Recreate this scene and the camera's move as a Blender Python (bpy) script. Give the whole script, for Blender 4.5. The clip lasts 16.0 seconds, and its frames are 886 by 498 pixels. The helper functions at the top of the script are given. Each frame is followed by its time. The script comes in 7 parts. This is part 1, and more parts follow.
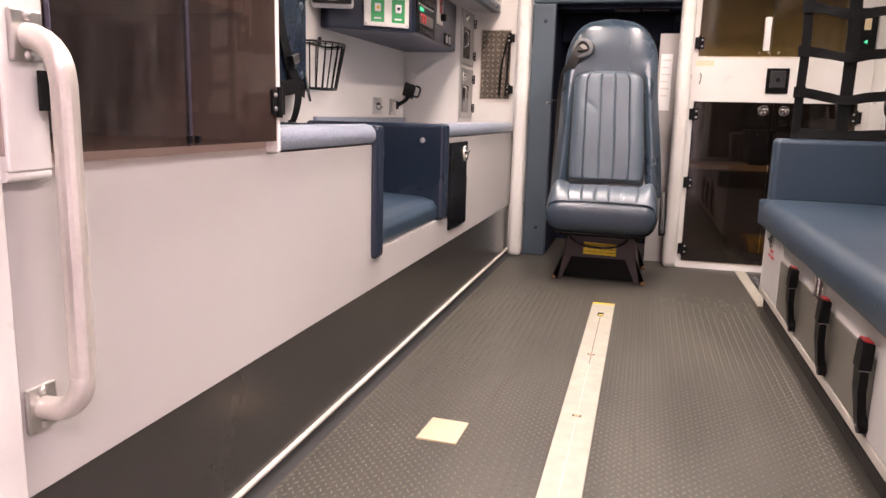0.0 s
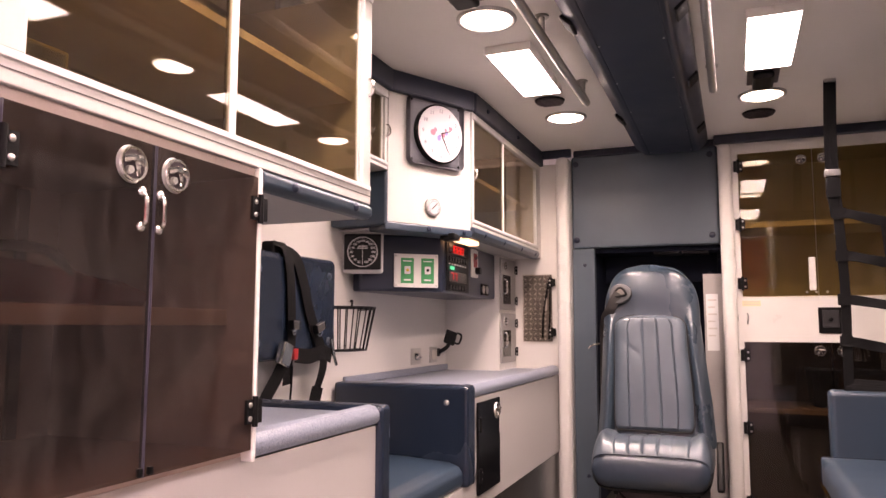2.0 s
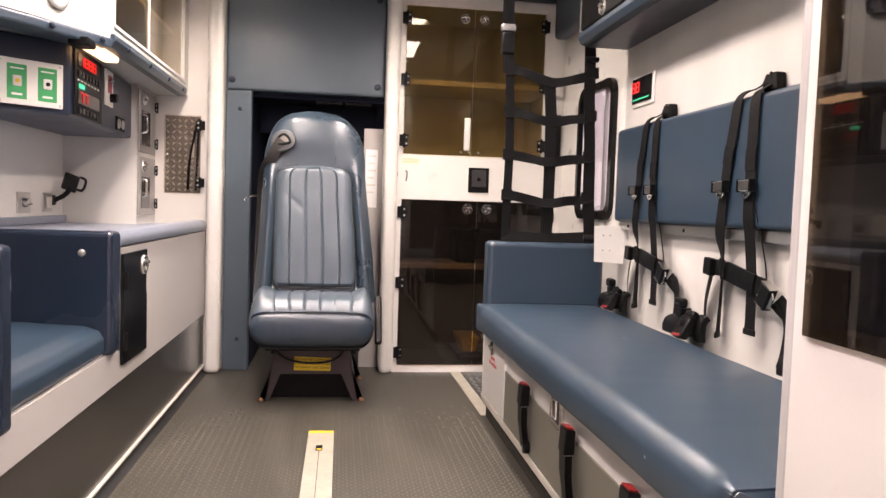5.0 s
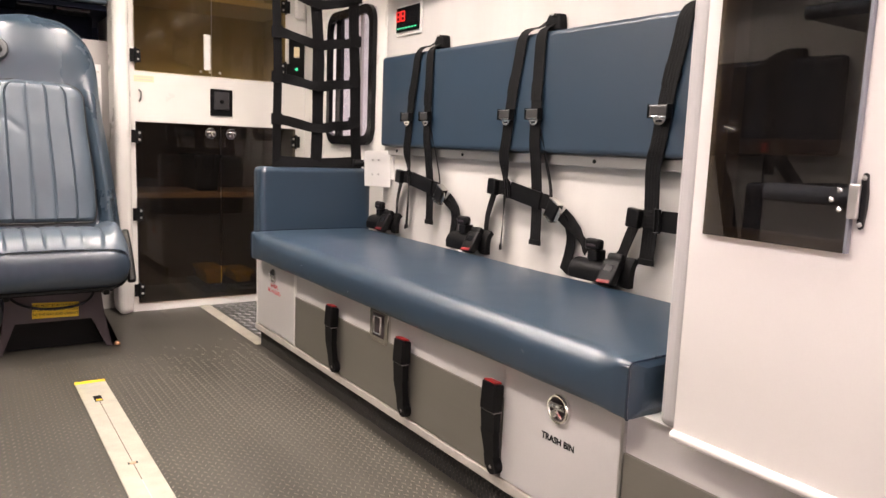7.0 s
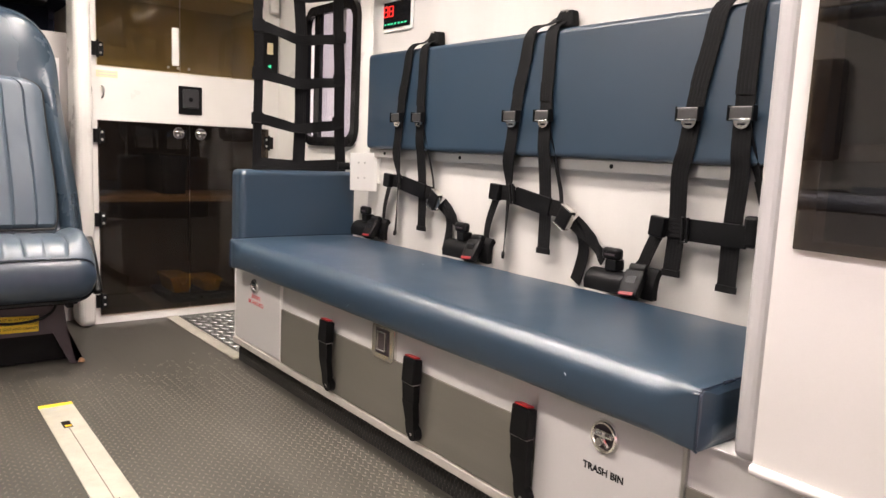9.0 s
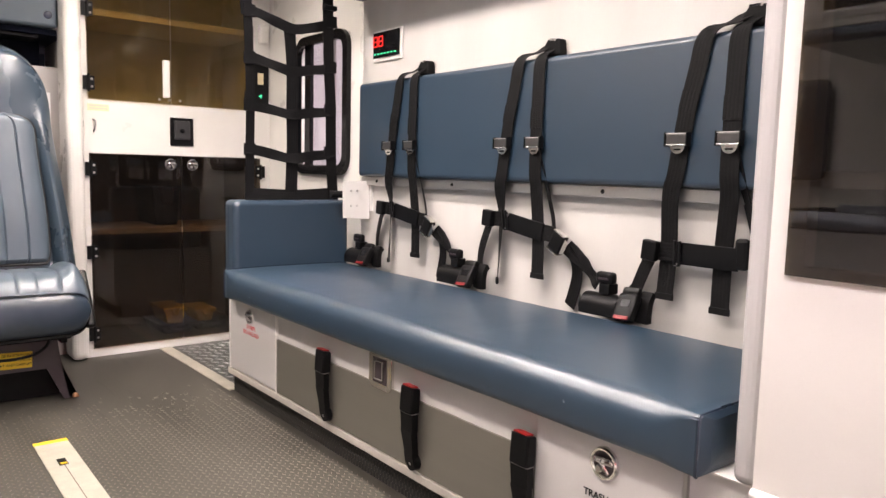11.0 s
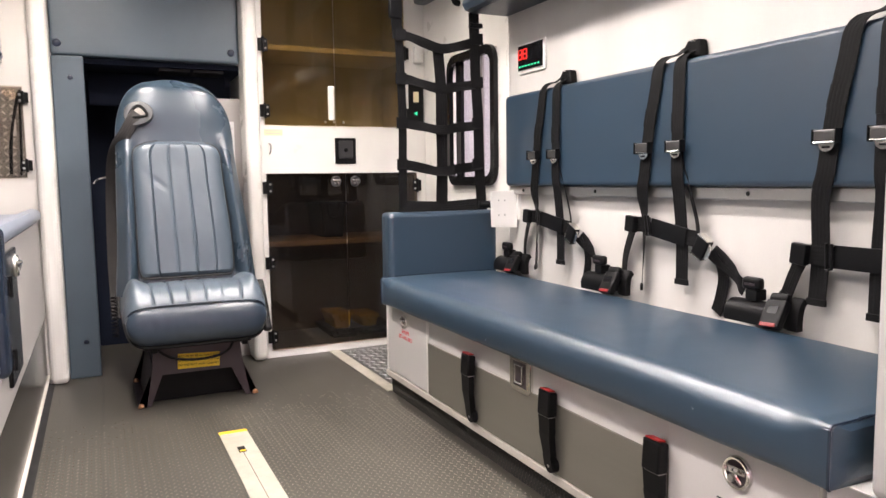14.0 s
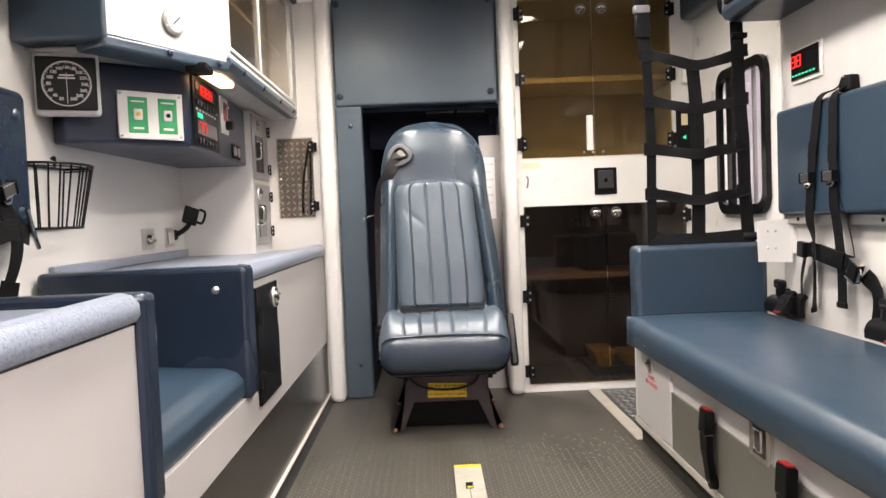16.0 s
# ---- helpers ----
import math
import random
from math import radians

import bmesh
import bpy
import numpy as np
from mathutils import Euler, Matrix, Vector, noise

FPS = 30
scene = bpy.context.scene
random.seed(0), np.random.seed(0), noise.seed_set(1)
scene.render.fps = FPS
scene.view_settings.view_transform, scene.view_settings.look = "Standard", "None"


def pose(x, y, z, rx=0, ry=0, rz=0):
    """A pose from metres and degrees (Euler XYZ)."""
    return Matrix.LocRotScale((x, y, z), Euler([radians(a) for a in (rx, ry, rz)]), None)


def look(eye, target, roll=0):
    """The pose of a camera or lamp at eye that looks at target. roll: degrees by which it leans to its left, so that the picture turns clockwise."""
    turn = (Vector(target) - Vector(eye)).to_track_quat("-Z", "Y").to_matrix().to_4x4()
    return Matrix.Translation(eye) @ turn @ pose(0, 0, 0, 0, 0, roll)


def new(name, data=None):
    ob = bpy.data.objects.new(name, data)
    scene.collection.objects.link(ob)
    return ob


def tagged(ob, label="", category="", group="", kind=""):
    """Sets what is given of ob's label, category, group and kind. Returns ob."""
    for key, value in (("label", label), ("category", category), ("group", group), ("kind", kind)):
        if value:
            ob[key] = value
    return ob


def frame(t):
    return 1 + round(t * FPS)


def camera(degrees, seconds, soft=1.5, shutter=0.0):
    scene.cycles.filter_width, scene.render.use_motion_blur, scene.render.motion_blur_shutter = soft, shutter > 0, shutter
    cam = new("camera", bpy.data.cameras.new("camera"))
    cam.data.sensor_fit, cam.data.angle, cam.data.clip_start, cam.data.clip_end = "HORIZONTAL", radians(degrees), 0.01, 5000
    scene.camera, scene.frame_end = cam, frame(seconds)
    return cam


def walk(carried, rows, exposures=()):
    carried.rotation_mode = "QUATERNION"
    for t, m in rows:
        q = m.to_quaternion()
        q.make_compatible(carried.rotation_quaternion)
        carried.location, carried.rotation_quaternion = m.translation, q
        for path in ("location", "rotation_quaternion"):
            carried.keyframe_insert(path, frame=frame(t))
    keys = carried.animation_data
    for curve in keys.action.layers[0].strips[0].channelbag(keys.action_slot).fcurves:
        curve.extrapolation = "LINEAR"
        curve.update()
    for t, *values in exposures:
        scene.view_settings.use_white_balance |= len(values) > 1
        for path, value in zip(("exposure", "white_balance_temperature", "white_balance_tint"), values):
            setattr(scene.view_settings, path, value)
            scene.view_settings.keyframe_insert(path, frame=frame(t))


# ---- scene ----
cam = camera(62.7, 16.0)
PATH = [
    (0, (0.155, 0.158, 0.733), (-0.358, 2.056, 0.371), 1.5),
    (0.5, (0.045, 0.067, 0.773), (-0.461, 1.989, 0.549), 0.8),
    (1, (0.135, 0.101, 0.821), (-0.445, 2.015, 0.78), 0.2),
    (1.5, (0.27, 0.195, 0.873), (-0.417, 2.069, 0.998), 0.0),
    (2, (0.333, 0.246, 0.905), (-0.404, 2.094, 1.115), 0.1),
    (2.5, (0.351, 0.281, 0.905), (-0.35, 2.143, 1.111), 0.1),
    (3, (0.316, 0.356, 0.856), (-0.259, 2.269, 0.951), -0.0),
    (3.5, (0.247, 0.41, 0.844), (-0.156, 2.369, 0.854), 0.1),
    (4, (0.196, 0.459, 0.823), (-0.016, 2.447, 0.764), 0.6),
    (4.5, (0.156, 0.488, 0.817), (0.146, 2.486, 0.723), 1.2),
    (5, (0.094, 0.548, 0.797), (0.373, 2.525, 0.683), 1.9),
    (5.2, (0.074, 0.606, 0.78), (0.493, 2.558, 0.664), 2.3),
    (7.3, (-0.297, 0.651, 0.775), (0.847, 2.266, 0.486), 2.3),
    (7.5, (-0.294, 0.658, 0.767), (0.867, 2.261, 0.484), 2.4),
    (8, (-0.292, 0.669, 0.769), (0.898, 2.251, 0.486), 2.4),
    (8.5, (-0.318, 0.759, 0.769), (0.889, 2.33, 0.492), 2.6),
    (9, (-0.327, 0.836, 0.773), (0.893, 2.397, 0.504), 2.6),
    (11.5, (-0.342, 0.834, 0.792), (0.901, 2.388, 0.59), 1.3),
    (12, (-0.331, 0.832, 0.79), (0.905, 2.392, 0.589), 1.2),
    (12.5, (-0.338, 0.811, 0.786), (0.889, 2.377, 0.576), 1.1),
    (13, (-0.317, 0.789, 0.78), (0.871, 2.384, 0.565), 0.8),
    (13.5, (-0.307, 0.762, 0.782), (0.783, 2.425, 0.57), 0.2),
    (14, (-0.31, 0.74, 0.798), (0.543, 2.539, 0.606), -0.8),
    (14.5, (-0.238, 0.765, 0.81), (0.374, 2.663, 0.657), -1.3),
    (15, (-0.14, 0.782, 0.815), (0.231, 2.744, 0.694), -1.5),
    (15.5, (-0.075, 0.776, 0.811), (0.085, 2.767, 0.712), -1.9),
    (16, (-0.046, 0.773, 0.807), (-0.012, 2.771, 0.716), -2.3),
]
EXPOSURES = [(0.0, 2.07, 6900, 27), (0.5, 2.04, 6200, 21), (1.0, 1.73, 7500, 43), (1.5, 1.8, 7230, 29), (2.0, 1.88, 7550, 39), (2.5, 1.89, 8150, 38), (3.0, 2.03, 7550, 20), (3.5, 2.1, 7250, 25), (4.0, 2.13, 7050, 23), (4.5, 2.21, 6930, 25), (5.0, 2.23, 7000, 24), (7.5, 2.18, 6850, 20), (8.0, 2.19, 7300, 33), (8.5, 2.18, 7250, 36), (9.0, 2.21, 6700, 18), (11.5, 2.28, 6750, 23), (12.0, 2.31, 6950, 27), (12.5, 2.32, 6600, 26), (13.0, 2.34, 6750, 24), (13.5, 2.32, 6750, 25), (14.0, 2.34, 6500, 18), (14.5, 2.32, 6600, 22), (15.0, 2.28, 7150, 33), (15.5, 2.24, 6800, 24), (16.0, 2.25, 6520, 15)]
walk(cam, [(t, look(e, g, r)) for t, e, g, r in PATH], EXPOSURES)


# ---------------------------------------------------------------- world and light
world = bpy.data.worlds.new("garage_air")
world.use_nodes = True
world.node_tree.nodes["Background"].inputs[0].default_value = (0.75, 0.78, 0.85, 1)
world.node_tree.nodes["Background"].inputs[1].default_value = 0.25
scene.world = world

LAMP_POWER = 5.5       # glow of the ceiling diffusers
DOME_POWER = 6.0       # glow of the round ceiling lamps
LAMP_WATTS = 1.75      # light thrown down by one ceiling diffuser
DOME_WATTS = 1.45     # light thrown down by one round lamp
GARAGE_POWER = 19.0    # unseen strip lamps added in the garage


# ---------------------------------------------------------------- materials
def material(name):
    m = bpy.data.materials.new(name)
    m.use_nodes = True
    n = m.node_tree.nodes
    return m, n, m.node_tree.links, n["Principled BSDF"]


def surface(name, col, rough=0.5, metal=0.0, vary=0.08, scale=6.0, grain=180.0, bump=0.05, spec=0.5, coat=0.0, stretch=(1, 1, 1), rvary=0.1):
    """Base colour with stains at a large scale and grain at a fine one, with relief."""
    m, n, l, p = material(name)
    tc = n.new("ShaderNodeTexCoord")
    mp = n.new("ShaderNodeMapping")
    mp.inputs["Scale"].default_value = stretch
    l.new(tc.outputs["Object"], mp.inputs["Vector"])
    big, fine = n.new("ShaderNodeTexNoise"), n.new("ShaderNodeTexNoise")
    big.inputs["Scale"].default_value, big.inputs["Detail"].default_value = scale, 5
    fine.inputs["Scale"].default_value, fine.inputs["Detail"].default_value = grain, 2
    l.new(mp.outputs[0], big.inputs["Vector"])
    l.new(mp.outputs[0], fine.inputs["Vector"])
    mixf = n.new("ShaderNodeMath")
    mixf.operation = "MULTIPLY_ADD"
    l.new(fine.outputs["Fac"], mixf.inputs[0])
    mixf.inputs[1].default_value = 0.35
    l.new(big.outputs["Fac"], mixf.inputs[2])
    ramp = n.new("ShaderNodeValToRGB")
    ramp.color_ramp.elements[0].position, ramp.color_ramp.elements[1].position = 0.4, 0.95
    ramp.color_ramp.elements[0].color = (*[c * (1 - vary) for c in col], 1)
    ramp.color_ramp.elements[1].color = (*[min(1, c * (1 + vary)) for c in col], 1)
    l.new(mixf.outputs[0], ramp.inputs[0])
    l.new(ramp.outputs[0], p.inputs["Base Color"])
    rr = n.new("ShaderNodeMapRange")
    rr.inputs["To Min"].default_value, rr.inputs["To Max"].default_value = max(0.2, rough - rvary), min(1, rough + rvary)
    l.new(big.outputs["Fac"], rr.inputs["Value"])
    l.new(rr.outputs[0], p.inputs["Roughness"])
    p.inputs["Metallic"].default_value = metal
    p.inputs["Specular IOR Level"].default_value = spec
    p.inputs["Coat Weight"].default_value = coat
    p.inputs["Coat Roughness"].default_value = 0.15
    if bump:
        b = n.new("ShaderNodeBump")
        b.inputs["Strength"].default_value = bump
        b.inputs["Distance"].default_value = 0.002
        l.new(fine.outputs["Fac"], b.inputs["Height"])
        l.new(b.outputs[0], p.inputs["Normal"])
    return m


def plain(name, col, rough=0.45, metal=0.0, spec=0.5):
    m, n, l, p = material(name)
    p.inputs["Base Color"].default_value = (*col, 1)
    p.inputs["Roughness"].default_value = rough
    p.inputs["Metallic"].default_value = metal
    p.inputs["Specular IOR Level"].default_value = spec
    return m


def glow(name, col, power, base=(0.8, 0.8, 0.8)):
    m, n, l, p = material(name)
    p.inputs["Base Color"].default_value = (*base, 1)
    p.inputs["Emission Color"].default_value = (*col, 1)
    p.inputs["Emission Strength"].default_value = power
    return m


def tinted(name, tint, gloss=0.035, smear=0.02, edge=0.85, haze=0.0):
    """A tinted acrylic pane: filtered light through it, gloss by the angle."""
    m, n, l, p = material(name)
    n.remove(p)
    out = n["Material Output"]
    see, gl, fr, mix = n.new("ShaderNodeBsdfTransparent"), n.new("ShaderNodeBsdfGlossy"), n.new("ShaderNodeLayerWeight"), n.new("ShaderNodeMixShader")
    see.inputs[0].default_value = (*tint, 1)
    gl.inputs["Color"].default_value = (1, 1, 1, 1)
    tc, ns, mr = n.new("ShaderNodeTexCoord"), n.new("ShaderNodeTexNoise"), n.new("ShaderNodeMapRange")
    ns.inputs["Scale"].default_value = 7
    l.new(tc.outputs["Object"], ns.inputs["Vector"])
    mr.inputs["To Min"].default_value, mr.inputs["To Max"].default_value = 0.0, smear * 2
    l.new(ns.outputs["Fac"], mr.inputs["Value"])
    l.new(mr.outputs[0], gl.inputs["Roughness"])
    pw, ma = n.new("ShaderNodeMath"), n.new("ShaderNodeMath")
    fr.inputs["Blend"].default_value = 0.5
    pw.operation, ma.operation = "POWER", "MULTIPLY_ADD"
    l.new(fr.outputs["Facing"], pw.inputs[0])
    pw.inputs[1].default_value = 4.5
    l.new(pw.outputs[0], ma.inputs[0])
    ma.inputs[1].default_value, ma.inputs[2].default_value = edge, gloss
    l.new(ma.outputs[0], mix.inputs[0])
    l.new(see.outputs[0], mix.inputs[1])
    l.new(gl.outputs[0], mix.inputs[2])
    if haze:
        # a film of dust and wiping marks
        film, dust, hz, mp = n.new("ShaderNodeMixShader"), n.new("ShaderNodeBsdfDiffuse"), n.new("ShaderNodeMapRange"), n.new("ShaderNodeMapping")
        wipe = n.new("ShaderNodeTexNoise")
        mp.inputs["Scale"].default_value = (3, 9, 3)
        wipe.inputs["Scale"].default_value, wipe.inputs["Detail"].default_value, wipe.inputs["Distortion"].default_value = 2.5, 6, 1.2
        l.new(tc.outputs["Object"], mp.inputs["Vector"])
        l.new(mp.outputs[0], wipe.inputs["Vector"])
        dust.inputs[0].default_value = (0.62, 0.55, 0.52, 1)
        hz.inputs["From Min"].default_value, hz.inputs["From Max"].default_value = 0.3, 0.8
        hz.inputs["To Min"].default_value, hz.inputs["To Max"].default_value = haze * 0.5, haze * 1.9
        l.new(wipe.outputs["Fac"], hz.inputs["Value"])
        l.new(hz.outputs[0], film.inputs[0])
        l.new(mix.outputs[0], film.inputs[1])
        l.new(dust.outputs[0], film.inputs[2])
        mix = film
    l.new(mix.outputs[0], out.inputs["Surface"])
    return m


def speckled(name, base, dots, dots2, rough=0.35):
    """Laminate with fine speckles of two colours."""
    m, n, l, p = material(name)
    tc = n.new("ShaderNodeTexCoord")
    col = None
    for k, (s, c, lo) in enumerate(((330, dots, 0.55), (210, dots2, 0.58))):
        ns, cr = n.new("ShaderNodeTexNoise"), n.new("ShaderNodeValToRGB")
        ns.inputs["Scale"].default_value, ns.inputs["Detail"].default_value = s, 1
        l.new(tc.outputs["Object"], ns.inputs["Vector"])
        cr.color_ramp.elements[0].position, cr.color_ramp.elements[1].position = lo, lo + 0.06
        l.new(ns.outputs["Fac"], cr.inputs[0])
        mx = n.new("ShaderNodeMix")
        mx.data_type = "RGBA"
        l.new(cr.outputs[0], mx.inputs["Factor"])
        if col is None:
            mx.inputs["A"].default_value = (*base, 1)
        else:
            l.new(col, mx.inputs["A"])
        mx.inputs["B"].default_value = (*c, 1)
        col = mx.outputs["Result"]
    l.new(col, p.inputs["Base Color"])
    p.inputs["Roughness"].default_value = rough
    return m


def checker_plate(name):
    """Bright aluminium tread plate: raised lozenges in two directions are built as relief in the mesh; this is the metal."""
    return surface(name, (0.36, 0.36, 0.36), 0.36, 1.0, 0.15, 9, 220, 0.08, rvary=0.05)


WHITE = surface("white_laminate", (0.635, 0.61, 0.58), 0.42, vary=0.03, scale=2.5, grain=320, bump=0.03)
PANEL = surface("pale_grey_laminate", (0.435, 0.416, 0.403), 0.38, vary=0.04, scale=2.0, grain=260, bump=0.03)
BENCHP = surface("grey_bench_laminate", (0.55, 0.535, 0.52), 0.36, vary=0.04, scale=2.0, grain=260, bump=0.03, rvary=0.05)
FRAME = surface("white_enamel", (0.71, 0.695, 0.665), 0.30, vary=0.03, scale=8, grain=200, bump=0.02)
CABF = surface("cream_cabinet_enamel", (0.54, 0.53, 0.50), 0.38, vary=0.03, scale=8, grain=200, bump=0.02, rvary=0.06)
CEIL = surface("ceiling_sheet", (0.82, 0.80, 0.765), 0.55, vary=0.03, scale=3, grain=400, bump=0.04)
NAVY = surface("navy_vinyl", (0.015, 0.034, 0.057), 0.35, vary=0.09, scale=2.6, grain=520, bump=0.12, rvary=0.025, spec=1.0)
NAVYS = surface("dark_seat_vinyl", (0.010, 0.018, 0.034), 0.27, vary=0.08, scale=2.6, grain=520, bump=0.10, rvary=0.03, spec=0.55)
NAVYD = surface("dark_navy_paint", (0.011, 0.018, 0.040), 0.34, vary=0.12, scale=6, grain=300, bump=0.10)
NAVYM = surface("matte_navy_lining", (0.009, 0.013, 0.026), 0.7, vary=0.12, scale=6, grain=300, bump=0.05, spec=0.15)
SLATE = surface("slate_blue_vinyl", (0.068, 0.096, 0.122), 0.40, vary=0.10, scale=5, grain=380, bump=0.10)
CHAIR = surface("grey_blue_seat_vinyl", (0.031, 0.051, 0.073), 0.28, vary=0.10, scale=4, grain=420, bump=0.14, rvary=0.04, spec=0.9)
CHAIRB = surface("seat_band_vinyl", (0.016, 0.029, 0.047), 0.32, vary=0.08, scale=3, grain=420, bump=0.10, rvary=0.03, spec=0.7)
# Lighter copy for insert and seat top, lamp light put into its colour.
CHAIRL = surface("lit_grey_seat_vinyl", (0.064, 0.088, 0.114), 0.34, vary=0.10, scale=6, grain=420, bump=0.14, rvary=0.05, spec=0.9)
TRIMN = surface("navy_edge_trim", (0.012, 0.018, 0.036), 0.45, vary=0.10, scale=8, grain=300, bump=0.05)
def scuffed_floor(name):
    """Rubber with stains, and darker drag marks along the aisle."""
    m = surface(name, (0.053, 0.049, 0.040), 0.44, vary=0.36, scale=5.0, grain=160, bump=0.10, stretch=(1.6, 0.35, 1))
    n, l = m.node_tree.nodes, m.node_tree.links
    p = n["Principled BSDF"]
    base = p.inputs["Base Color"].links[0].from_socket
    tc, mp, ns, cr, mx = n.new("ShaderNodeTexCoord"), n.new("ShaderNodeMapping"), n.new("ShaderNodeTexNoise"), n.new("ShaderNodeValToRGB"), n.new("ShaderNodeMix")
    mp.inputs["Scale"].default_value = (26, 1.6, 1)
    ns.inputs["Scale"].default_value, ns.inputs["Detail"].default_value, ns.inputs["Distortion"].default_value = 1.0, 4, 0.5
    l.new(tc.outputs["Object"], mp.inputs["Vector"])
    l.new(mp.outputs[0], ns.inputs["Vector"])
    cr.color_ramp.elements[0].position, cr.color_ramp.elements[1].position = 0.60, 0.70
    cr.color_ramp.elements[1].color = (0.55, 0.55, 0.55, 1)
    l.new(ns.outputs["Fac"], cr.inputs[0])
    mx.data_type = "RGBA"
    l.new(cr.outputs[0], mx.inputs["Factor"])
    l.new(base, mx.inputs["A"])
    mx.inputs["B"].default_value = (0.030, 0.026, 0.022, 1)
    l.new(mx.outputs["Result"], p.inputs["Base Color"])
    return m


RUBBER = scuffed_floor("grey_rubber_floor")
# Paler than the floor, so the studs' glint is in their colour.
STUD = surface("worn_glint_studs", (0.145, 0.132, 0.105), 0.40, vary=0.35, scale=3.5, grain=160, bump=0.05)
BLACKR = surface("black_rubber", (0.012, 0.012, 0.012), 0.6, vary=0.2, scale=12, grain=200, bump=0.1)
STEEL = surface("brushed_steel", (0.225, 0.212, 0.182), 0.36, 0.45, 0.06, 3, 90, 0.05, stretch=(1, 0.05, 6))
CHROME = plain("chrome", (0.76, 0.74, 0.70), 0.16, 1.0)
EDGEW = surface("worn_white_edge", (0.50, 0.47, 0.42), 0.45, vary=0.12, scale=14, grain=200, bump=0.04)
GREYWEB = surface("grey_webbing", (0.038, 0.035, 0.034), 0.65, 0.0, 0.2, 30, 700, 0.4)
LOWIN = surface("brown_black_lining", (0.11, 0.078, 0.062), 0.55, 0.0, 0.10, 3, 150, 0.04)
EDGEP = plain("pale_acrylic_edge", (0.07, 0.062, 0.09), 0.3)
ALU = surface("satin_aluminium", (0.54, 0.53, 0.51), 0.38, 1.0, 0.06, 6, 120, 0.03)
BARM = surface("cream_enamel_rail", (0.68, 0.64, 0.58), 0.32, 0.55, 0.10, 14, 200, 0.06)
STRIPM = surface("scuffed_pale_strip", (0.41, 0.39, 0.325), 0.42, 0.2, 0.16, 20, 240, 0.10)
WEB = surface("black_webbing", (0.0045, 0.0043, 0.0047), 0.62, 0.0, 0.25, 30, 700, 0.5, spec=0.15)
BLACK = surface("black_plastic", (0.0050, 0.0050, 0.0055), 0.40, 0.0, 0.2, 20, 300, 0.06, spec=0.16)
GLOSSB = plain("gloss_black", (0.006, 0.006, 0.007), 0.20, 0.0, 0.22)
KICK = surface("dark_kick_laminate", (0.036, 0.033, 0.030), 0.22, rvary=0.04, vary=0.15, scale=3, grain=260, bump=0.03)
DIALC = plain("clock_white", (0.50, 0.47, 0.48), 0.4)
GAUGER = surface("grey_gauge_rim", (0.24, 0.235, 0.22), 0.35)
WALLS = surface("scuffed_white_laminate", (0.545, 0.527, 0.50), 0.42, vary=0.07, scale=3.2, grain=320, bump=0.03, stretch=(1, 2.6, 0.55))
RIMG = surface("silver_plastic", (0.58, 0.57, 0.56), 0.35)
DIALB = plain("dial_black", (0.012, 0.012, 0.013), 0.4, spec=0.25)
RED = plain("red_plastic", (0.34, 0.016, 0.018), 0.4)
YELLOW = plain("yellow_plastic", (0.75, 0.50, 0.02), 0.45)
DULLY = surface("dull_yellow_plastic", (0.62, 0.42, 0.03), 0.5)
DOORJ = plain("dark_joint", (0.10, 0.09, 0.085), 0.6)
BROWN = tinted("bronze_acrylic", (0.50, 0.43, 0.40), 0.012, 0.010, 0.55, 0.022)
DARKB = tinted("dark_bronze_acrylic", (0.31, 0.265, 0.21), 0.045, 0.005, 0.85, 0.006)
DEEPB = tinted("deep_bronze_acrylic", (0.53, 0.46, 0.385), 0.042, 0.012, 0.8, 0.005)
AMBER = tinted("amber_acrylic", (0.72, 0.66, 0.53), 0.035, 0.008, 0.85, 0.010)
SMOKE = tinted("olive_bronze_acrylic", (0.77, 0.70, 0.52), 0.030, 0.010, 0.85, 0.007)
CLEAR = tinted("clear_pane", (0.86, 0.88, 0.88))
WOOD = surface("birch_shelf_edge", (0.46, 0.395, 0.31), 0.5, 0.0, 0.15, 8, 60, 0.05, stretch=(8, 1, 8))
INNER = surface("cabinet_lining", (0.55, 0.52, 0.46), 0.55, 0.0, 0.08, 3, 150, 0.04)
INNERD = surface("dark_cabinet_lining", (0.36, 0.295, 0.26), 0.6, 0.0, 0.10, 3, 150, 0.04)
COUNTER = speckled("speckled_laminate", (0.205, 0.232, 0.285), (0.275, 0.305, 0.36), (0.145, 0.165, 0.21), 0.34)
PLATE = checker_plate("tread_plate")
PEDM = surface("plum_black_steel", (0.052, 0.040, 0.046), 0.36, 0.3, 0.15, 12, 200, 0.08)
PAPER = plain("white_paper", (0.80, 0.80, 0.80), 0.7)
GREEN = plain("green_print", (0.02, 0.30, 0.10), 0.5)
DIALW = plain("dial_white", (0.72, 0.69, 0.70), 0.35)
LAMPM = glow("lamp_diffuser", (1.0, 0.97, 0.93), LAMP_POWER)
DOMEM = glow("dome_diffuser", (1.0, 0.93, 0.78), DOME_POWER)
WARMM = glow("warm_lamp", (1.0, 0.62, 0.30), 0.8)
LEDR = glow("red_digits", (1.0, 0.02, 0.012), 0.25, (0.1, 0.005, 0.004))
LEDG = glow("green_indicator", (0.02, 0.8, 0.35), 0.35, (0.01, 0.08, 0.04))
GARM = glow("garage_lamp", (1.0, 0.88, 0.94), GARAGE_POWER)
DARKIN = surface("near_black_lining", (0.035, 0.028, 0.024), 0.7, 0.0, 0.2, 4, 200, 0.1)
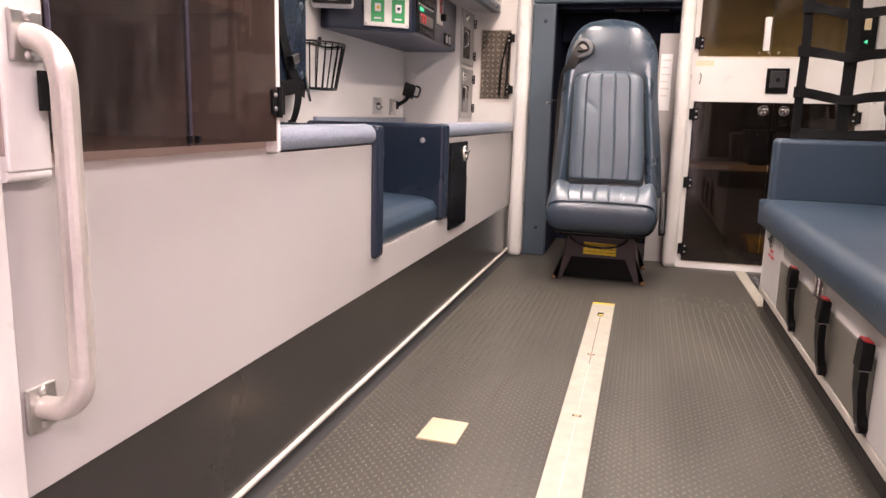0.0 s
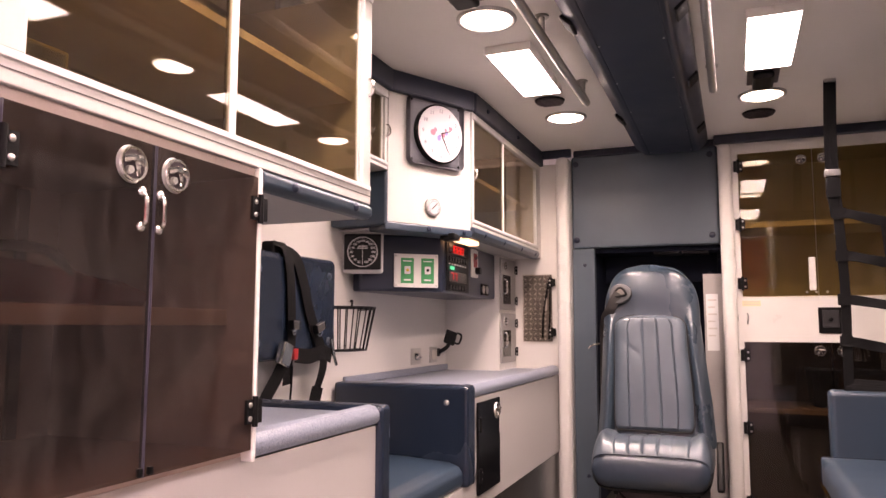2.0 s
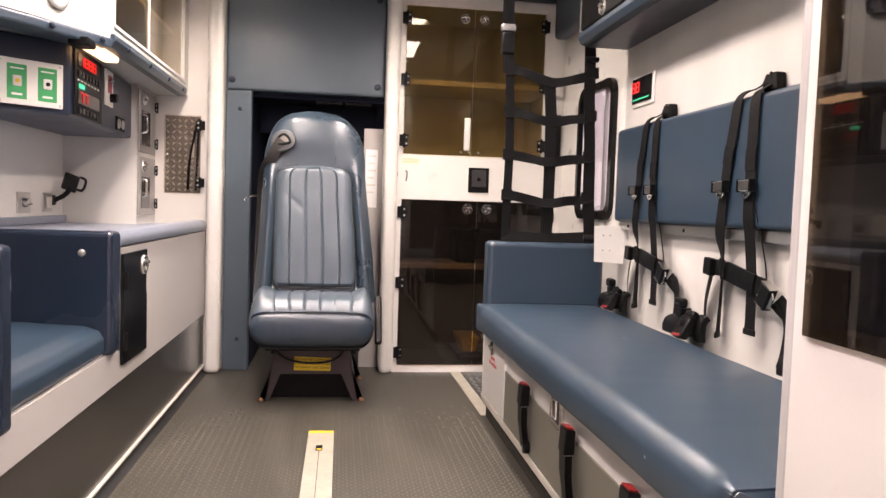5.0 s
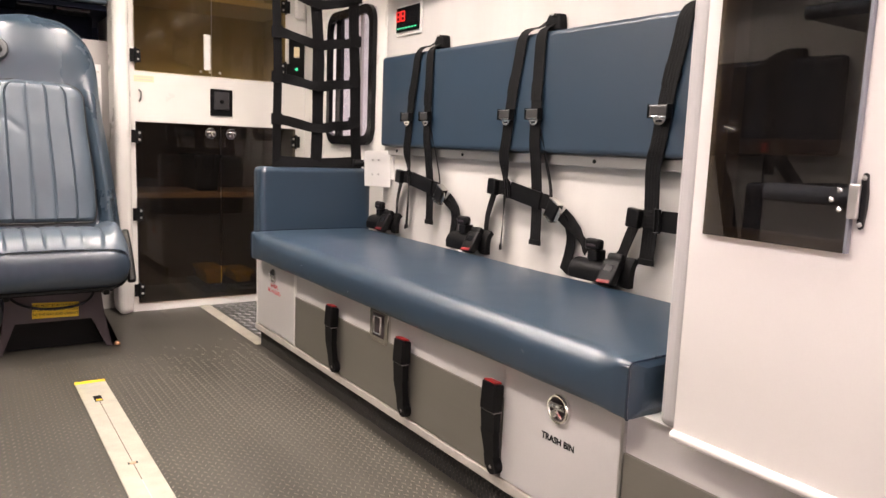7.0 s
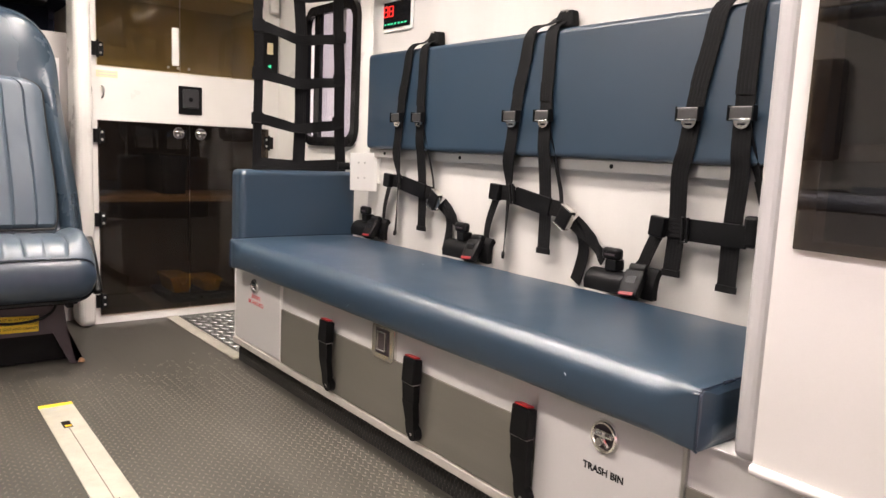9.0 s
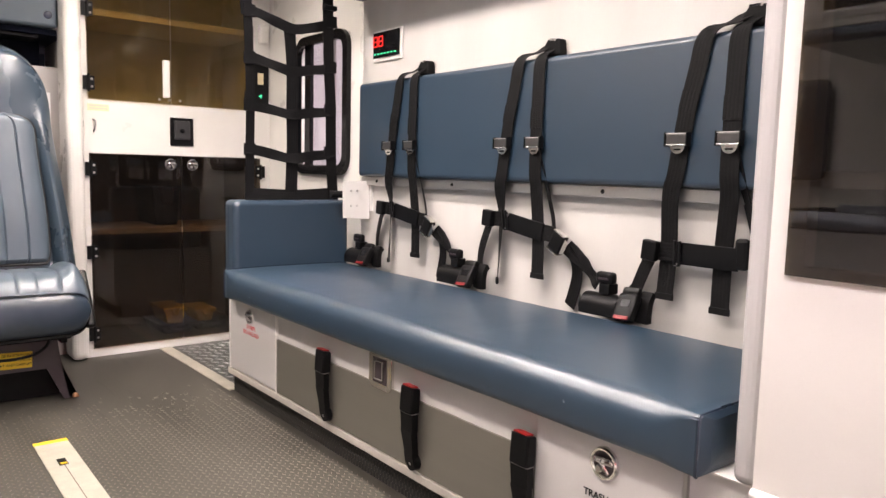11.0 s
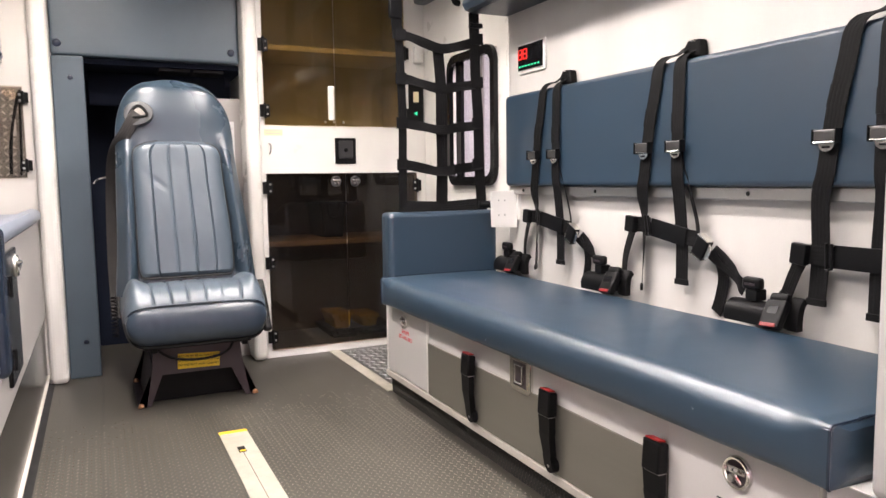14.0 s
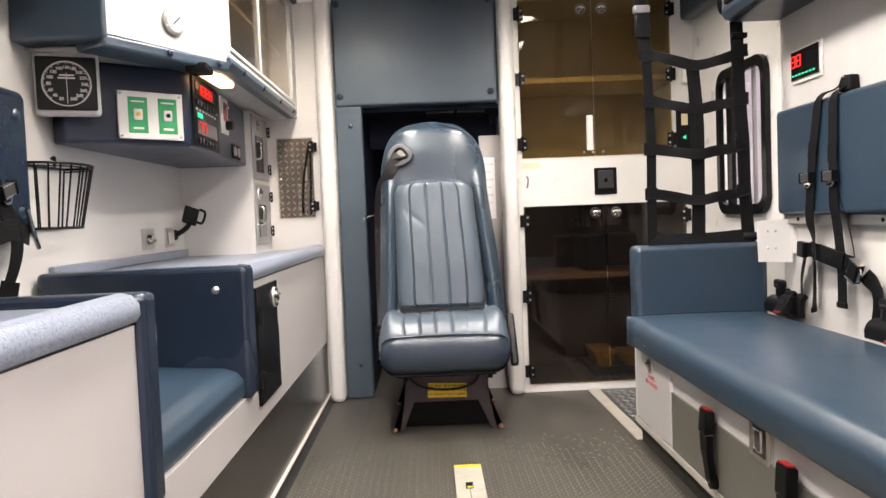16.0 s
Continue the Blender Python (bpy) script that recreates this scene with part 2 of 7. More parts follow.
CONC = surface("garage_concrete", (0.30, 0.29, 0.28), 0.5, 0.0, 0.2, 0.8, 40, 0.1)
GWALL = surface("garage_wall_paint", (0.68, 0.66, 0.66), 0.6, 0.0, 0.05, 0.7, 60, 0.05)


# ---------------------------------------------------------------- building helpers
ORG = {}


def thing(name, at, label, category, group="", kind=""):
    ob = new(name)
    ob.empty_display_size = 0.05
    ob.location = at
    ORG[ob.name] = Vector(at)
    return tagged(ob, label, category, group, kind)


def to_mesh(name, bm, mat, smooth=True):
    me = bpy.data.meshes.new(name)
    bmesh.ops.recalc_face_normals(bm, faces=bm.faces[:])
    if smooth:
        # edges past 38 degrees are sharp; broad flat faces stay flat beside their rounded edges
        areas = sorted(f.calc_area() for f in bm.faces)
        broad = max(8 * areas[len(areas) // 2], 1e-5)
        for f in bm.faces:
            f.smooth = f.calc_area() < broad
        for e in bm.edges:
            e.smooth = len(e.link_faces) == 2 and e.calc_face_angle(0.0) < radians(38) and all(f.smooth for f in e.link_faces)
        for f in bm.faces:
            f.smooth = any(e.smooth for e in f.edges)
    bm.to_mesh(me)
    bm.free()
    me.materials.append(mat)
    return me


def part(name, bm, mat, parent=None, label="", smooth=True):
    """A bmesh in world coordinates as one mesh object under a thing or a part."""
    ob = new(name, to_mesh(name, bm, mat, smooth))
    if parent is not None:
        ob.parent = parent
        ob.location = -ORG[parent.name]
    ORG[ob.name] = Vector((0, 0, 0))
    return tagged(ob, label)


def solid(name, bm, mat, label, category, kind="", group=""):
    return tagged(part(name, bm, mat), label, category, group, kind)


def B():
    return bmesh.new()


def bev(bm, verts, r, seg=2):
    if r > 0:
        vs = set(verts)
        es = [e for e in bm.edges if e.verts[0] in vs and e.verts[1] in vs]
        bmesh.ops.bevel(bm, geom=es, offset=r, segments=seg, affect="EDGES", profile=0.5)


def box(bm, x0, x1, y0, y1, z0, z1, r=0.0, seg=2):
    x0, x1 = sorted((x0, x1)); y0, y1 = sorted((y0, y1)); z0, z1 = sorted((z0, z1))
    v = [bm.verts.new(p) for p in ((x0, y0, z0), (x1, y0, z0), (x1, y1, z0), (x0, y1, z0), (x0, y0, z1), (x1, y0, z1), (x1, y1, z1), (x0, y1, z1))]
    for f in ((0, 3, 2, 1), (4, 5, 6, 7), (0, 1, 5, 4), (1, 2, 6, 5), (2, 3, 7, 6), (3, 0, 4, 7)):
        bm.faces.new([v[i] for i in f])
    bev(bm, v, r, seg)
    return bm


def prism(bm, pts, axis, a, b, r=0.0, seg=2):
    """A polygon of two coordinates, drawn out along the third from a to b."""
    def put(p, q, s):
        return {"x": (s, p, q), "y": (p, s, q), "z": (p, q, s)}[axis]
    lo = [bm.verts.new(put(p, q, a)) for p, q in pts]
    hi = [bm.verts.new(put(p, q, b)) for p, q in pts]
    bm.faces.new(lo)
    bm.faces.new(hi[::-1])
    k = len(pts)
    for i in range(k):
        bm.faces.new((lo[i], hi[i], hi[(i + 1) % k], lo[(i + 1) % k]))
    bev(bm, lo + hi, r, seg)
    return bm


def frame_of(d):
    d = d.normalized()
    u = d.cross(Vector((0, 0, 1)))
    u = Vector((1, 0, 0)) if u.length < 1e-4 else u.normalized()
    return u, d.cross(u).normalized()


def smooth_path(pts, n=6):
    """A curve through the points."""
    P = [Vector(p) for p in pts]
    out = []
    for i in range(len(P) - 1):
        a, b, c, d = P[max(i - 1, 0)], P[i], P[i + 1], P[min(i + 2, len(P) - 1)]
        for k in range(n):
            t = k / n
            out.append(0.5 * ((2 * b) + (c - a) * t + (2 * a - 5 * b + 4 * c - d) * t * t + (3 * b - a - 3 * c + d) * t ** 3))
    return out + [P[-1]]


def tube(bm, pts, r, seg=10, cap=True):
    P = [Vector(p) for p in pts]
    rings, last = [], None
    for i, p in enumerate(P):
        d = (P[min(i + 1, len(P) - 1)] - P[max(i - 1, 0)]).normalized()
        if last is None:
            u, v = frame_of(d)
        else:
            u = (last - d * last.dot(d)).normalized()
            v = d.cross(u)
        last = u
        rings.append([bm.verts.new(p + r * (math.cos(a) * u + math.sin(a) * v)) for a in (2 * math.pi * k / seg for k in range(seg))])
    for a, b in zip(rings, rings[1:]):
        for k in range(seg):
            bm.faces.new((a[k], a[(k + 1) % seg], b[(k + 1) % seg], b[k]))
    if cap:
        bm.faces.new(rings[0][::-1])
        bm.faces.new(rings[-1])
    return bm


def ribbon(bm, pts, side, w, th=0.0022):
    """A strap along the points; side: the way of its width (one vector, or one a point)."""
    P = [Vector(p) for p in pts]
    S = [Vector(s).normalized() for s in side] if isinstance(side, list) else [Vector(side).normalized()] * len(P)
    rings = []
    top = [(-1, 0.8), (0, 1.35), (1, 0.8)]
    if th < 0.004 and w > 0.03:      # woven ribs along the strap
        top = [(-1, 0.7)]
        for c in (-0.78, -0.39, 0, 0.39, 0.78):
            top += [(c - 0.13, 1.1), (c + 0.13, 1.1)] + ([(c + 0.195, 0.72)] if c < 0.7 else [])
        top.append((1, 0.7))
    ring = [(a, -b) for a, b in top] + [(a, b) for a, b in top[::-1]]
    m = len(ring)
    for i, p in enumerate(P):
        d = (P[min(i + 1, len(P) - 1)] - P[max(i - 1, 0)]).normalized()
        s = (S[i] - d * S[i].dot(d)).normalized()
        n = d.cross(s)
        rings.append([bm.verts.new(p + a * s * w / 2 + b * n * th / 2) for a, b in ring])
    for a, b in zip(rings, rings[1:]):
        for k in range(m):
            bm.faces.new((a[k], a[(k + 1) % m], b[(k + 1) % m], b[k]))
    bm.faces.new(rings[0][::-1])
    bm.faces.new(rings[-1])
    return bm


def disc(bm, c, n, r, h, seg=24, r2=None, edge=0.0):
    """A round body on c that stands h out along n."""
    n = Vector(n).normalized()
    u, v = frame_of(n)
    c = Vector(c)
    r2 = r if r2 is None else r2
    prof = [(r, 0), (r, h - edge), (r2 - edge, h)] if edge else [(r, 0), (r2, h)]
    rings = [[bm.verts.new(c + n * z + q * (math.cos(2 * math.pi * k / seg) * u + math.sin(2 * math.pi * k / seg) * v)) for k in range(seg)] for q, z in prof]
    for a, b in zip(rings, rings[1:]):
        for k in range(seg):
            bm.faces.new((a[k], a[(k + 1) % seg], b[(k + 1) % seg], b[k]))
    bm.faces.new(rings[0][::-1])
    bm.faces.new(rings[-1])
    return bm


def ring(bm, c, n, r, t, seg=28, k=8):
    """A torus of radius r and thickness t round n."""
    n = Vector(n).normalized()
    u, v = frame_of(n)
    c = Vector(c)
    rows = []
    for i in range(seg):
        a = 2 * math.pi * i / seg
        d = math.cos(a) * u + math.sin(a) * v
        rows.append([bm.verts.new(c + d * (r + t * math.cos(2 * math.pi * j / k)) + n * t * math.sin(2 * math.pi * j / k)) for j in range(k)])
    for i in range(seg):
        a, b = rows[i], rows[(i + 1) % seg]
        for j in range(k):
            bm.faces.new((a[j], a[(j + 1) % k], b[(j + 1) % k], b[j]))
    return bm


def knob(bm, c, n, r, h):
    """A domed bolt head or button."""
    n = Vector(n).normalized()
    u, v = frame_of(n)
    c = Vector(c)
    rings = []
    for q, z in ((1, 0), (0.95, 0.45), (0.7, 0.8), (0.35, 0.97)):
        rings.append([bm.verts.new(c + n * z * h + q * r * (math.cos(math.pi * k / 6) * u + math.sin(math.pi * k / 6) * v)) for k in range(12)])
    for a, b in zip(rings, rings[1:]):
        for k in range(12):
            bm.faces.new((a[k], a[(k + 1) % 12], b[(k + 1) % 12], b[k]))
    bm.faces.new(rings[-1])
    bm.faces.new(rings[0][::-1])
    return bm


def local(bm, m):
    """Move all that bm holds by the matrix m."""
    bmesh.ops.transform(bm, matrix=m, verts=bm.verts[:])
    return bm


def basis(o, ex, ez):
    """The matrix of a board at o: ex its width, ez its height, and its front towards -y of its own."""
    ex, ez = Vector(ex).normalized(), Vector(ez).normalized()
    ey = ez.cross(ex)
    return Matrix(((ex.x, ey.x, ez.x, o[0]), (ex.y, ey.y, ez.y, o[1]), (ex.z, ey.z, ez.z, o[2]), (0, 0, 0, 1)))


def letters(name, text, size, m, mat, parent=None, label="", heavy=0.0):
    """Raised lettering; m places its plane (x along the words, y up)."""
    cu = bpy.data.curves.new(name, "FONT")
    cu.offset = size * heavy
    cu.body, cu.size, cu.extrude, cu.align_x, cu.align_y = text, size, 0.0004, "CENTER", "CENTER"
    tmp = new(name, cu)
    me = bpy.data.meshes.new_from_object(tmp.evaluated_get(bpy.context.evaluated_depsgraph_get()))
    bpy.data.objects.remove(tmp)
    me.transform(m)
    me.materials.clear()
    me.materials.append(mat)
    ob = new(name, me)
    if parent is not None:
        ob.parent = parent
        ob.location = -ORG[parent.name]
    ORG[ob.name] = Vector((0, 0, 0))
    return tagged(ob, label)


def paddle_latch(c, n, r, owner):
    """A round chrome paddle latch: flange, dark dish, twist paddle with its finger hole, key barrel."""
    c, n = Vector(c), Vector(n)
    u, v = frame_of(n)
    if v.z < 0:
        v = -v
    b = B()
    disc(b, c, n, r, 0.004, 32, r * 0.94)
    lt = part("paddle_latch", b, ALU, owner, "round chrome paddle latch")
    b = B()
    ring(b, c + n * 0.005, n, r * 0.84, r * 0.11, 32, 6)
    part("rim", b, CHROME, lt)
    b = B()
    disc(b, c + n * 0.0042, n, r * 0.74, 0.0006, 24)
    part("dish", b, PEDM, lt)
    b = B()
    tube(b, smooth_path([c + n * 0.005 - u * r * 0.66 + v * r * 0.16, c + n * 0.012 - u * r * 0.2 + v * r * 0.26, c + n * 0.012 + u * r * 0.2 + v * r * 0.26, c + n * 0.005 + u * r * 0.66 + v * r * 0.16], 4), r * 0.20, 8)
    tube(b, smooth_path([c + n * 0.005 - u * r * 0.34 - v * r * 0.52, c + n * 0.010 - u * r * 0.16 - v * r * 0.16, c + n * 0.011 + v * r * 0.16], 4), r * 0.13, 8)
    part("paddle", b, CHROME, lt)
    b = B()
    disc(b, c + n * 0.004 + u * r * 0.28 - v * r * 0.36, n, r * 0.24, 0.006, 14, r * 0.20)
    part("key_barrel", b, ALU, lt)
    return lt


def butt_hinge(c, n, along, owner, w=0.02, h=0.055):
    """A black butt hinge with its knuckle and two screws; along: towards the leaf."""
    c, n, a = Vector(c), Vector(n), Vector(along)
    up = Vector((0, 0, 1))
    b = B()
    for s in (-1, 1):
        p = [c + a * (0.004 if s > 0 else -0.004) - up * h / 2 * 0.8, c + a * s * (w + 0.003) - up * h / 2 * 0.8, c + a * s * (w + 0.003) + up * h / 2 * 0.8, c + a * (0.004 if s > 0 else -0.004) + up * h / 2 * 0.8]
        lo = [b.verts.new(q) for q in p]
        hi = [b.verts.new(q + n * 0.005) for q in p]
        b.faces.new(hi)
        b.faces.new(lo[::-1])
        for i in range(4):
            b.faces.new((lo[i], lo[(i + 1) % 4], hi[(i + 1) % 4], hi[i]))
    hg = part("hinge", b, BLACK, owner, "black butt hinge")
    b = B()
    tube(b, [c + n * 0.006 - up * h / 2, c + n * 0.006 + up * h / 2], 0.0055, 10)
    part("knuckle", b, BLACK, hg)
    for s in (-1, 1):
        b = B()
        knob(b, c + a * w * 0.65 + up * s * h * 0.22 + n * 0.005, n, 0.005, 0.003)
        part("screw", b, ALU, hg)
    return hg


def bolt_row(name, spots, n, r, h, mat, owner):
    for s in spots:
        b = B()
        knob(b, s, n, r, h)
        part(name, b, mat, owner)

# ---------------------------------------------------------------- the vehicle's shell
XL, XF, XW, XR, YB, ZC = -1.03, -0.52, 1.145, 0.645, 4.0, 1.83   # outer left, left fronts, right wall, bench front, bulkhead, ceiling

b = B()
box(b, -1.1, 1.2, 0.56, 4.75, -0.08, 0.0)
floor = solid("floor", b, RUBBER, "grey ribbed rubber floor, scuffed along the aisle", "floor", "structure")

b = B()
box(b, -1.12, 1.22, 0.56, 4.75, ZC, ZC + 0.06)
solid("ceiling", b, CEIL, "off-white ceiling sheet with recessed lamps", "ceiling", "structure")

b = B()
box(b, -1.10, XL, 0.60, 4.06, 0.0, ZC)
solid("wall_left", b, WHITE, "white laminate side wall behind the counter", "wall", "structure")

# right wall with the side door's window opening
b = B()
box(b, XW, 1.20, 0.60, 3.20, 0.0, ZC)
solid("wall_right", b, WALLS, "white laminate side wall behind the bench", "wall", "structure")

# cross wall behind the counter and the deep wall beside the passage
b = B()
box(b, XL, -0.745, 3.70, 4.06, 0.62, 1.27)
solid("wall_cross", b, WHITE, "white laminate return wall above the counter", "wall", "structure")
b = B()
box(b, -0.745, -0.495, YB, 4.06, 0.0, 1.76)
solid("wall_front_left", b, WHITE, "white laminate wall beside the passage", "wall", "structure")

# rounded corner columns beside the passage
for x0, x1, lab in ((-0.514, -0.445, "left"), (0.285, 0.350, "right")):
    b = B()
    box(b, x0, x1, 3.955, 4.10, 0.0, 1.79, 0.024, 4)
    solid("column", b, FRAME, "white rounded corner column beside the passage", "column", "structure")

# cab passage: padded header, side linings, back
b = B()
box(b, -0.4445, 0.2845, 4.035, 4.10, 1.307, 1.80, 0.012, 3)
hd = solid("header_panel", b, SLATE, "slate-blue padded panel over the cab passage, four bolts", "padded panel", "structure")
bolt_row("bolt", [(x, 4.035, z) for x in (-0.420, 0.249) for z in (1.353, 1.757)], (0, -1, 0), 0.016, 0.008, NAVYD, hd)
b = B()
box(b, -0.4445, -0.328, 4.03, 4.08, 0.0, 1.306, 0.006)
lin = solid("passage_lining", b, SLATE, "slate-blue vinyl lining strip of the passage", "lining", "structure")
bolt_row("screw", [(-0.379, 4.03, z) for z in (1.22, 0.15)], (0, -1, 0), 0.010, 0.004, NAVYD, lin)
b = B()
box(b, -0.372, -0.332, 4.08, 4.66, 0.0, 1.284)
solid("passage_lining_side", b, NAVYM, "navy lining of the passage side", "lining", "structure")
# Greyer than the white walls: the recess's shade is put into its colour.
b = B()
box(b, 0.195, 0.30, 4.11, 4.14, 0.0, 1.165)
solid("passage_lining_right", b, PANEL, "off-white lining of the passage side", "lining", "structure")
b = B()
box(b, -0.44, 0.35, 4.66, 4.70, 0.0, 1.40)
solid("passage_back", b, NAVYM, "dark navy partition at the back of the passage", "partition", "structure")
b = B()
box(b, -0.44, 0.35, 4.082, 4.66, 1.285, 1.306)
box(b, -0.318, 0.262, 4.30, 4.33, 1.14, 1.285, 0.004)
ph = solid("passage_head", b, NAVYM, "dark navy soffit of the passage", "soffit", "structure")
for k in range(2):
    b = B()
    for j in range(5):
        box(b, -0.04 + k * 0.14, 0.085 + k * 0.14, 4.10 + j * 0.03, 4.115 + j * 0.03, 1.272, 1.284)
    part("vent_slats", b, BLACK, ph)
bolt_row("bolt", [(0.225, 4.30, 1.175)], (0, -1, 0), 0.014, 0.006, NAVYD, ph)

# navy trim under the ceiling
def trim_run(pts, z0, z1, depth, lab):
    b = B()
    for (xa, ya), (xb, yb) in zip(pts, pts[1:]):
        d = Vector((xb - xa, yb - ya, 0)).normalized()
        n = Vector((d.y, -d.x, 0)) * depth
        q = [(xa, ya), (xb, yb), (xb + n.x, yb + n.y), (xa + n.x, ya + n.y)]
        prism(b, q, "z", z0, z1, 0.006, 2)
    return solid("trim", b, TRIMN, lab, "edge trim", "structure")

trim_run([(-0.50, 0.66), (-0.50, 1.845)], 1.755, ZC, 0.015, "navy edge trim under the ceiling")
t_l = trim_run([(-0.80, 1.84), (-0.80, 2.55), (-0.61, 2.91), (-0.605, 3.99)], 1.750, ZC, 0.022, "navy padded edge trim along the ceiling")
bolt_row("bolt", [(-0.765, 2.66, 1.79), (-0.66, 2.855, 1.79), (-0.585, 3.05, 1.79), (-0.582, 3.5, 1.79)], (0.9, -0.4, 0), 0.010, 0.007, TRIMN, t_l)
trim_run([(-0.64, 3.985), (-0.43, 3.985)], 1.785, ZC, 0.020, "navy edge trim under the ceiling")
trim_run([(-0.43, 4.034), (0.28, 4.034)], 1.795, ZC, 0.010, "navy edge trim under the ceiling")
trim_run([(0.27, 3.985), (1.10, 3.985)], 1.785, ZC, 0.035, "navy padded edge trim over the cabinet")

# rear opening: jambs, head, sill
b = B()
box(b, -1.10, -0.56, 0.56, 0.70, -0.08, ZC)
box(b, 0.70, 1.20, 0.56, 0.70, -0.08, ZC)
box(b, -0.56, 0.70, 0.56, 0.66, 1.74, ZC)
solid("wall_rear", b, WHITE, "white rear wall round the door opening", "wall", "structure")

# ---------------------------------------------------------------- the garage outside
b = B()
box(b, -7, 7, -9, 11, -0.95, -0.85)
solid("ground", b, CONC, "grey concrete garage floor", "ground", "structure")
for nm, q in (("garage_wall_rear", (-7, 7, -9.2, -9, -0.85, 4.2)), ("garage_wall_left", (-7.2, -7, -9, 11, -0.85, 4.2)),
              ("garage_wall_right", (7, 7.2, -9, 11, -0.85, 4.2)), ("garage_wall_front", (-7, 7, 11, 11.2, -0.85, 4.2)), ("garage_ceiling", (-7, 7, -9, 11, 4.2, 4.3))):
    b = B()
    box(b, *q)
    solid(nm, b, GWALL, "plain pale garage surface", "garage wall", "structure")
# Unseen door, added for the red that the tinted panes mirror.
gd = thing("garage_door", (-0.4, -8.99, -0.85), "unseen sectional garage door added for its red reflection, white below and red above", "garage door", kind="structure")
REDDOOR = surface("red_door_enamel", (0.42, 0.035, 0.035), 0.4, 0.0, 0.06, 1.5, 60, 0.03)
for k in range(6):
    part("door_section", box(B(), -2.2, 1.05, -8.995, -8.95, -0.84 + k * 0.60, -0.255 + k * 0.60, 0.012), REDDOOR if k > 2 else GWALL, gd)
# Unseen lamps added to light the rear opening and the view through the window.
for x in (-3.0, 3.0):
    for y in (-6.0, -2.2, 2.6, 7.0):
        th = thing("garage_lamp", (x, y, 4.2), "unseen white strip lamp added under the garage ceiling", "lamp", "garage lamps")
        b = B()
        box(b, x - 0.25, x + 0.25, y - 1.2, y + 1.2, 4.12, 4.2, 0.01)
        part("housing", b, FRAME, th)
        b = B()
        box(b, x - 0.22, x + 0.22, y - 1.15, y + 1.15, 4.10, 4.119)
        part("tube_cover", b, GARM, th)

# ---------------------------------------------------------------- left side: long front, counters, cabinets
# the front from floor to counter, one sheet per stretch round the seat niche
b = B()
box(b, -0.60, XF - 0.004, 0.70, 4.02, 0.026, 0.272)
kick = solid("kick_plate", b, KICK, "dark brown laminate kick plate above the floor", "kick plate", "structure")
b = B()
prism(b, [(-0.56, 0.0), (-0.500, 0.0), (-0.516, 0.010), (-0.524, 0.028), (-0.56, 0.028)], "y", 0.58, 3.97)
solid("cove", b, BLACKR, "black rubber cove along the floor", "edge trim", "structure")
b = B()
box(b, -0.56, -0.514, 0.66, 4.0, 0.0285, 0.0365, 0.003)
solid("trim_left", b, EDGEW, "white metal edge strip above the cove", "edge trim", "structure")

b = B()
prism(b, [(0.72, 0.272), (4.0, 0.272), (4.0, 0.654), (2.61, 0.654), (2.61, 0.372), (1.94, 0.372), (1.94, 0.654), (1.382, 0.654), (1.382, 0.664), (0.72, 0.664)], "x", -0.62, XF)
solid("front_panel", b, PANEL, "pale grey laminate front below the counters", "panel", "structure")

# counters with a rolled front edge
def counter(y0, y1, lab):
    c = thing("counter", (-0.77, (y0 + y1) / 2, 0.64), lab, "counter")
    b = B()
    box(b, XL + 0.001, -0.552, y0, y1, 0.656, 0.686)
    part("top", b, COUNTER, c)
    b = B()
    prism(b, [(-0.5515, 0.655), (-0.530, 0.655), (-0.515, 0.659), (-0.508, 0.670), (-0.509, 0.688), (-0.520, 0.702), (-0.540, 0.706), (-0.5515, 0.696)], "y", y0, y1)
    part("rolled_edge", b, COUNTER, c)
    b = B()
    box(b, XL + 0.001, XL + 0.016, y0, min(y1, 3.698), 0.6865, 0.716, 0.004)
    part("backsplash", b, COUNTER, c)
    return c
counter(1.396, 1.925, "blue-grey speckled laminate counter with a rolled front edge")
counter(2.653, 3.953, "blue-grey speckled laminate counter with a rolled edge beside the chair")

# seat niche
seat = thing("attendant_seat", (-0.75, 2.3, 0.262), "navy vinyl seat set between two padded side panels", "seat")
for y0, y1, zt, zb, nm in ((1.927, 1.984, 0.703, 0.352, "side_panel"), (2.572, 2.651, 0.703, 0.370, "side_panel")):
    b = B()
    prism(b, [(XL + 0.01, 0.40), (-0.565, 0.40), (-0.545, zb), (-0.503, zb), (-0.503, zt), (XL + 0.01, zt)], "y", y0, y1, 0.013, 3)
    sp = part(nm, b, NAVYS, seat)
    b = B()
    knob(b, (-0.58, y0 - 0.001, 0.646), (0, -1, 0), 0.010, 0.007)
    part("button", b, ALU, sp, "small metal button")
b = B()
prism(b, [(XL + 0.02, 0.372), (-0.530, 0.372), (-0.520, 0.386), (-0.521, 0.420), (-0.535, 0.441), (-0.57, 0.453), (-0.72, 0.461), (XL + 0.02, 0.465)], "y", 1.9855, 2.5705, 0.006, 3)
part("cushion", b, NAVY, seat)
b = B()
box(b, XL + 0.0, -0.55, 1.984, 2.572, 0.262, 0.371)
part("plinth", b, PANEL, seat)

# niche wall pad with tufting
pad = thing("seat_back_pad", (-1.0, 2.27, 0.80), "navy tufted back pad on the wall over the seat", "back pad")
b = B()
box(b, XL, -0.975, 1.975, 2.507, 0.795, 1.135, 0.022, 4)
part("cushion", b, NAVYS, pad)
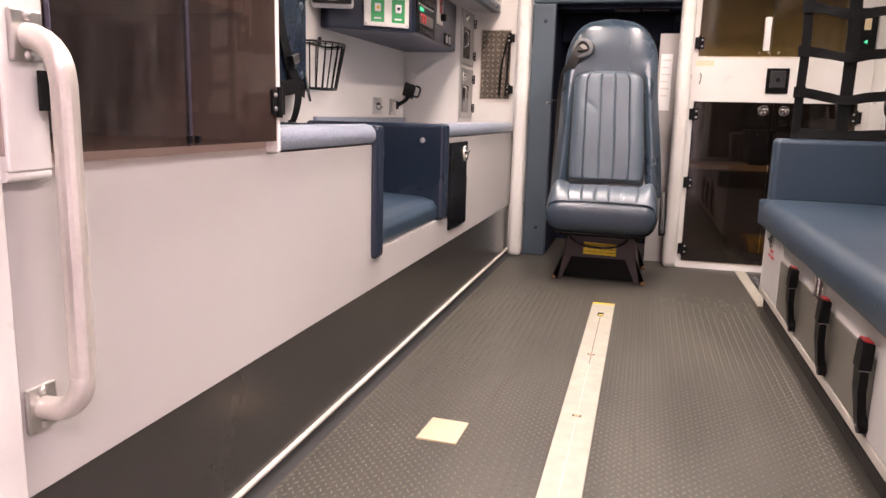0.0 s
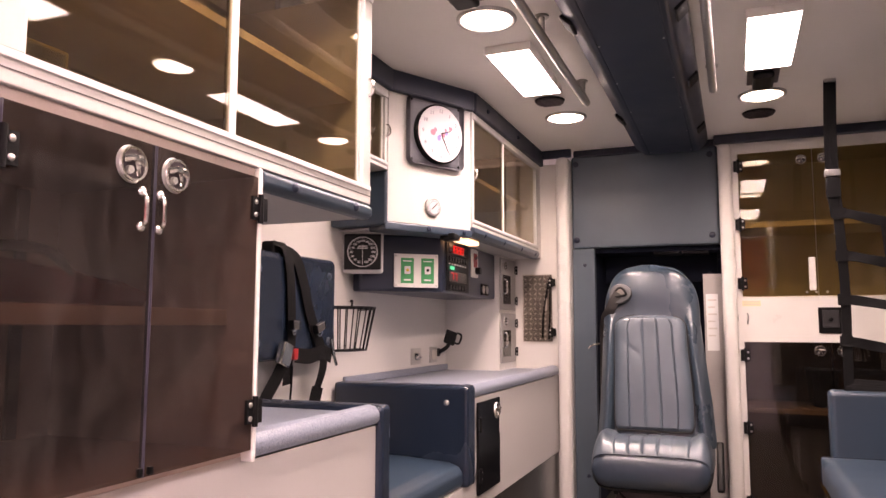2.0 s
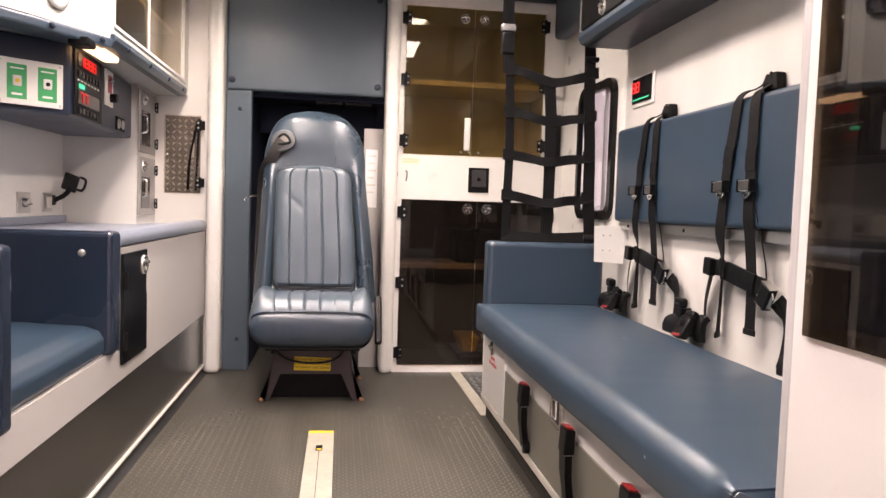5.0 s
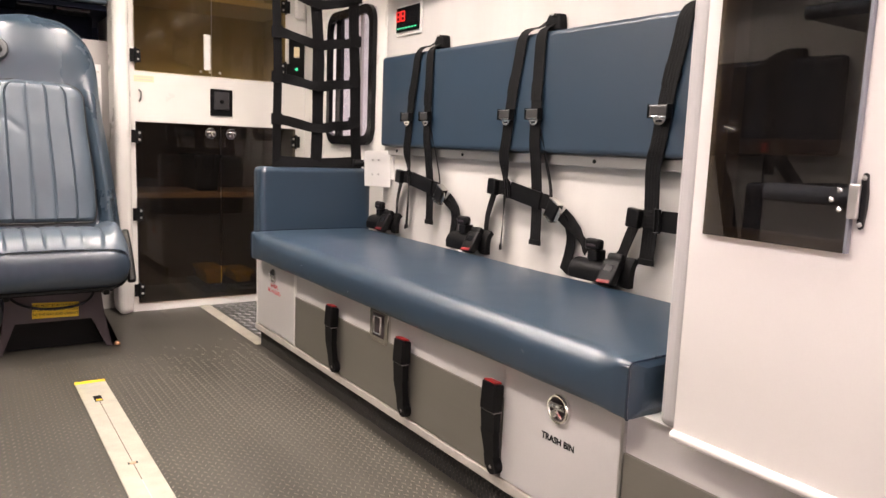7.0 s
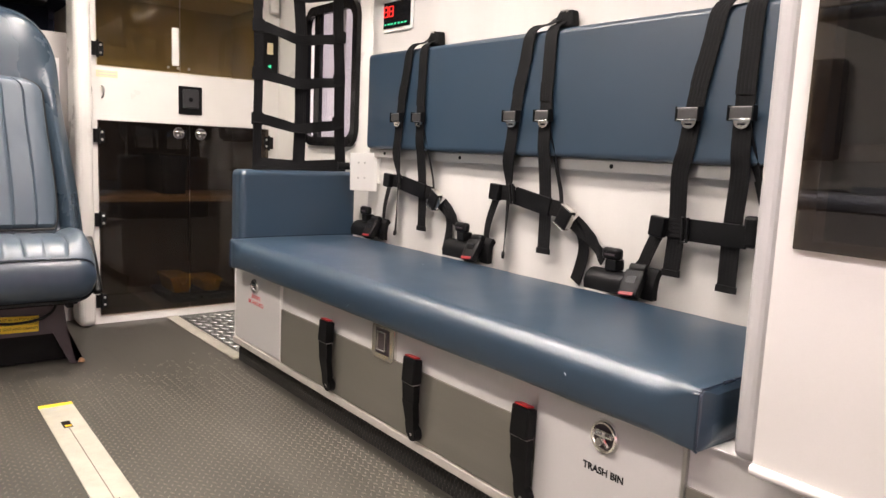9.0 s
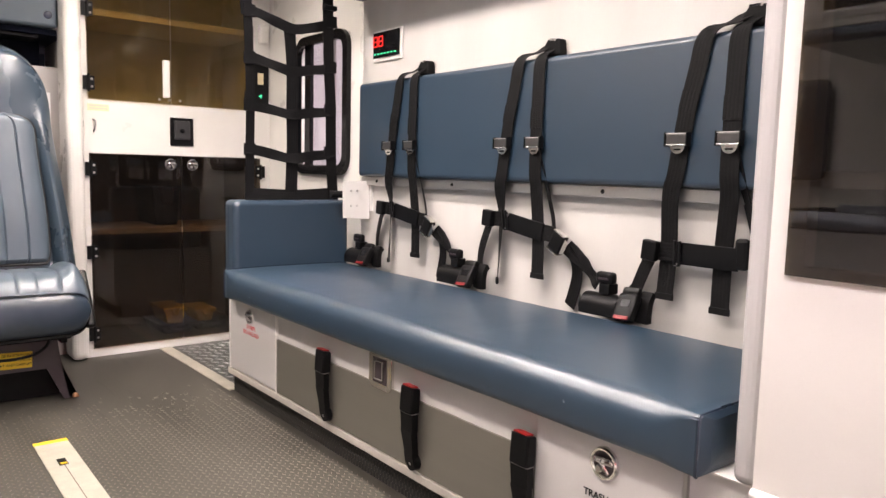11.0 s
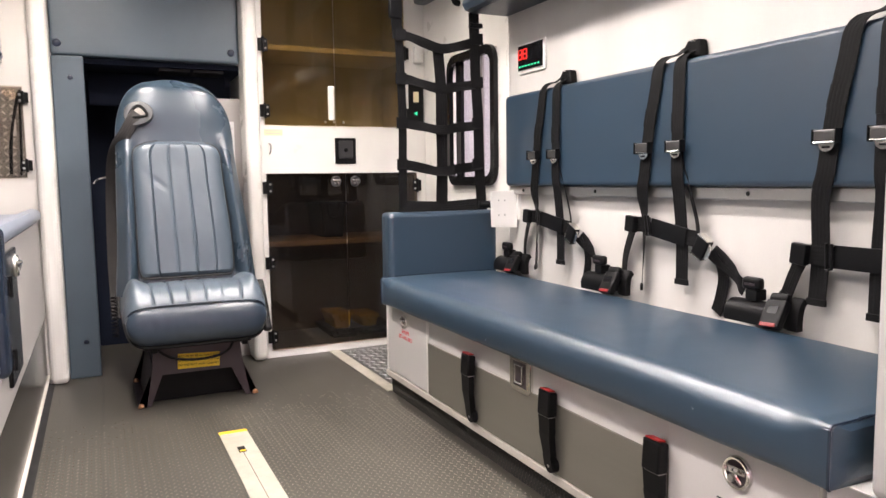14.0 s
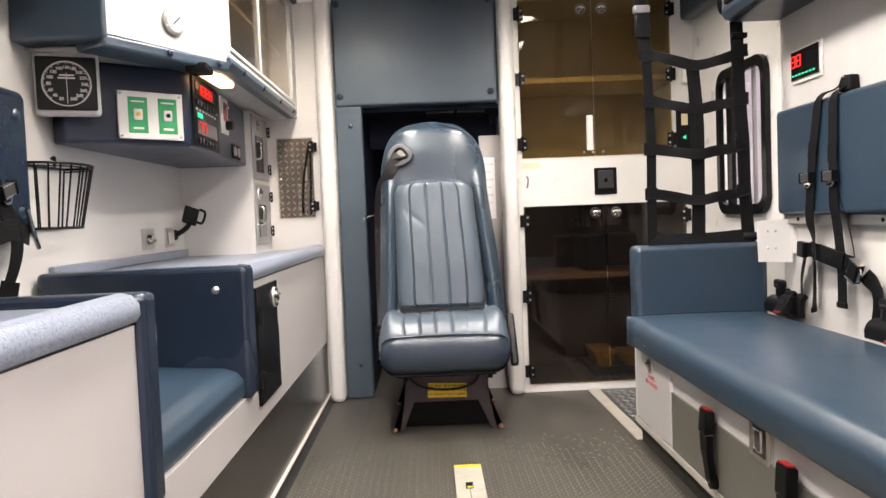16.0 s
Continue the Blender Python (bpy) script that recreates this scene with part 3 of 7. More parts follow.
for y in (2.047, 2.454):
    for z in (0.852, 1.075):
        b = B()
        knob(b, (-0.9765, y, z), (1, 0, 0), 0.014, 0.008)
        part("button", b, NAVY, pad)

# lower tinted cabinet beside the rear door
cab = thing("tinted_cabinet", (-0.78, 1.14, 0.66), "white cabinet with two bronze-tinted acrylic doors, shut", "cabinet")
XD = -0.497      # face of the bronze doors
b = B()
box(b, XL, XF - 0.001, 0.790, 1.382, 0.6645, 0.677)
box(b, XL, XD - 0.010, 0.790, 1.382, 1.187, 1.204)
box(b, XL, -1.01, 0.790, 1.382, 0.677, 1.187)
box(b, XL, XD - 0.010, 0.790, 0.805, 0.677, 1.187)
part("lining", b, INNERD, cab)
b = B()
box(b, XL, XD + 0.001, 1.383, 1.3945, 0.656, 1.2045, 0.003)
part("end_panel", b, FRAME, cab)
b = B()
box(b, -0.62, XD - 0.0065, 0.7925, 0.854, 0.660, 1.2045, 0.002)
part("stile", b, FRAME, cab)
b = B()
box(b, -1.0, -0.56, 0.807, 1.381, 0.905, 0.935, 0.002)
part("shelf", b, WOOD, cab, "shelf with a pale wooden edge")
for k, (y0, y1) in enumerate(((0.858, 1.114), (1.119, 1.380))):
    b = B()
    box(b, XD - 0.006, XD, y0, y1, 0.678, 1.185, 0.001)
    d = part("door", b, BROWN, cab, "bronze-tinted acrylic door")
    paddle_latch((XD, 1.066 if k == 0 else 1.158, 1.145), (1, 0, 0), 0.029, d)
    yy = 1.090 if k == 0 else 1.128
    b = B()
    tube(b, smooth_path([(XD, yy, 1.105), (XD + 0.009, yy, 1.099), (XD + 0.010, yy, 1.080), (XD + 0.009, yy, 1.061), (XD, yy, 1.055)], 4), 0.0035, 8)
    for z in (1.107, 1.053):
        knob(b, (XD, yy, z), (1, 0, 0), 0.0085, 0.006)
    part("handle", b, CHROME, d, "chrome bow handle")
    for z in (1.124, 0.748):
        butt_hinge((XD, 0.856 if k == 0 else 1.3815, z), (1, 0, 0), (0, 1 if k == 0 else -1, 0), d)
    b = B()
    ye = y1 if k == 0 else y0 - 0.001
    box(b, XD - 0.0062, XD + 0.0005, ye, ye + 0.001, 0.678, 1.185)
    part("door_edge", b, EDGEP, d, "pale polished door edge")
    if k == 0:
        part("door_edge", box(B(), XD - 0.0062, XD + 0.0005, y0 - 0.0015, y0 - 0.0002, 0.678, 1.185), EDGEP, d, "pale polished door edge")
    b = B()
    box(b, XD, XD + 0.008, (y1 - 0.012) if k == 0 else y0 + 0.004, (y1 - 0.004) if k == 0 else y0 + 0.012, 0.681, 0.694, 0.002)
    part("catch", b, BLACK, d, "small black catch")

bag = thing("medical_bag", (-0.80, 1.08, 0.936), "dark red soft bag lying on the cabinet shelf", "bag")
b = B()
prism(b, [(0.83, 0.936), (1.30, 0.936), (1.31, 0.965), (1.24, 0.985), (1.10, 0.988), (1.06, 1.006), (0.96, 1.010), (0.85, 0.99)], "x", -0.92, -0.68, 0.012, 3)
part("body", b, surface("dark_red_nylon", (0.16, 0.035, 0.04), 0.6, 0, 0.2, 8, 300, 0.2), bag)
b = B()
tube(b, smooth_path([(-0.69, 0.92, 0.99), (-0.675, 0.98, 1.02), (-0.675, 1.08, 1.022), (-0.69, 1.14, 0.985)], 5), 0.009, 8)
part("carry_strap", b, WEB, bag)
for y in (1.02, 1.29):
    b = B()
    box(b, -1.0095, -1.0, y - 0.012, y + 0.012, 0.68, 1.18)
    part("shelf_standard", b, NAVYD, cab, "dark slotted shelf standard")
# overhead cabinet with sliding amber panes
def slider_cabinet(name, at, label, o, ex, width, z0, z1, rails, panes, depth, glass):
    """A front of frame members and sliding panes; o: its foot at the first end, ex: the way along it."""
    th = thing(name, at, label, "cabinet")
    M = basis((o[0], o[1], 0), ex, (0, 0, 1))
    lo, hi, st = rails
    for nm, q in (("bottom_rail", (0, width, 0, 0.022, z0, z0 + lo)), ("top_rail", (0, width, 0, 0.022, z1 - hi, z1)),
                  ("end_stile", (0, st, 0.001, 0.021, z0 + lo, z1 - hi)), ("end_stile", (width - st, width, 0.001, 0.021, z0 + lo, z1 - hi))):
        part(nm, local(box(B(), *q, 0.002), M), CABF, th)
    for zt in (z0 + lo - 0.012, z1 - hi):
        part("pane_track", local(box(B(), 0.004, width - 0.004, -0.004, -0.0003, zt, zt + 0.012, 0.0015), M), RIMG, th, "aluminium track of the sliding panes")
    part("rail_groove", local(box(B(), 0.002, width - 0.002, -0.0008, -0.0002, z0 + lo * 0.42, z0 + lo * 0.42 + 0.0022), M), DOORJ, th, "shadow joint of the rail")
    k = len(panes) - 1
    for i, (a, c) in enumerate(zip(panes, panes[1:])):
        off = 0.006 + 0.007 * (i % 2)
        p = part("pane", local(box(B(), a - 0.012, c + 0.012, off, off + 0.004, z0 + lo, z1 - hi), M), glass, th, "amber-tinted sliding pane")
        for e in (a, c):
            if 0 < e < width and (e == c or i == k):
                part("pane_edge", local(box(B(), e - 0.010, e + 0.010, off - 0.003, off + 0.007, z0 + lo, z1 - hi, 0.002), M), CABF, p)
    for q in ((0, width, 0.021, depth, z0, z0 + 0.012), (0, width, depth - 0.01, depth, z0 + 0.012, z1), (0, 0.012, 0.022, depth - 0.01, z0 + 0.012, z1), (width - 0.012, width, 0.022, depth - 0.01, z0 + 0.012, z1)):
        part("carcass_board", local(box(B(), *q), M), INNER if q[4] > z0 or q[1] == width and q[3] == depth and q[2] > 0.1 else PANEL, th)
    part("shelf", local(box(B(), 0.014, width - 0.014, 0.05, depth - 0.012, (z0 + z1) / 2 - 0.01, (z0 + z1) / 2 + 0.008), M), WOOD, th, "shelf with a pale wooden edge")
    return th

oc = slider_cabinet("overhead_cabinet", (-0.75, 1.26, 1.20), "white overhead cabinet with amber sliding panes", (-0.50, 0.675), (0, 1, 0), 1.17, 1.205, 1.756, (0.045, 0.03, 0.040), (0.04, 0.632, 1.13), 0.525, AMBER)
b = B()
prism(b, [(-0.528, 1.167), (-0.505, 1.167), (-0.494, 1.177), (-0.494, 1.195), (-0.505, 1.2045), (-0.528, 1.2045)], "y", 1.396, 1.845, 0.004)
part("end_stile", box(B(), -0.523, -0.499, 0.700, 0.886, 1.2502, 1.7258, 0.002), CABF, oc)
lbl = part("pane_label", box(B(), -0.5128, -0.5122, 0.893, 0.960, 1.242, 1.280), surface("faded_yellow_border", (0.20, 0.15, 0.03), 0.5), oc, "dark printed notice with a faded yellow border")
part("label_field", box(B(), -0.5122, -0.5118, 0.897, 0.956, 1.246, 1.276), surface("grey_print_field", (0.075, 0.070, 0.048), 0.5), lbl)
for k in range(5):
    part("print_bar", box(B(), -0.5118, -0.5115, 0.901, 0.952 - 0.006 * (k % 2), 1.2495 + k * 0.0052, 1.2515 + k * 0.0052), BLACK, lbl)
op = part("padded_edge", b, NAVY, oc, "navy padded edge with bolts")
part("soffit", box(B(), XL + 0.001, -0.529, 1.396, 1.844, 1.170, 1.182), PANEL, oc, "pale grey underside")
bolt_row("bolt", [(-0.495, y, 1.186) for y in (1.50, 1.76)], (1, 0, 0), 0.011, 0.008, NAVYD, op)

rc = slider_cabinet("recessed_cabinet", (-0.9, 2.2, 1.46), "small white overhead cabinet with a sliding pane beside the clock", (-0.80, 1.85), (0, 1, 0), 0.70, 1.460, 1.752, (0.028, 0.03, 0.022), (0.022, 0.35, 0.678), 0.22, AMBER)
b = B()
box(b, XL, -0.800, 2.545, 2.60, 1.262, 1.459, 0.010, 3)
solid("padded_box", b, NAVY, "navy padded end panel under the overhead cabinet", "padded panel")

# clock panel, angled, and the long upper cabinet beyond
cp = thing("clock_panel", (-0.72, 2.73, 1.27), "white angled panel carrying the clock, navy padded lower edge", "panel")
b = B()
prism(b, [(-0.80, 2.553), (-0.612, 2.906), (-0.64, 2.93), (XL, 2.93), (XL, 2.60), (-0.80, 2.60)], "z", 1.2765, 1.752)
part("face", b, WALLS, cp)
b = B()
prism(b, [(-0.806, 2.546), (-0.604, 2.908), (-0.70, 2.95), (-0.90, 2.60)], "z", 1.246, 1.276, 0.006)
ce = part("padded_edge", b, NAVY, cp)
nrm = Vector((0.874, -0.486, 0))
bolt_row("bolt", [Vector((-0.711, 2.715, 1.262)) + nrm * 0.005, Vector((-0.627, 2.868, 1.262)) + nrm * 0.005], nrm, 0.010, 0.008, NAVYD, ce)

uc = slider_cabinet("upper_cabinet", (-0.80, 3.42, 1.30), "white upper cabinet with two amber sliding panes", (-0.603, 2.905), (0, 1, 0), 1.03, 1.290, 1.752, (0.03, 0.03, 0.025), (0.025, 0.425, 1.005), 0.42, AMBER)
b = B()
prism(b, [(-0.64, 1.250), (-0.612, 1.252), (-0.596, 1.270), (-0.599, 1.289), (-0.64, 1.289)], "y", 2.905, 3.935, 0.003)
ue = part("padded_edge", b, NAVY, uc, "navy padded edge with bolts")
bolt_row("bolt", [(-0.600, y, 1.270) for y in (3.05, 3.32, 3.60, 3.86)], (1, 0, -0.5), 0.009, 0.007, NAVYD, ue)
b = B()
prism(b, [(XL, 2.61), (-0.775, 2.61), (-0.63, 2.89), (-0.63, 3.935), (XL, 3.935)], "z", 1.2572, 1.2616)
part("soffit", b, PANEL, uc)
b = B()
box(b, -0.66, -0.605, 3.935, 3.955, 1.26, 1.752)
box(b, -0.745, -0.605, 3.945, 3.998, 1.26, 1.752)
part("end_filler", b, WHITE, uc)

# ---------------------------------------------------------------- front right: double cabinet
YC = YB
bc = thing("front_cabinet", (0.7, 4.2, 0.0), "tall white cabinet with bronze-tinted double doors above and below", "cabinet")
b = B()
box(b, 0.350, 1.148, YC, 4.03, 0.0, 0.034)
box(b, 0.350, 1.148, YC, 4.03, 0.832, 1.044)
box(b, 0.350, 1.148, YC, 4.03, 1.738, 1.79)
box(b, 1.046, 1.148, YC + .001, 4.029, 1.044, 1.738)
box(b, 1.101, 1.148, YC + .001, 4.029, 0.034, 0.832)
box(b, 0.350, 0.374, YC + .001, 4.029, 0.034, 0.832)
box(b, 0.350, 0.374, YC + .001, 4.029, 1.044, 1.738)
part("face_frame", b, FRAME, bc)
b = B()
box(b, 0.31, 1.12, 4.44, 4.46, 0.0, 1.83)
box(b, 0.31, 0.345, 4.11, 4.44, 0.0, 1.83)
box(b, 1.10, 1.12, 4.03, 4.44, 0.0, 1.83)
box(b, 0.345, 1.10, 4.03, 4.44, 0.90, 0.92)
box(b, 0.345, 1.10, 4.03, 4.44, 1.76, 1.78)
part("lining", b, INNER, bc)
# Dark sheets over the lining, putting the lower half's shade into the colour.
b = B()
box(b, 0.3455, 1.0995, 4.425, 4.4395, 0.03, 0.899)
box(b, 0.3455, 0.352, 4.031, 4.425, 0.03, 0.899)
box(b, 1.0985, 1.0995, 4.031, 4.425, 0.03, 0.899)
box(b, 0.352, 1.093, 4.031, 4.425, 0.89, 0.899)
part("shaded_lower_lining", b, LOWIN, bc)
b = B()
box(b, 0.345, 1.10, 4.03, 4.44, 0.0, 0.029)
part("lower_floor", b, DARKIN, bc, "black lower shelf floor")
for z, h in ((0.500, 0.024), (1.378, 0.026)):
    b = B()
    box(b, 0.353, 1.092, 4.035, 4.42, z, z + h, 0.002)
    part("shelf", b, WOOD, bc, "shelf with a pale wooden edge")
for z0, z1, zl, xs in ((0.037, 0.829, 0.794, (0.693, 0.786)), (1.047, 1.735, 1.688, (0.652, 0.744))):
    for k, (x0, x1) in enumerate(((0.377, 0.697), (0.701, 1.043)) if z0 > 1 else ((0.377, 0.7365), (0.7405, 1.098))):
        b = B()
        box(b, x0, x1, YC - 0.006, YC, z0, z1, 0.001)
        d = part("door", b, SMOKE if z0 > 1 else DEEPB, bc, "bronze-tinted acrylic door")
        paddle_latch((xs[k], YC - 0.006, zl), (0, -1, 0), 0.024, d)
        for z in ((z0 + 0.06, (z0 + z1) / 2, z1 - 0.06)):
            butt_hinge((x0 if k == 0 else x1, YC - 0.006, z), (0, -1, 0), (1 if k == 0 else -1, 0, 0), d, 0.018, 0.068)

# ---------------------------------------------------------------- side door in the right wall
sd = thing("side_door", (1.16, 3.6, 0.0), "cream side door with a black-framed window, shut", "door", kind="structure")
b = B()
box(b, 1.15, 1.20, 3.205, 3.30, -0.08, ZC)
box(b, 1.15, 1.20, 3.69, 4.06, -0.08, ZC)
box(b, 1.15, 1.20, 3.30, 3.69, -0.08, 0.79)
box(b, 1.15, 1.20, 3.30, 3.69, 1.32, ZC)
part("door_leaf", b, FRAME, sd)

# rear right cabinet beside the bench
WALLR = surface("cream_white_laminate", (0.58, 0.56, 0.535), 0.42, vary=0.03, scale=2.5, grain=320, bump=0.03)
rr = thing("rear_cabinet", (0.88, 1.0, 0.36), "white cabinet with a bronze-tinted door above the bench end", "cabinet")
b = B()
box(b, 0.628, 0.672, 1.326, 1.364, 0.352, 1.80, 0.015, 4)
part("corner_post", b, surface("grey_post_enamel", (0.40, 0.39, 0.385), 0.34, vary=0.04, scale=4, grain=200, bump=0.02, rvary=0.05), rr, "pale grey rounded corner post")
for q in ((0.70, 1.325, 0.352, 0.678), (1.278, 1.325, 0.678, 1.40), (0.70, 1.104, 0.678, 1.40), (0.70, 1.325, 1.40, ZC)):
    part("side_panel", box(B(), 0.620, 0.650, *q), WALLR, rr)
# Near-black lining, so little shows through the bronze door.
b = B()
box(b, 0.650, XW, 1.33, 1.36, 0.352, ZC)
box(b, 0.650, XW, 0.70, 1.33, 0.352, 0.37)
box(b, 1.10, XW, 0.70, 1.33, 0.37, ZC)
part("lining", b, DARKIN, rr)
b = B()
box(b, 0.612, 0.619, 1.098, 1.299, 0.666, 1.41, 0.001)
part("door", b, DARKB, rr, "bronze-tinted acrylic door")

# ---------------------------------------------------------------- ceiling: duct, lamps
du = thing("ceiling_duct", (0.1, 2.3, 1.75), "dark navy air duct along the middle of the ceiling", "duct")
b = B()
prism(b, [(-0.101, ZC), (-0.098, 1.800), (-0.051, 1.760), (0.199, 1.760), (0.242, 1.800), (0.246, ZC)], "y", 0.75, 3.97, 0.008, 2)
part("shell", b, NAVYD, du)

def downlight(owner, x, y, z, w, h, watts, col, shape="RECTANGLE"):
    """The light that a lamp's prismatic cover throws down, narrower than a bare glow."""
    la = bpy.data.lights.new("downlight", "AREA")
    la.shape, la.size, la.size_y, la.energy, la.color, la.spread = shape, w, h, watts, col, radians(146)
    ob = new("downlight", la)
    ob.parent = owner
    ob.location = Vector((x, y, z)) - ORG[owner.name]
    return ob


def panel_lamp(x0, x1, y0, y1, watts):
    th = thing("panel_lamp", ((x0 + x1) / 2, (y0 + y1) / 2, ZC), "white rectangular ceiling lamp, lit", "lamp", "panel lamps")
    b = B()
    for q in ((x0 - 0.006, x0 - 0.0005, y0 - 0.006, y1 + 0.006), (x1 + 0.0005, x1 + 0.006, y0 - 0.006, y1 + 0.006), (x0 - 0.0005, x1 + 0.0005, y0 - 0.006, y0 - 0.0005), (x0 - 0.0005, x1 + 0.0005, y1 + 0.0005, y1 + 0.006)):
        box(b, *q, ZC - 0.028, ZC)
    part("rim", b, FRAME, th)
    b = B()
    box(b, x0, x1, y0, y1, ZC - 0.030, ZC - 0.002, 0.006, 3)
    part("diffuser", b, LAMPM, th)
    downlight(th, (x0 + x1) / 2, (y0 + y1) / 2, ZC - 0.034, x1 - x0, y1 - y0, watts, (1.0, 0.97, 0.93))

def dome_lamp(x, y, watts, r=0.078):
    th = thing("dome_lamp", (x, y, ZC), "round recessed ceiling lamp, lit", "lamp", "dome lamps")
    b = B()
    ring(b, (x, y, ZC - 0.003), (0, 0, -1), r + 0.006, 0.008)
    part("rim", b, ALU, th)
    b = B()
    disc(b, (x, y, ZC - 0.001), (0, 0, -1), r, 0.010, 28, r * 0.8)
    part("lens", b, DOMEM, th)
    downlight(th, x, y, ZC - 0.015, 1.6 * r, 1.6 * r, watts, (1.0, 0.93, 0.80), "ELLIPSE")

for x in (-0.33, 0.475):
    panel_lamp(x - 0.072, x + 0.072, 2.48, 2.95, LAMP_WATTS * 1.12)
    panel_lamp(x - 0.072, x + 0.072, 1.25, 1.72, LAMP_WATTS * 0.84)
for x, y in ((-0.33, 2.26), (-0.33, 3.38), (0.47, 3.35), (0.47, 2.22), (-0.33, 1.05), (0.47, 1.05)):
    dome_lamp(x, y, DOME_WATTS * (1.45 if y > 3 else 1.0))

# ---------------------------------------------------------------- floor strip
st = thing("floor_strip", (0.043, 2.0, 0.0), "pale scuffed metal strip set along the floor, yellow tape at its end", "floor strip")
b = B()
box(b, 0.0, 0.087, 0.58, 3.058, 0.0, 0.004, 0.0015)
part("strip", b, STRIPM, st)
b = B()
box(b, 0.0, 0.087, 3.0585, 3.082, 0.0, 0.0042, 0.001)
part("tape", b, YELLOW, st, "yellow tape")


# ---------------------------------------------------------------- attendant chair
def sheet(fn, us, vs, closed=False):
    """A mesh over two parameters."""
    b = B()
    rows = [[b.verts.new(fn(u, v)) for u in us] for v in vs]
    for r0, r1 in zip(rows, rows[1:]):
        for k in range(len(us) - 1):
            b.faces.new((r0[k], r0[k + 1], r1[k + 1], r1[k]))
        if closed:
            b.faces.new((r0[-1], r0[0], r1[0], r1[-1]))
    return b


def steps(a, c, n):
    return [a + (c - a) * k / n for k in range(n + 1)]


def sstep(a, c, t):
    t = min(1, max(0, (t - a) / (c - a)))
    return t * t * (3 - 2 * t)


def back_half(z):
    w = 0.249 - 0.0767 * (min(z, 0.92) - 0.47)
    if z > 0.92:
        w *= max(0.0, 1 - ((z - 0.92) / 0.272) ** 2.6) ** 0.36
    return w


def back_mid(z):
    return -0.009 - 0.014 * sstep(0.5, 0.95, z) - 0.007 * sstep(1.05, 1.19, z)


def back_plane(z):
    return 3.655 + 0.115 * (z - 0.42) / 0.76


def chair_back(side):
    def fn(u, v):
        z = 0.385 + (1.1915 - 0.385) * v
        x = back_mid(z) + u * back_half(z)
        roll = (1 - abs(u) ** 5) ** 0.5 * (1 - 0.8 * sstep(0.93, 1.0, v) ** 2)
        if side < 0:
            low = 1 - sstep(0.62, 0.98, z)
            bol = (0.026 + 0.026 * low) * math.exp(-((abs(u) - 0.85) / 0.11) ** 2) * (1 - sstep(0.88, 1.02, z))
            head = 0.014 * sstep(0.93, 1.10, z) * (1 - abs(u) ** 3)
            crease = 1 - (0.40 + 0.30 * low) * math.exp(-((abs(u) - 0.69) / 0.050) ** 2) * (1 - sstep(0.88, 0.97, z)) * sstep(0.40, 0.44, z)
            wr = 0.0016 * noise.noise(Vector((x * 11, z * 8, 3))) + 0.0006 * noise.noise(Vector((x * 34, z * 26, 8)))
            return Vector((x, back_plane(z) - roll * ((0.040 + bol + head) * crease + wr), z))
        return Vector((x, back_plane(z) + roll * 0.055, z))
    return fn


ch = thing("captain_chair", (0, 3.66, 0), "grey-blue vinyl attendant chair with a ribbed back, facing the rear", "chair")
us = [math.sin(math.pi / 2 * t) for t in steps(-1, 1, 56)]
b = sheet(chair_back(-1), us, steps(0, 1, 64))
b2 = sheet(chair_back(1), us, steps(0, 1, 24))
me_tmp = bpy.data.meshes.new("tmp")
b2.to_mesh(me_tmp)
b2.free()
b.from_mesh(me_tmp)
bpy.data.meshes.remove(me_tmp)
back = part("backrest", b, CHAIR, ch)


def ins_half(z):
    w = 0.169 - 0.011 * sstep(0.54, 0.90, z)
    if z > 0.885:
        w *= max(0.0, 1 - ((z - 0.885) / 0.073) ** 2.8) ** 0.34
    if z < 0.49:
        w -= 0.010 * ((0.49 - z) / 0.042) ** 2
    return w


def insert(u, v):
    z = 0.448 + (0.9575 - 0.448) * v
    x = back_mid(z) - 0.003 + u * ins_half(z)
    puff = (1 - abs(u) ** 8) ** 0.5 * (1 - 0.9 * sstep(0.96, 1.0, v)) * (1 - 0.7 * (1 - sstep(0, 0.03, v)))
    groove = sum(math.exp(-((u - g) / 0.014) ** 2) for g in (-0.62, -0.22, 0.20, 0.62))
    sag = 0.0034 * noise.noise(Vector((x * 10, z * 7, 7))) + 0.0010 * noise.noise(Vector((x * 26 + z * 12, z * 15, 1))) - 0.0040 * math.exp(-((z - 0.80 + 0.8 * (x + 0.10)) / 0.012) ** 2 - ((x + 0.105) / 0.035) ** 2)
    return Vector((x, back_plane(z) - 0.034 - puff * 0.030 + groove * 0.0066 - sag, z))


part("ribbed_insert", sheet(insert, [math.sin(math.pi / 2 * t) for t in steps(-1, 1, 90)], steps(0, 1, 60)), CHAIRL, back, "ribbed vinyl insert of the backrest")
# Black tube round the insert puts the shade of its crease into the colour.
b = B()
tube(b, [insert(math.copysign(1, s) , v) - Vector((0, 0.002, 0)) for s, v in [(-1, v) for v in steps(0.0, 0.997, 60)]], 0.0050, 6)
tube(b, [insert(1, v) - Vector((0, 0.002, 0)) for v in steps(0.0, 0.997, 60)], 0.0050, 6)
tube(b, [insert(u, 0) - Vector((0, 0.003, 0.003)) for u in steps(-1, 1, 20)], 0.005, 6)
part("piping", b, BLACKR, back, "dark piping round the insert, the crease's shade in its colour")
for g in (-0.62, -0.22, 0.20, 0.62):
    part("stitched_seam", tube(B(), [insert(g, v) + Vector((0, 0.0002, 0)) for v in steps(0.02, 0.95, 40)], 0.0015, 5), TRIMN, back)

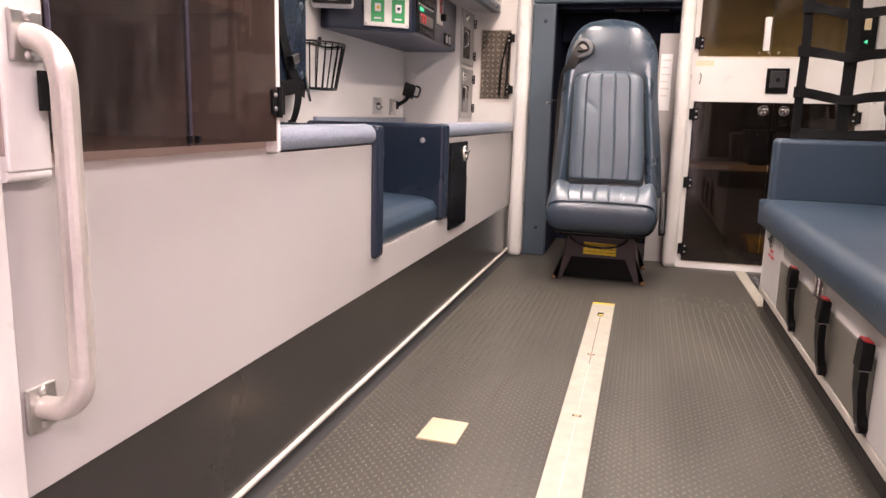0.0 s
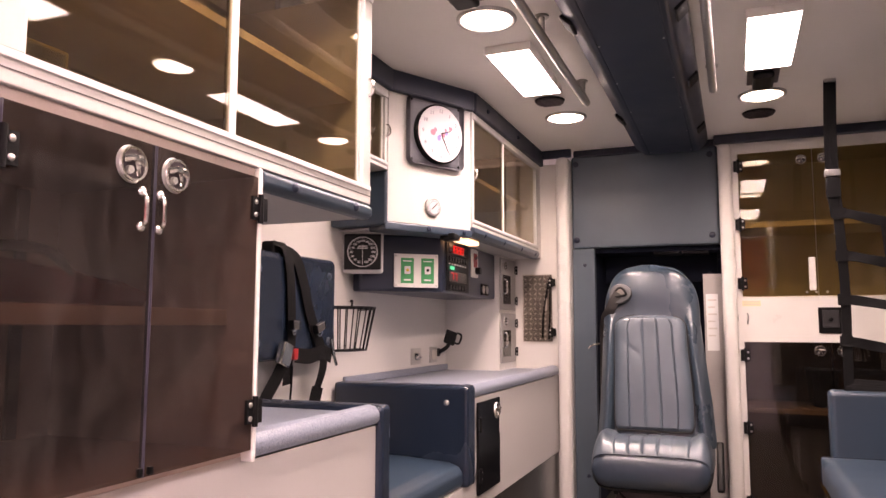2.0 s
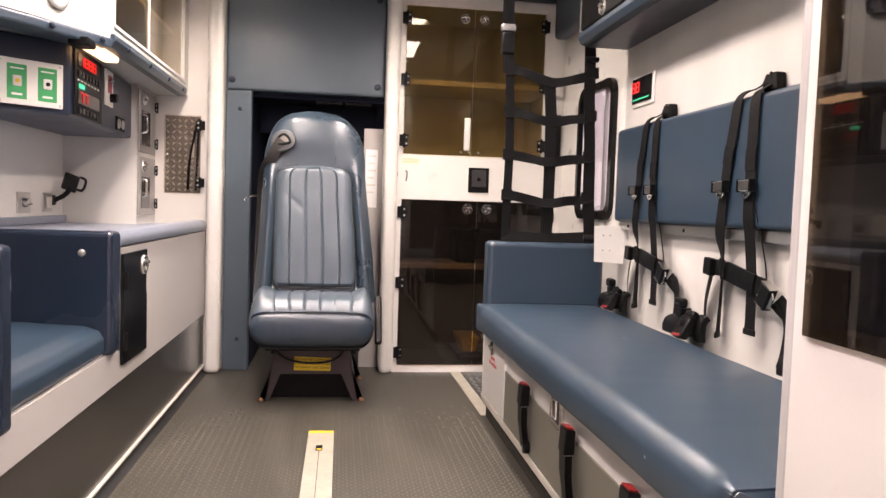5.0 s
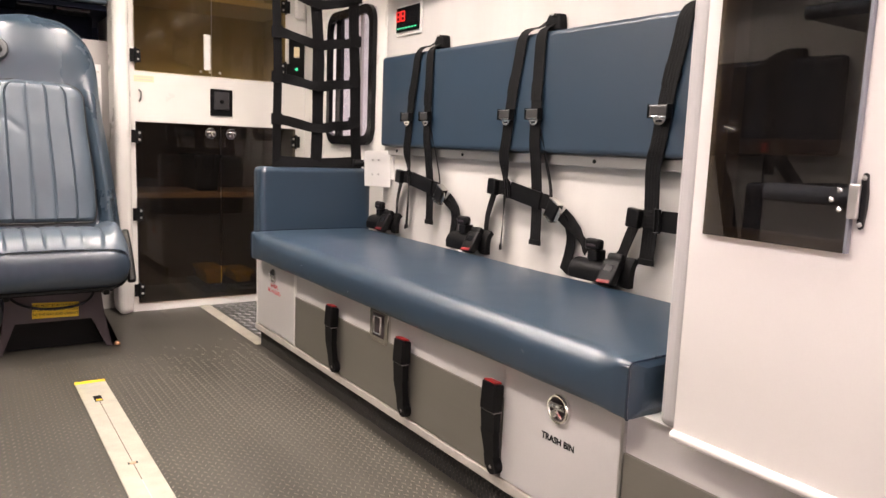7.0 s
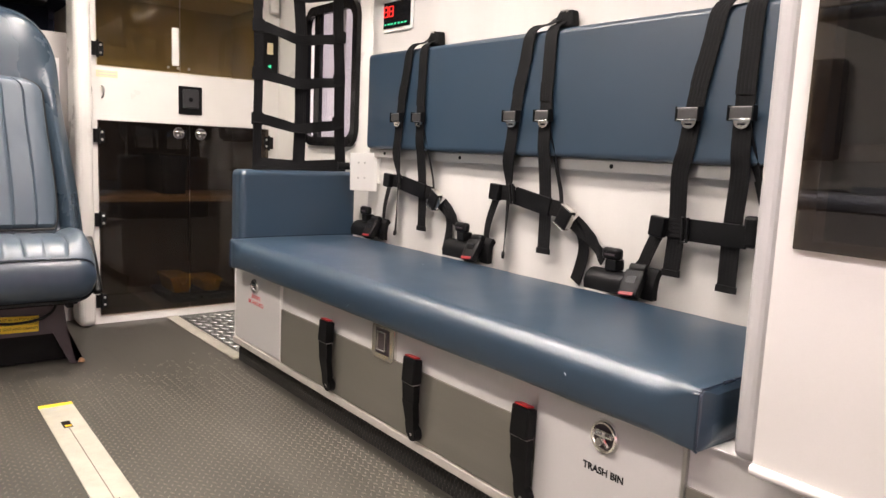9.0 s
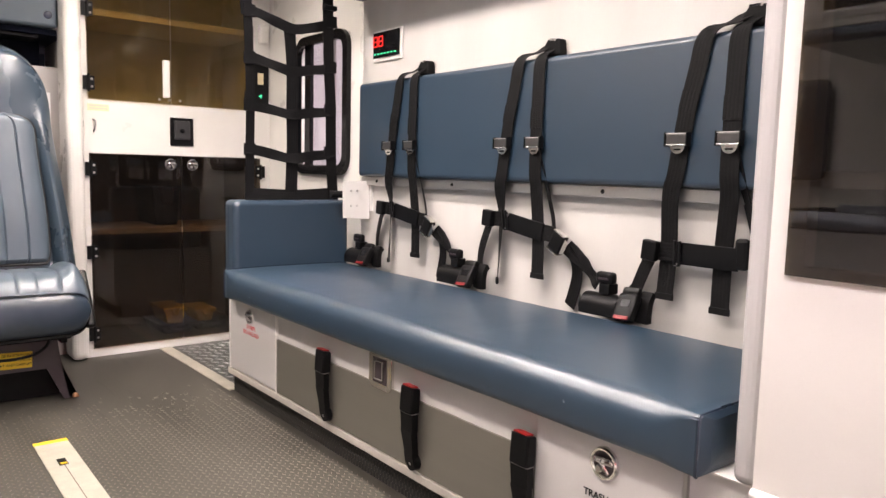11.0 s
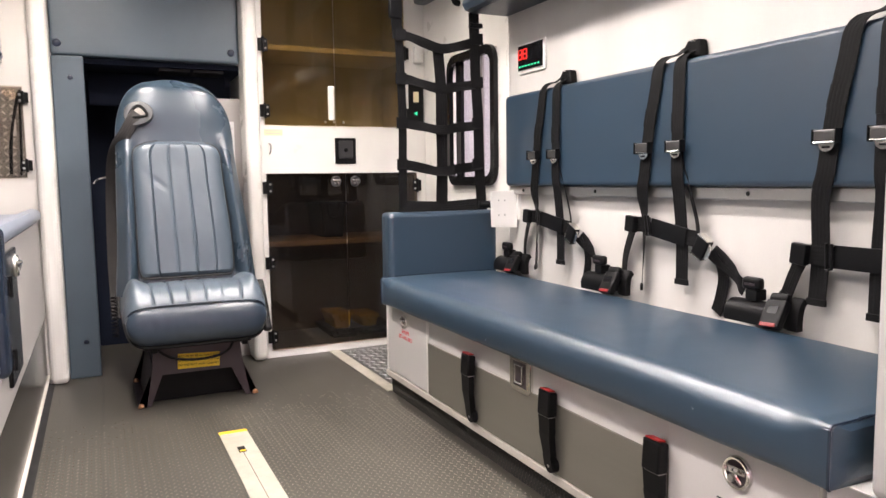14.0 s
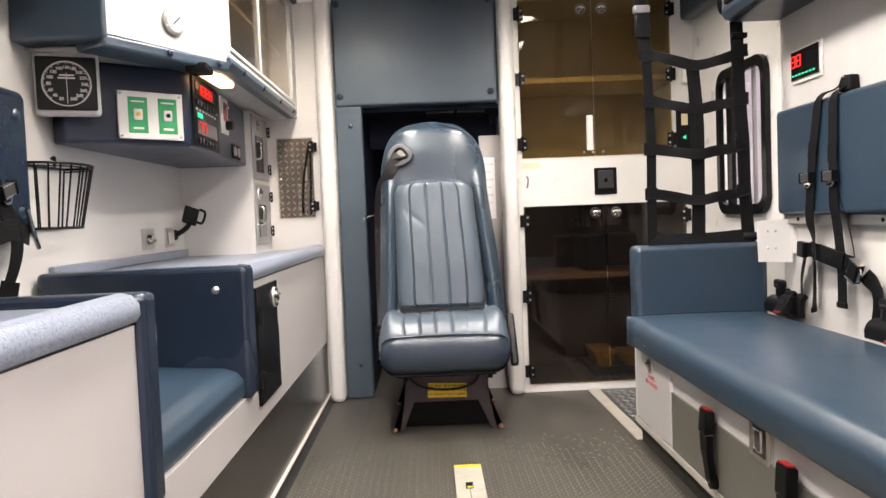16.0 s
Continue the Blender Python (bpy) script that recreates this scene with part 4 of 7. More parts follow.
PROF = [(3.80, 0.420), (3.66, 0.424), (3.55, 0.432), (3.47, 0.436), (3.415, 0.424), (3.384, 0.402), (3.368, 0.378), (3.354, 0.340), (3.350, 0.300), (3.355, 0.268), (3.374, 0.243), (3.410, 0.228), (3.80, 0.224)]
PRO = [(p.x, p.y) for p in smooth_path([(y, z, 0) for y, z in PROF], 6)]


def seat_skin(u, v):
    y, z = PRO[round(v)]
    half = 0.243 - 0.008 * sstep(3.42, 3.36, y)
    k = (1 - abs(u) ** 10) ** 0.5
    top = sstep(0.36, 0.40, z)
    bol = 0.036 * math.exp(-((abs(u) - 0.86) / 0.14) ** 2) * top * sstep(3.36, 3.46, y)
    groove = sum(math.exp(-((u - g) / 0.014) ** 2) for g in (-0.62, -0.37, -0.12, 0.13, 0.38, 0.63)) * top * 0.006
    puff = 0.006 * (1 - (u / 0.8) ** 2) if abs(u) < 0.8 else 0
    seam = 0.006 * math.exp(-((z - 0.372) / 0.005) ** 2)
    mid = 0.322
    dz = (z - mid) * k
    cy = 3.62
    yy = cy + (y - cy) * (0.93 + 0.07 * k) + seam + groove * 0.6 * (1 if z < 0.43 else 0)
    wr = 0.0022 * noise.noise(Vector((u * 3, y * 8, z * 8))) + 0.0010 * noise.noise(Vector((u * 8, y * 20, z * 22)))
    return Vector((-0.009 + u * half, yy + wr, mid + dz + (bol - groove + puff * top) * k))


ws = [math.sin(math.pi / 2 * t) for t in steps(-1, 1, 100)]
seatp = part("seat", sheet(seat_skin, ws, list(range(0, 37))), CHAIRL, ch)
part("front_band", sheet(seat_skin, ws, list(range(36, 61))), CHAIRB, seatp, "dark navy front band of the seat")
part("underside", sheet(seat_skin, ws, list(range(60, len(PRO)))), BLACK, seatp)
b = B()
tube(b, [seat_skin(u, 36) - Vector((0, 0.003, 0)) for u in steps(-0.97, 0.97, 40)], 0.0022, 6)
part("piping", b, NAVYS, seatp)
for g in (-0.62, -0.37, -0.12, 0.13, 0.38, 0.63):
    part("stitched_seam", tube(B(), [seat_skin(g, v) + Vector((0, 0.0004, -0.0004)) for v in range(14, 36)], 0.0014, 5), TRIMN, seatp)

b = B()
prism(b, [(-0.158, 0.207), (0.143, 0.207), (0.153, 0.118), (0.174, 0.004), (0.158, 0.004), (0.109, 0.114), (-0.131, 0.114), (-0.174, 0.004), (-0.187, 0.004), (-0.167, 0.118)], "y", 3.470, 3.476)
ped = part("pedestal", b, PEDM, ch, "plum-grey steel pedestal on splayed legs")
b = B()
box(b, -0.156, 0.141, 3.4765, 3.80, 0.135, 0.206)
part("top_box", b, PEDM, ped)
for s, xt, xb in ((-1, -0.163, -0.190), (1, 0.149, 0.176)):
    b = B()
    prism(b, [(xt, 0.150), (xt - s * 0.006, 0.150), (xb - s * 0.006, 0.006), (xb + s * 0.026, 0.006), (xb + s * 0.026, 0.001), (xb - s * 0.002, 0.001), (xb, 0.004)], "y", 3.4765, 3.87)
    leg = part("leg", b, PEDM, ped)
    for y in (3.468, 3.845):
        b = B()
        knob(b, (xb + s * 0.016, y, 0.006), (0, 0, 1), 0.011, 0.014)
        part("bolt", b, surface("rusty_bolt", (0.30, 0.16, 0.09), 0.5, 0.7), leg)
# Black block fills the hollow, standing in for the shade between the legs.
b = B()
prism(b, [(-0.150, 0.134), (0.132, 0.134), (0.158, 0.003), (-0.176, 0.003)], "y", 3.54, 3.80)
part("hollow_shade_block", b, BLACK, ped, "black block put in for the shade of the hollow")
b = B()
box(b, -0.19, 0.18, 3.44, 3.80, 0.2125, 0.2235, 0.003)
for x in (-0.165, 0.145):
    box(b, x, x + 0.02, 3.43, 3.80, 0.203, 0.2235, 0.002)
part("seat_slide", b, BLACK, ch)
b = B()
tube(b, smooth_path([(-0.145, 3.44, 0.218), (-0.125, 3.435, 0.196), (-0.080, 3.430, 0.176), (-0.01, 3.428, 0.168), (0.06, 3.430, 0.174), (0.10, 3.435, 0.194), (0.115, 3.44, 0.218)], 6), 0.005, 8)
part("release_wire", b, BLACK, ch)
b = B()
prism(b, [(-0.079, 0.130), (0.066, 0.127), (0.068, 0.179), (-0.077, 0.185)], "y", 3.4665, 3.4695)
lab = part("warning_label", b, YELLOW, ped, "yellow warning label with black words")
for k, w in enumerate(("SEAT MUST BE IN FORWARD", "OR DAMAGE CAN BE CAUSED", "TO THE SEAT AND CABINET")):
    letters("words", w, 0.0112, basis((-0.006, 3.4662, 0.172 - k * 0.0155), (1, 0, -0.03), (0.03, 0, 1)) @ pose(0, 0, 0, 90), BLACK, lab)
# belt guide and belt on the chair
gp = Vector((-0.155, back_plane(1.056) - 0.060, 1.056))
tilt = Vector((-0.12, -1, 0.18)).normalized()
side_u, up_v = Vector((0.96, -0.10, 0.10)).normalized(), Vector((0, 0.2, 1)).normalized()
shape = [(-0.046, 0.022), (-0.024, 0.040), (0.010, 0.043), (0.040, 0.026), (0.054, 0.002), (0.046, -0.030), (0.014, -0.046), (-0.018, -0.048), (-0.042, -0.028), (-0.050, -0.004)]
guide_line = [(p.x, p.y) for p in smooth_path([(a, c, 0) for a, c in shape + shape[:1]], 3)][:-1]


def guide_ring(scale, lift):
    return [gp + tilt * lift + side_u * a * scale + up_v * c * scale for a, c in guide_line]


b = B()
rings = [[b.verts.new(p) for p in guide_ring(q, h)] for q, h in ((1.0, -0.008), (1.0, 0.006), (0.94, 0.011), (0.70, 0.013))]
for r0, r1 in zip(rings, rings[1:]):
    for k in range(len(r0)):
        b.faces.new((r0[k], r0[(k + 1) % len(r0)], r1[(k + 1) % len(r0)], r1[k]))
b.faces.new(rings[-1])
b.faces.new(rings[0][::-1])
bg = part("belt_guide", b, surface("grey_guide_plastic", (0.072, 0.074, 0.080), 0.45), ch, "grey plastic belt guide")
eye = [gp + tilt * 0.015 + side_u * a + up_v * c for a, c in ((-0.030, -0.012), (-0.020, 0.008), (-0.002, 0.022), (0.014, 0.018), (0.028, 0.000), (0.030, -0.014), (0.010, -0.018), (-0.014, -0.018), (-0.030, -0.012))]
part("slot_ring", tube(B(), smooth_path(eye, 4), 0.0058, 8), BLACK, bg)
b = B()
b.faces.new([b.verts.new(p - tilt * 0.001) for p in smooth_path(eye, 2)[:-1]])
part("slot", b, surface("worn_slot_metal", (0.16, 0.145, 0.13), 0.4, 0.6), bg)
run = smooth_path([gp + tilt * 0.018 - up_v * 0.004, gp + tilt * 0.019 + Vector((-0.020, 0, -0.034)), (-0.203, back_plane(0.975) - 0.050, 0.978), (-0.228, back_plane(0.94) - 0.008, 0.940), (-0.246, 3.800, 0.880), (-0.256, 3.85, 0.76), (-0.262, 3.86, 0.55), (-0.262, 3.84, 0.40), (-0.258, 3.78, 0.28)], 6)
part("belt", ribbon(B(), run, [Vector((0.90, 0.10 + 0.25 * sstep(12, 26, i), -0.45 * (1 - sstep(14, 30, i)))) for i in range(len(run))], 0.046), GREYWEB, ch, "grey-black seat belt")
b = B()
tube(b, smooth_path([(-0.275, 3.80, 0.822), (-0.30, 3.76, 0.815), (-0.315, 3.74, 0.80)], 4), 0.004, 6)
part("belt_tongue", b, CHROME, ch)
b = B()
tube(b, [(-0.272 + 0.011 * math.cos(k * 0.9), 3.70 + 0.011 * math.sin(k * 0.9), 0.22 + k * 0.0019) for k in range(84)], 0.0028, 5)
part("coiled_cord", b, BLACK, ch, "black coiled cord")
b = B()
prism(b, [(3.50, 0.235), (3.53, 0.22), (3.60, 0.30), (3.66, 0.40), (3.64, 0.415), (3.56, 0.33)], "x", 0.243, 0.272, 0.008, 2)
part("recline_lever", b, BLACK, ch, "black side lever")

# ---------------------------------------------------------------- the bench and what belongs to it
DOORGR = surface("grey_latch_metal", (0.30, 0.29, 0.28), 0.4, 0.8)
bench = thing("storage_bench", (0.89, 2.3, 0.0), "pale grey laminate bench base with a steel lower panel", "bench")
b = B()
box(b, XR + 0.006, XW, 0.70, 3.262, 0.068, 0.350)
box(b, 0.672, XW, 0.70, 3.255, 0.0, 0.068)
part("carcass", b, BENCHP, bench)
b = B()
box(b, XR - 0.003, XR + 0.02, 0.70, 3.262, 0.068, 0.090, 0.003)
part("bottom_strip", b, EDGEW, bench, "white metal edge strip")
b = B()
box(b, XR, XR + 0.006, 1.772, 2.881, 0.092, 0.262, 0.001)
part("steel_panel", b, STEEL, bench, "brushed steel lower panel")
b = B()
box(b, XR, XR + 0.006, 0.72, 1.440, 0.092, 0.272, 0.001)
part("steel_panel", b, STEEL, bench, "brushed steel lower panel")
b = B()
box(b, XR - 0.001, XR + 0.006, 1.448, 1.766, 0.093, 0.349, 0.002)
tb = part("trash_bin_door", b, BENCHP, bench, "pale grey bin door with a round chrome latch")
paddle_latch((XR - 0.001, 1.600, 0.297), (-1, 0, 0), 0.030, tb)
letters("lettering", "TRASH BIN", 0.0182, Matrix(((0, 0, -1, XR - 0.0015), (-1, 0, 0, 1.600), (0, 1, 0, 0.232), (0, 0, 0, 1))), BLACK, tb, "black lettering", 0.02)
b = B()
box(b, XR - 0.002, XR + 0.006, 1.441, 1.447, 0.09, 0.349)
part("corner_edge", b, ALU, bench)
b = B()
box(b, XR - 0.001, XR + 0.006, 2.892, 3.240, 0.096, 0.346, 0.002)
sh = part("sharps_door", b, BENCHP, bench, "pale grey door with a small latch and red lettering")
paddle_latch((XR - 0.001, 3.075, 0.300), (-1, 0, 0), 0.026, sh)
redp = plain("red_print", (0.55, 0.04, 0.05), 0.5)
for k, w in enumerate(("SHARPS", "BIO-HAZARD")):
    letters("lettering", w, 0.020, Matrix(((0, 0, -1, XR - 0.0015), (-1, 0, 0, 3.070), (0, 1, 0, 0.262 - k * 0.020), (0, 0, 0, 1))), redp, sh, "red lettering")
for y in (2.886, 3.246):
    b = B()
    box(b, XR - 0.002, XR + 0.006, y - 0.004, y + 0.004, 0.09, 0.349, 0.001)
    part("edge_strip", b, FRAME, bench)
b = B()
prism(b, [(2.262, 0.250), (2.338, 0.250), (2.350, 0.262), (2.350, 0.334), (2.338, 0.346), (2.262, 0.346), (2.250, 0.334), (2.250, 0.262)], "x", XR - 0.004, XR + 0.006, 0.002)
sl = part("slam_latch", b, CHROME, bench, "chrome recessed slam latch")
b = B()
box(b, XR - 0.0050, XR - 0.004, 2.270, 2.330, 0.266, 0.330)
part("recess", b, PEDM, sl)
b = B()
tube(b, [(XR - 0.006, 2.284, 0.276), (XR - 0.006, 2.284, 0.322), (XR - 0.006, 2.318, 0.322), (XR - 0.006, 2.318, 0.276), (XR - 0.006, 2.284, 0.276)], 0.004, 8)
part("bail", b, CHROME, sl)

# toe kick with turned-up rubber
b = B()
box(b, 0.664, 0.6715, 0.66, 3.258, 0.0, 0.067)
solid("baseboard", b, BLACKR, "black rubber toe kick under the bench", "edge trim", "structure")

# cushion: cover with seams
cush = thing("bench_cushion", (0.85, 2.3, 0.350), "long navy vinyl bench cushion with a stitched end seam", "cushion")
def rounded_profile(rt, rb):
    """Section of the cushion from its back foot round the front to its back top."""
    out = [(1.085, 0.351), (0.95, 0.350), (0.80, 0.350), (0.68, 0.350)]
    for k in range(7):
        a = radians(90 * k / 6)
        out.append((0.598 + rb - rb * math.sin(a), 0.350 + rb - rb * math.cos(a)))
    out += [(0.5972, 0.384), (0.5972, 0.396)]
    for k in range(11):
        a = radians(90 * k / 10)
        out.append((0.598 + rt - rt * math.cos(a), 0.447 - rt + rt * math.sin(a)))
    return out + [(0.68, 0.4478), (0.76, 0.4485), (0.85, 0.4485), (0.95, 0.448), (1.05, 0.446), (1.08, 0.435), (1.088, 0.40)]


def cushion_skin(u, v):
    y = 1.404 + (3.184 - 1.404) * (0.5 + 0.5 * u)
    near = min(y - 1.404, 3.184 - y)
    q = sstep(0.0, 0.085, near)
    x, z = rounded_profile(0.0085 + 0.0345 * q, 0.006 + 0.012 * q)[v]
    pull = 0.0026 * (1 - sstep(0.004, 0.030, near)) + 0.0016 * math.exp(-(near / 0.012) ** 2) * noise.noise(Vector((v * 0.9, 3, 1)))
    dip = 0.0018 * noise.noise(Vector((y * 4, x * 6, 2))) + 0.0008 * noise.noise(Vector((y * 13, x * 17, 5)))
    return Vector((x + (pull if x < 0.62 else 0.0), y, z + dip * sstep(0.0, 0.03, near) - (pull * 0.6 if z > 0.43 else 0.0)))


CN_ = len(rounded_profile(0.02, 0.02))
ys = [math.sin(math.pi / 2 * math.sin(math.pi / 2 * t)) for t in steps(-1, 1, 130)]
cv = part("cover", sheet(cushion_skin, ys, list(range(CN_)), False), NAVY, cush)
for u in (-1, 1):
    edge = [cushion_skin(u, v) for v in range(CN_)]
    mid_p = sum(edge, Vector()) / CN_
    b = B()
    loops = [[b.verts.new(mid_p + (p - mid_p) * k + Vector((0, u * d, 0))) for p in edge] for k, d in ((1.0, 0.0), (0.97, 0.004), (0.75, 0.009), (0.4, 0.010))]
    for r0, r1 in zip(loops, loops[1:]):
        for k in range(CN_):
            b.faces.new((r0[k], r0[(k + 1) % CN_], r1[(k + 1) % CN_], r1[k]))
    b.faces.new(loops[-1])
    part("end_cap", b, NAVY, cush)
    part("end_piping", tube(B(), [p + Vector((0, u * 0.0008, 0)) for p in edge[5:]], 0.0026, 6), NAVYS, cv)
b = B()
box(b, 0.640, 1.10, 1.335, 3.262, 0.3495, 0.3515)
part("lid_board", b, FRAME, cush)

# lint and threads caught on the vinyl
rl2 = random.Random(5)
b = B()
for _ in range(6):
    y, e = rl2.uniform(1.45, 3.1), rl2.random()
    p = Vector((0.5962, y, rl2.uniform(0.365, 0.405))) if e < 0.4 else Vector((rl2.uniform(0.64, 0.95), y, 0.4485))
    d = Vector((0.0 if e < 0.4 else rl2.uniform(-1, 1), rl2.uniform(-1, 1), rl2.uniform(-1, 1) if e < 0.4 else 0.0)) * 0.004
    tube(b, smooth_path([p - d, p + Vector((0, 0.001, 0.0006)), p + d], 3), 0.00025, 4)
tagged(part("lint", b, PAPER), "pale lint flecks on the navy cushion", "lint", kind="stuff")

arm = thing("bench_end_pad", (0.87, 3.22, 0.35), "navy vinyl upright pad at the end of the bench", "pad")
b = B()
box(b, 0.637, 1.085, 3.187, 3.275, 0.352, 0.678, 0.018, 4)
part("cover", b, NAVY, arm)
b = B()
tube(b, [(0.6385, 3.236, 0.36), (0.6385, 3.236, 0.661), (0.654, 3.236, 0.6765), (1.07, 3.236, 0.6765)], 0.0022, 6)
part("seam", b, NAVY, arm)

bpad = thing("bench_back_pad", (1.12, 2.3, 0.74), "long navy vinyl back pad on the wall over the bench", "back pad")
b = B()
box(b, 1.102, XW - 0.002, 1.25, 3.157, 0.768, 1.104, 0.014, 4)
part("cover", b, NAVY, bpad)
b = B()
box(b, 1.118, XW - 0.002, 1.30, 3.14, 0.737, 0.767, 0.002)
rl = part("rail", b, ALU, bpad, "aluminium mounting rail")
for y in (2.62, 2.02, 1.5, 3.05):
    b = B()
    knob(b, (1.118, y, 0.752), (-1, 0, 0), 0.006, 0.004)
    part("screw", b, BLACK, rl)


ADJM = surface("dark_adjuster_metal", (0.075, 0.073, 0.072), 0.34, 0.55, 0.15, 30, 300, 0.04)


def adjuster(c, owner, up=Vector((0, 0, 1)), n=Vector((-1, 0, 0)), w=0.052):
    """A strap adjuster: a chrome-framed black roller box with a slotted half-round plate below it."""
    s = up.cross(n).normalized()
    m = Matrix(((s.x, n.x, up.x, c[0]), (s.y, n.y, up.y, c[1]), (s.z, n.z, up.z, c[2]), (0, 0, 0, 1)))
    a = part("adjuster", local(box(B(), -w / 2, w / 2, 0.0, 0.017, -0.010, 0.018, 0.005, 2), m), ADJM, owner, "dark metal strap adjuster with chrome trim")
    for u0, u1, v0, v1, q0, q1 in ((-w / 2 - 0.003, -w / 2, 0.0, 0.019, -0.012, 0.020), (w / 2, w / 2 + 0.003, 0.0, 0.019, -0.012, 0.020)):
        part("cheek", local(box(B(), u0, u1, v0, v1, q0, q1, 0.001), m), BLACK, a)
    for q in (-0.0085, 0.0165):
        part("trim_bar", local(tube(B(), [(-w / 2, 0.0165, q), (w / 2, 0.0165, q)], 0.0010, 6), m), CHROME if q < 0 else DOORGR, a)
    k = [(w * 0.36 * math.cos(t), -0.011 - 0.017 * math.sin(t)) for t in (math.pi * i / 10 for i in range(11))]
    part("pull_plate", local(prism(B(), k, "y", 0.006, 0.0085), m), CHROME, a, "half-round chrome plate")
    part("plate_slot", local(box(B(), -w * 0.17, w * 0.17, 0.0086, 0.0092, -0.0205, -0.0165, 0.0002), m), BLACK, a)


def harness(yc, flat, seed):
    """Two shoulder straps over the back pad with adjusters, and a lap belt with sleeve, slider and buckle below."""
    rnd = random.Random(seed)
    h = thing("bench_harness", (1.10, yc, 0.45), "black webbing seat harness hanging over the navy back pad", "seat belt", "bench harnesses")
    f = Vector((0, 1, 0))
    P = lambda *q: [Vector((min(x + 0.016, XW - 0.003), yc + d, z)) for d, x, z in q]
    j = lambda a: rnd.uniform(-a, a)
    b = B()
    prism(b, [(yc - 0.118, 1.106), (yc - 0.060, 1.106), (yc - 0.050, 1.128), (yc - 0.068, 1.152), (yc - 0.112, 1.150)], "x", 1.116, XW - 0.001, 0.006)
    part("anchor", b, WEB, h, "folded webbing anchor")
    part("anchor_pin", tube(B(), [(1.112, yc - 0.098, 1.147), (1.124, yc - 0.066, 1.150)], 0.004, 8), CHROME, h, "chrome anchor pin")
    if flat:
        ea, eb = ((0.090, 1.100, 0.62), (0.096, 1.100, 0.51)), ((-0.048, 1.098, 0.63), (-0.047, 1.098, 0.498))
    else:
        ea, eb = ((0.096 + j(.004), 1.106, 0.66), (0.106, 1.108, 0.47)), ((-0.065, 1.096, 0.63), (-0.066, 1.097, 0.503 + j(.01)))
    sa = P((-0.075, 1.120, 1.142), (-0.036, 1.104, 1.124), (0.014, 1.084, 1.099), (0.030, 1.080, 1.03), (0.053, 1.0795, 0.92), (0.070, 1.080, 0.80), (0.086, 1.088, 0.745), *ea)
    sb = P((-0.085, 1.120, 1.140), (-0.076, 1.104, 1.122), (-0.064, 1.083, 1.096), (-0.061, 1.080, 1.02), (-0.060, 1.0795, 0.90), (-0.060, 1.079, 0.80), (-0.060, 1.087, 0.75), *eb)
    for k, s in enumerate((sa, sb)):
        p = smooth_path(s, 6)
        w = len(p)
        twist = [Vector((0.9 * sstep(w - 14, w - 1, i) if k == 0 and not flat else 0.0, 1, -0.15)) for i in range(w)]
        part("shoulder_strap", ribbon(B(), p, twist, 0.044), WEB, h)
        e = s[-1]
        part("strap_end", ribbon(B(), [e + Vector((-0.001, 0, 0.012)), e + Vector((-0.001, 0, -0.003))], twist[-1], 0.048, 0.007), WEB, h)
        part("stitched_fold", ribbon(B(), [s[3].lerp(s[4], 0.45) - Vector((0.0025, 0, 0)), s[3].lerp(s[4], 0.88) - Vector((0.0025, 0, 0))], f, 0.045, 0.003), WEB, h)
    adjuster((1.093, yc + 0.063, 0.872), h)
    adjuster((1.093, yc - 0.062, 0.872), h)
    # ply that runs from the adjuster down to the lap belt
    part("lower_strap", ribbon(B(), smooth_path(P((-0.064, 1.083, 0.86), (-0.080, 1.090, 0.80), (-0.091, 1.098, 0.752), (-0.112, 1.102, 0.680), (-0.116, 1.104, 0.640)), 5), (0.5, 1, 0.2), 0.028), WEB, h)
    zs = (lambda d: 0.620) if flat else (lambda d: 0.655 + 0.16 * (d - 0.055) if d < 0.055 else 0.659)
    slope = Vector((0, 0.02, 1)) if flat else Vector((0, 0.18, 1))
    # left loop: buckle body and its leg down behind the reel
    part("end_buckle", local(box(B(), -0.020, 0.020, -0.010, 0.010, -0.024, 0.024, 0.004), basis((1.104, yc + 0.132, zs(0.13)), (0, -1, -0.1), (0, -0.1, 1))), BLACK, h, "black belt buckle")
    part("lap_strap", ribbon(B(), smooth_path(P((0.136, 1.100, zs(0.13) - 0.010), (0.162, 1.104, zs(0.13) - 0.060), (0.184, 1.110, zs(0.13) - 0.105), (0.196, 1.116, 0.50), (0.200, 1.118, 0.450)), 5), [Vector((0.35, 0.9, 0.5 - 0.5 * i / 20)) for i in range(21)], 0.044), WEB, h)
    part("lap_strap", ribbon(B(), smooth_path(P((0.122, 1.096, zs(0.12)), (0.09, 1.094, zs(0.09)), (0.055, 1.092, zs(0.055))), 4), slope, 0.044), WEB, h)
    sl = local(tube(B(), [(-0.006, 0, -0.028), (-0.006, 0, 0.028), (0.006, 0, 0.028), (0.006, 0, -0.028), (-0.006, 0, -0.028)], 0.0038, 8), basis((1.100, yc + 0.058, zs(0.058)), (0, -1, 0), slope))
    part("slider_frame", sl, BLACK, h, "black slider frame")
    end = -0.085
    part("tongue_sleeve", ribbon(B(), smooth_path(P((0.052, 1.094, zs(0.052)), (-0.02, 1.092, zs(-0.02)), (end, 1.093, zs(end))), 5), slope, 0.050, 0.009), BLACK, h, "black plastic sleeve")
    if flat:
        part("sleeve_end", local(box(B(), -0.016, 0.016, -0.008, 0.010, -0.034, 0.034, 0.008, 2), basis((1.112, yc - 0.092, 0.632), (0, -1, 0), (0, 0, 1))), BLACK, h)
        return h
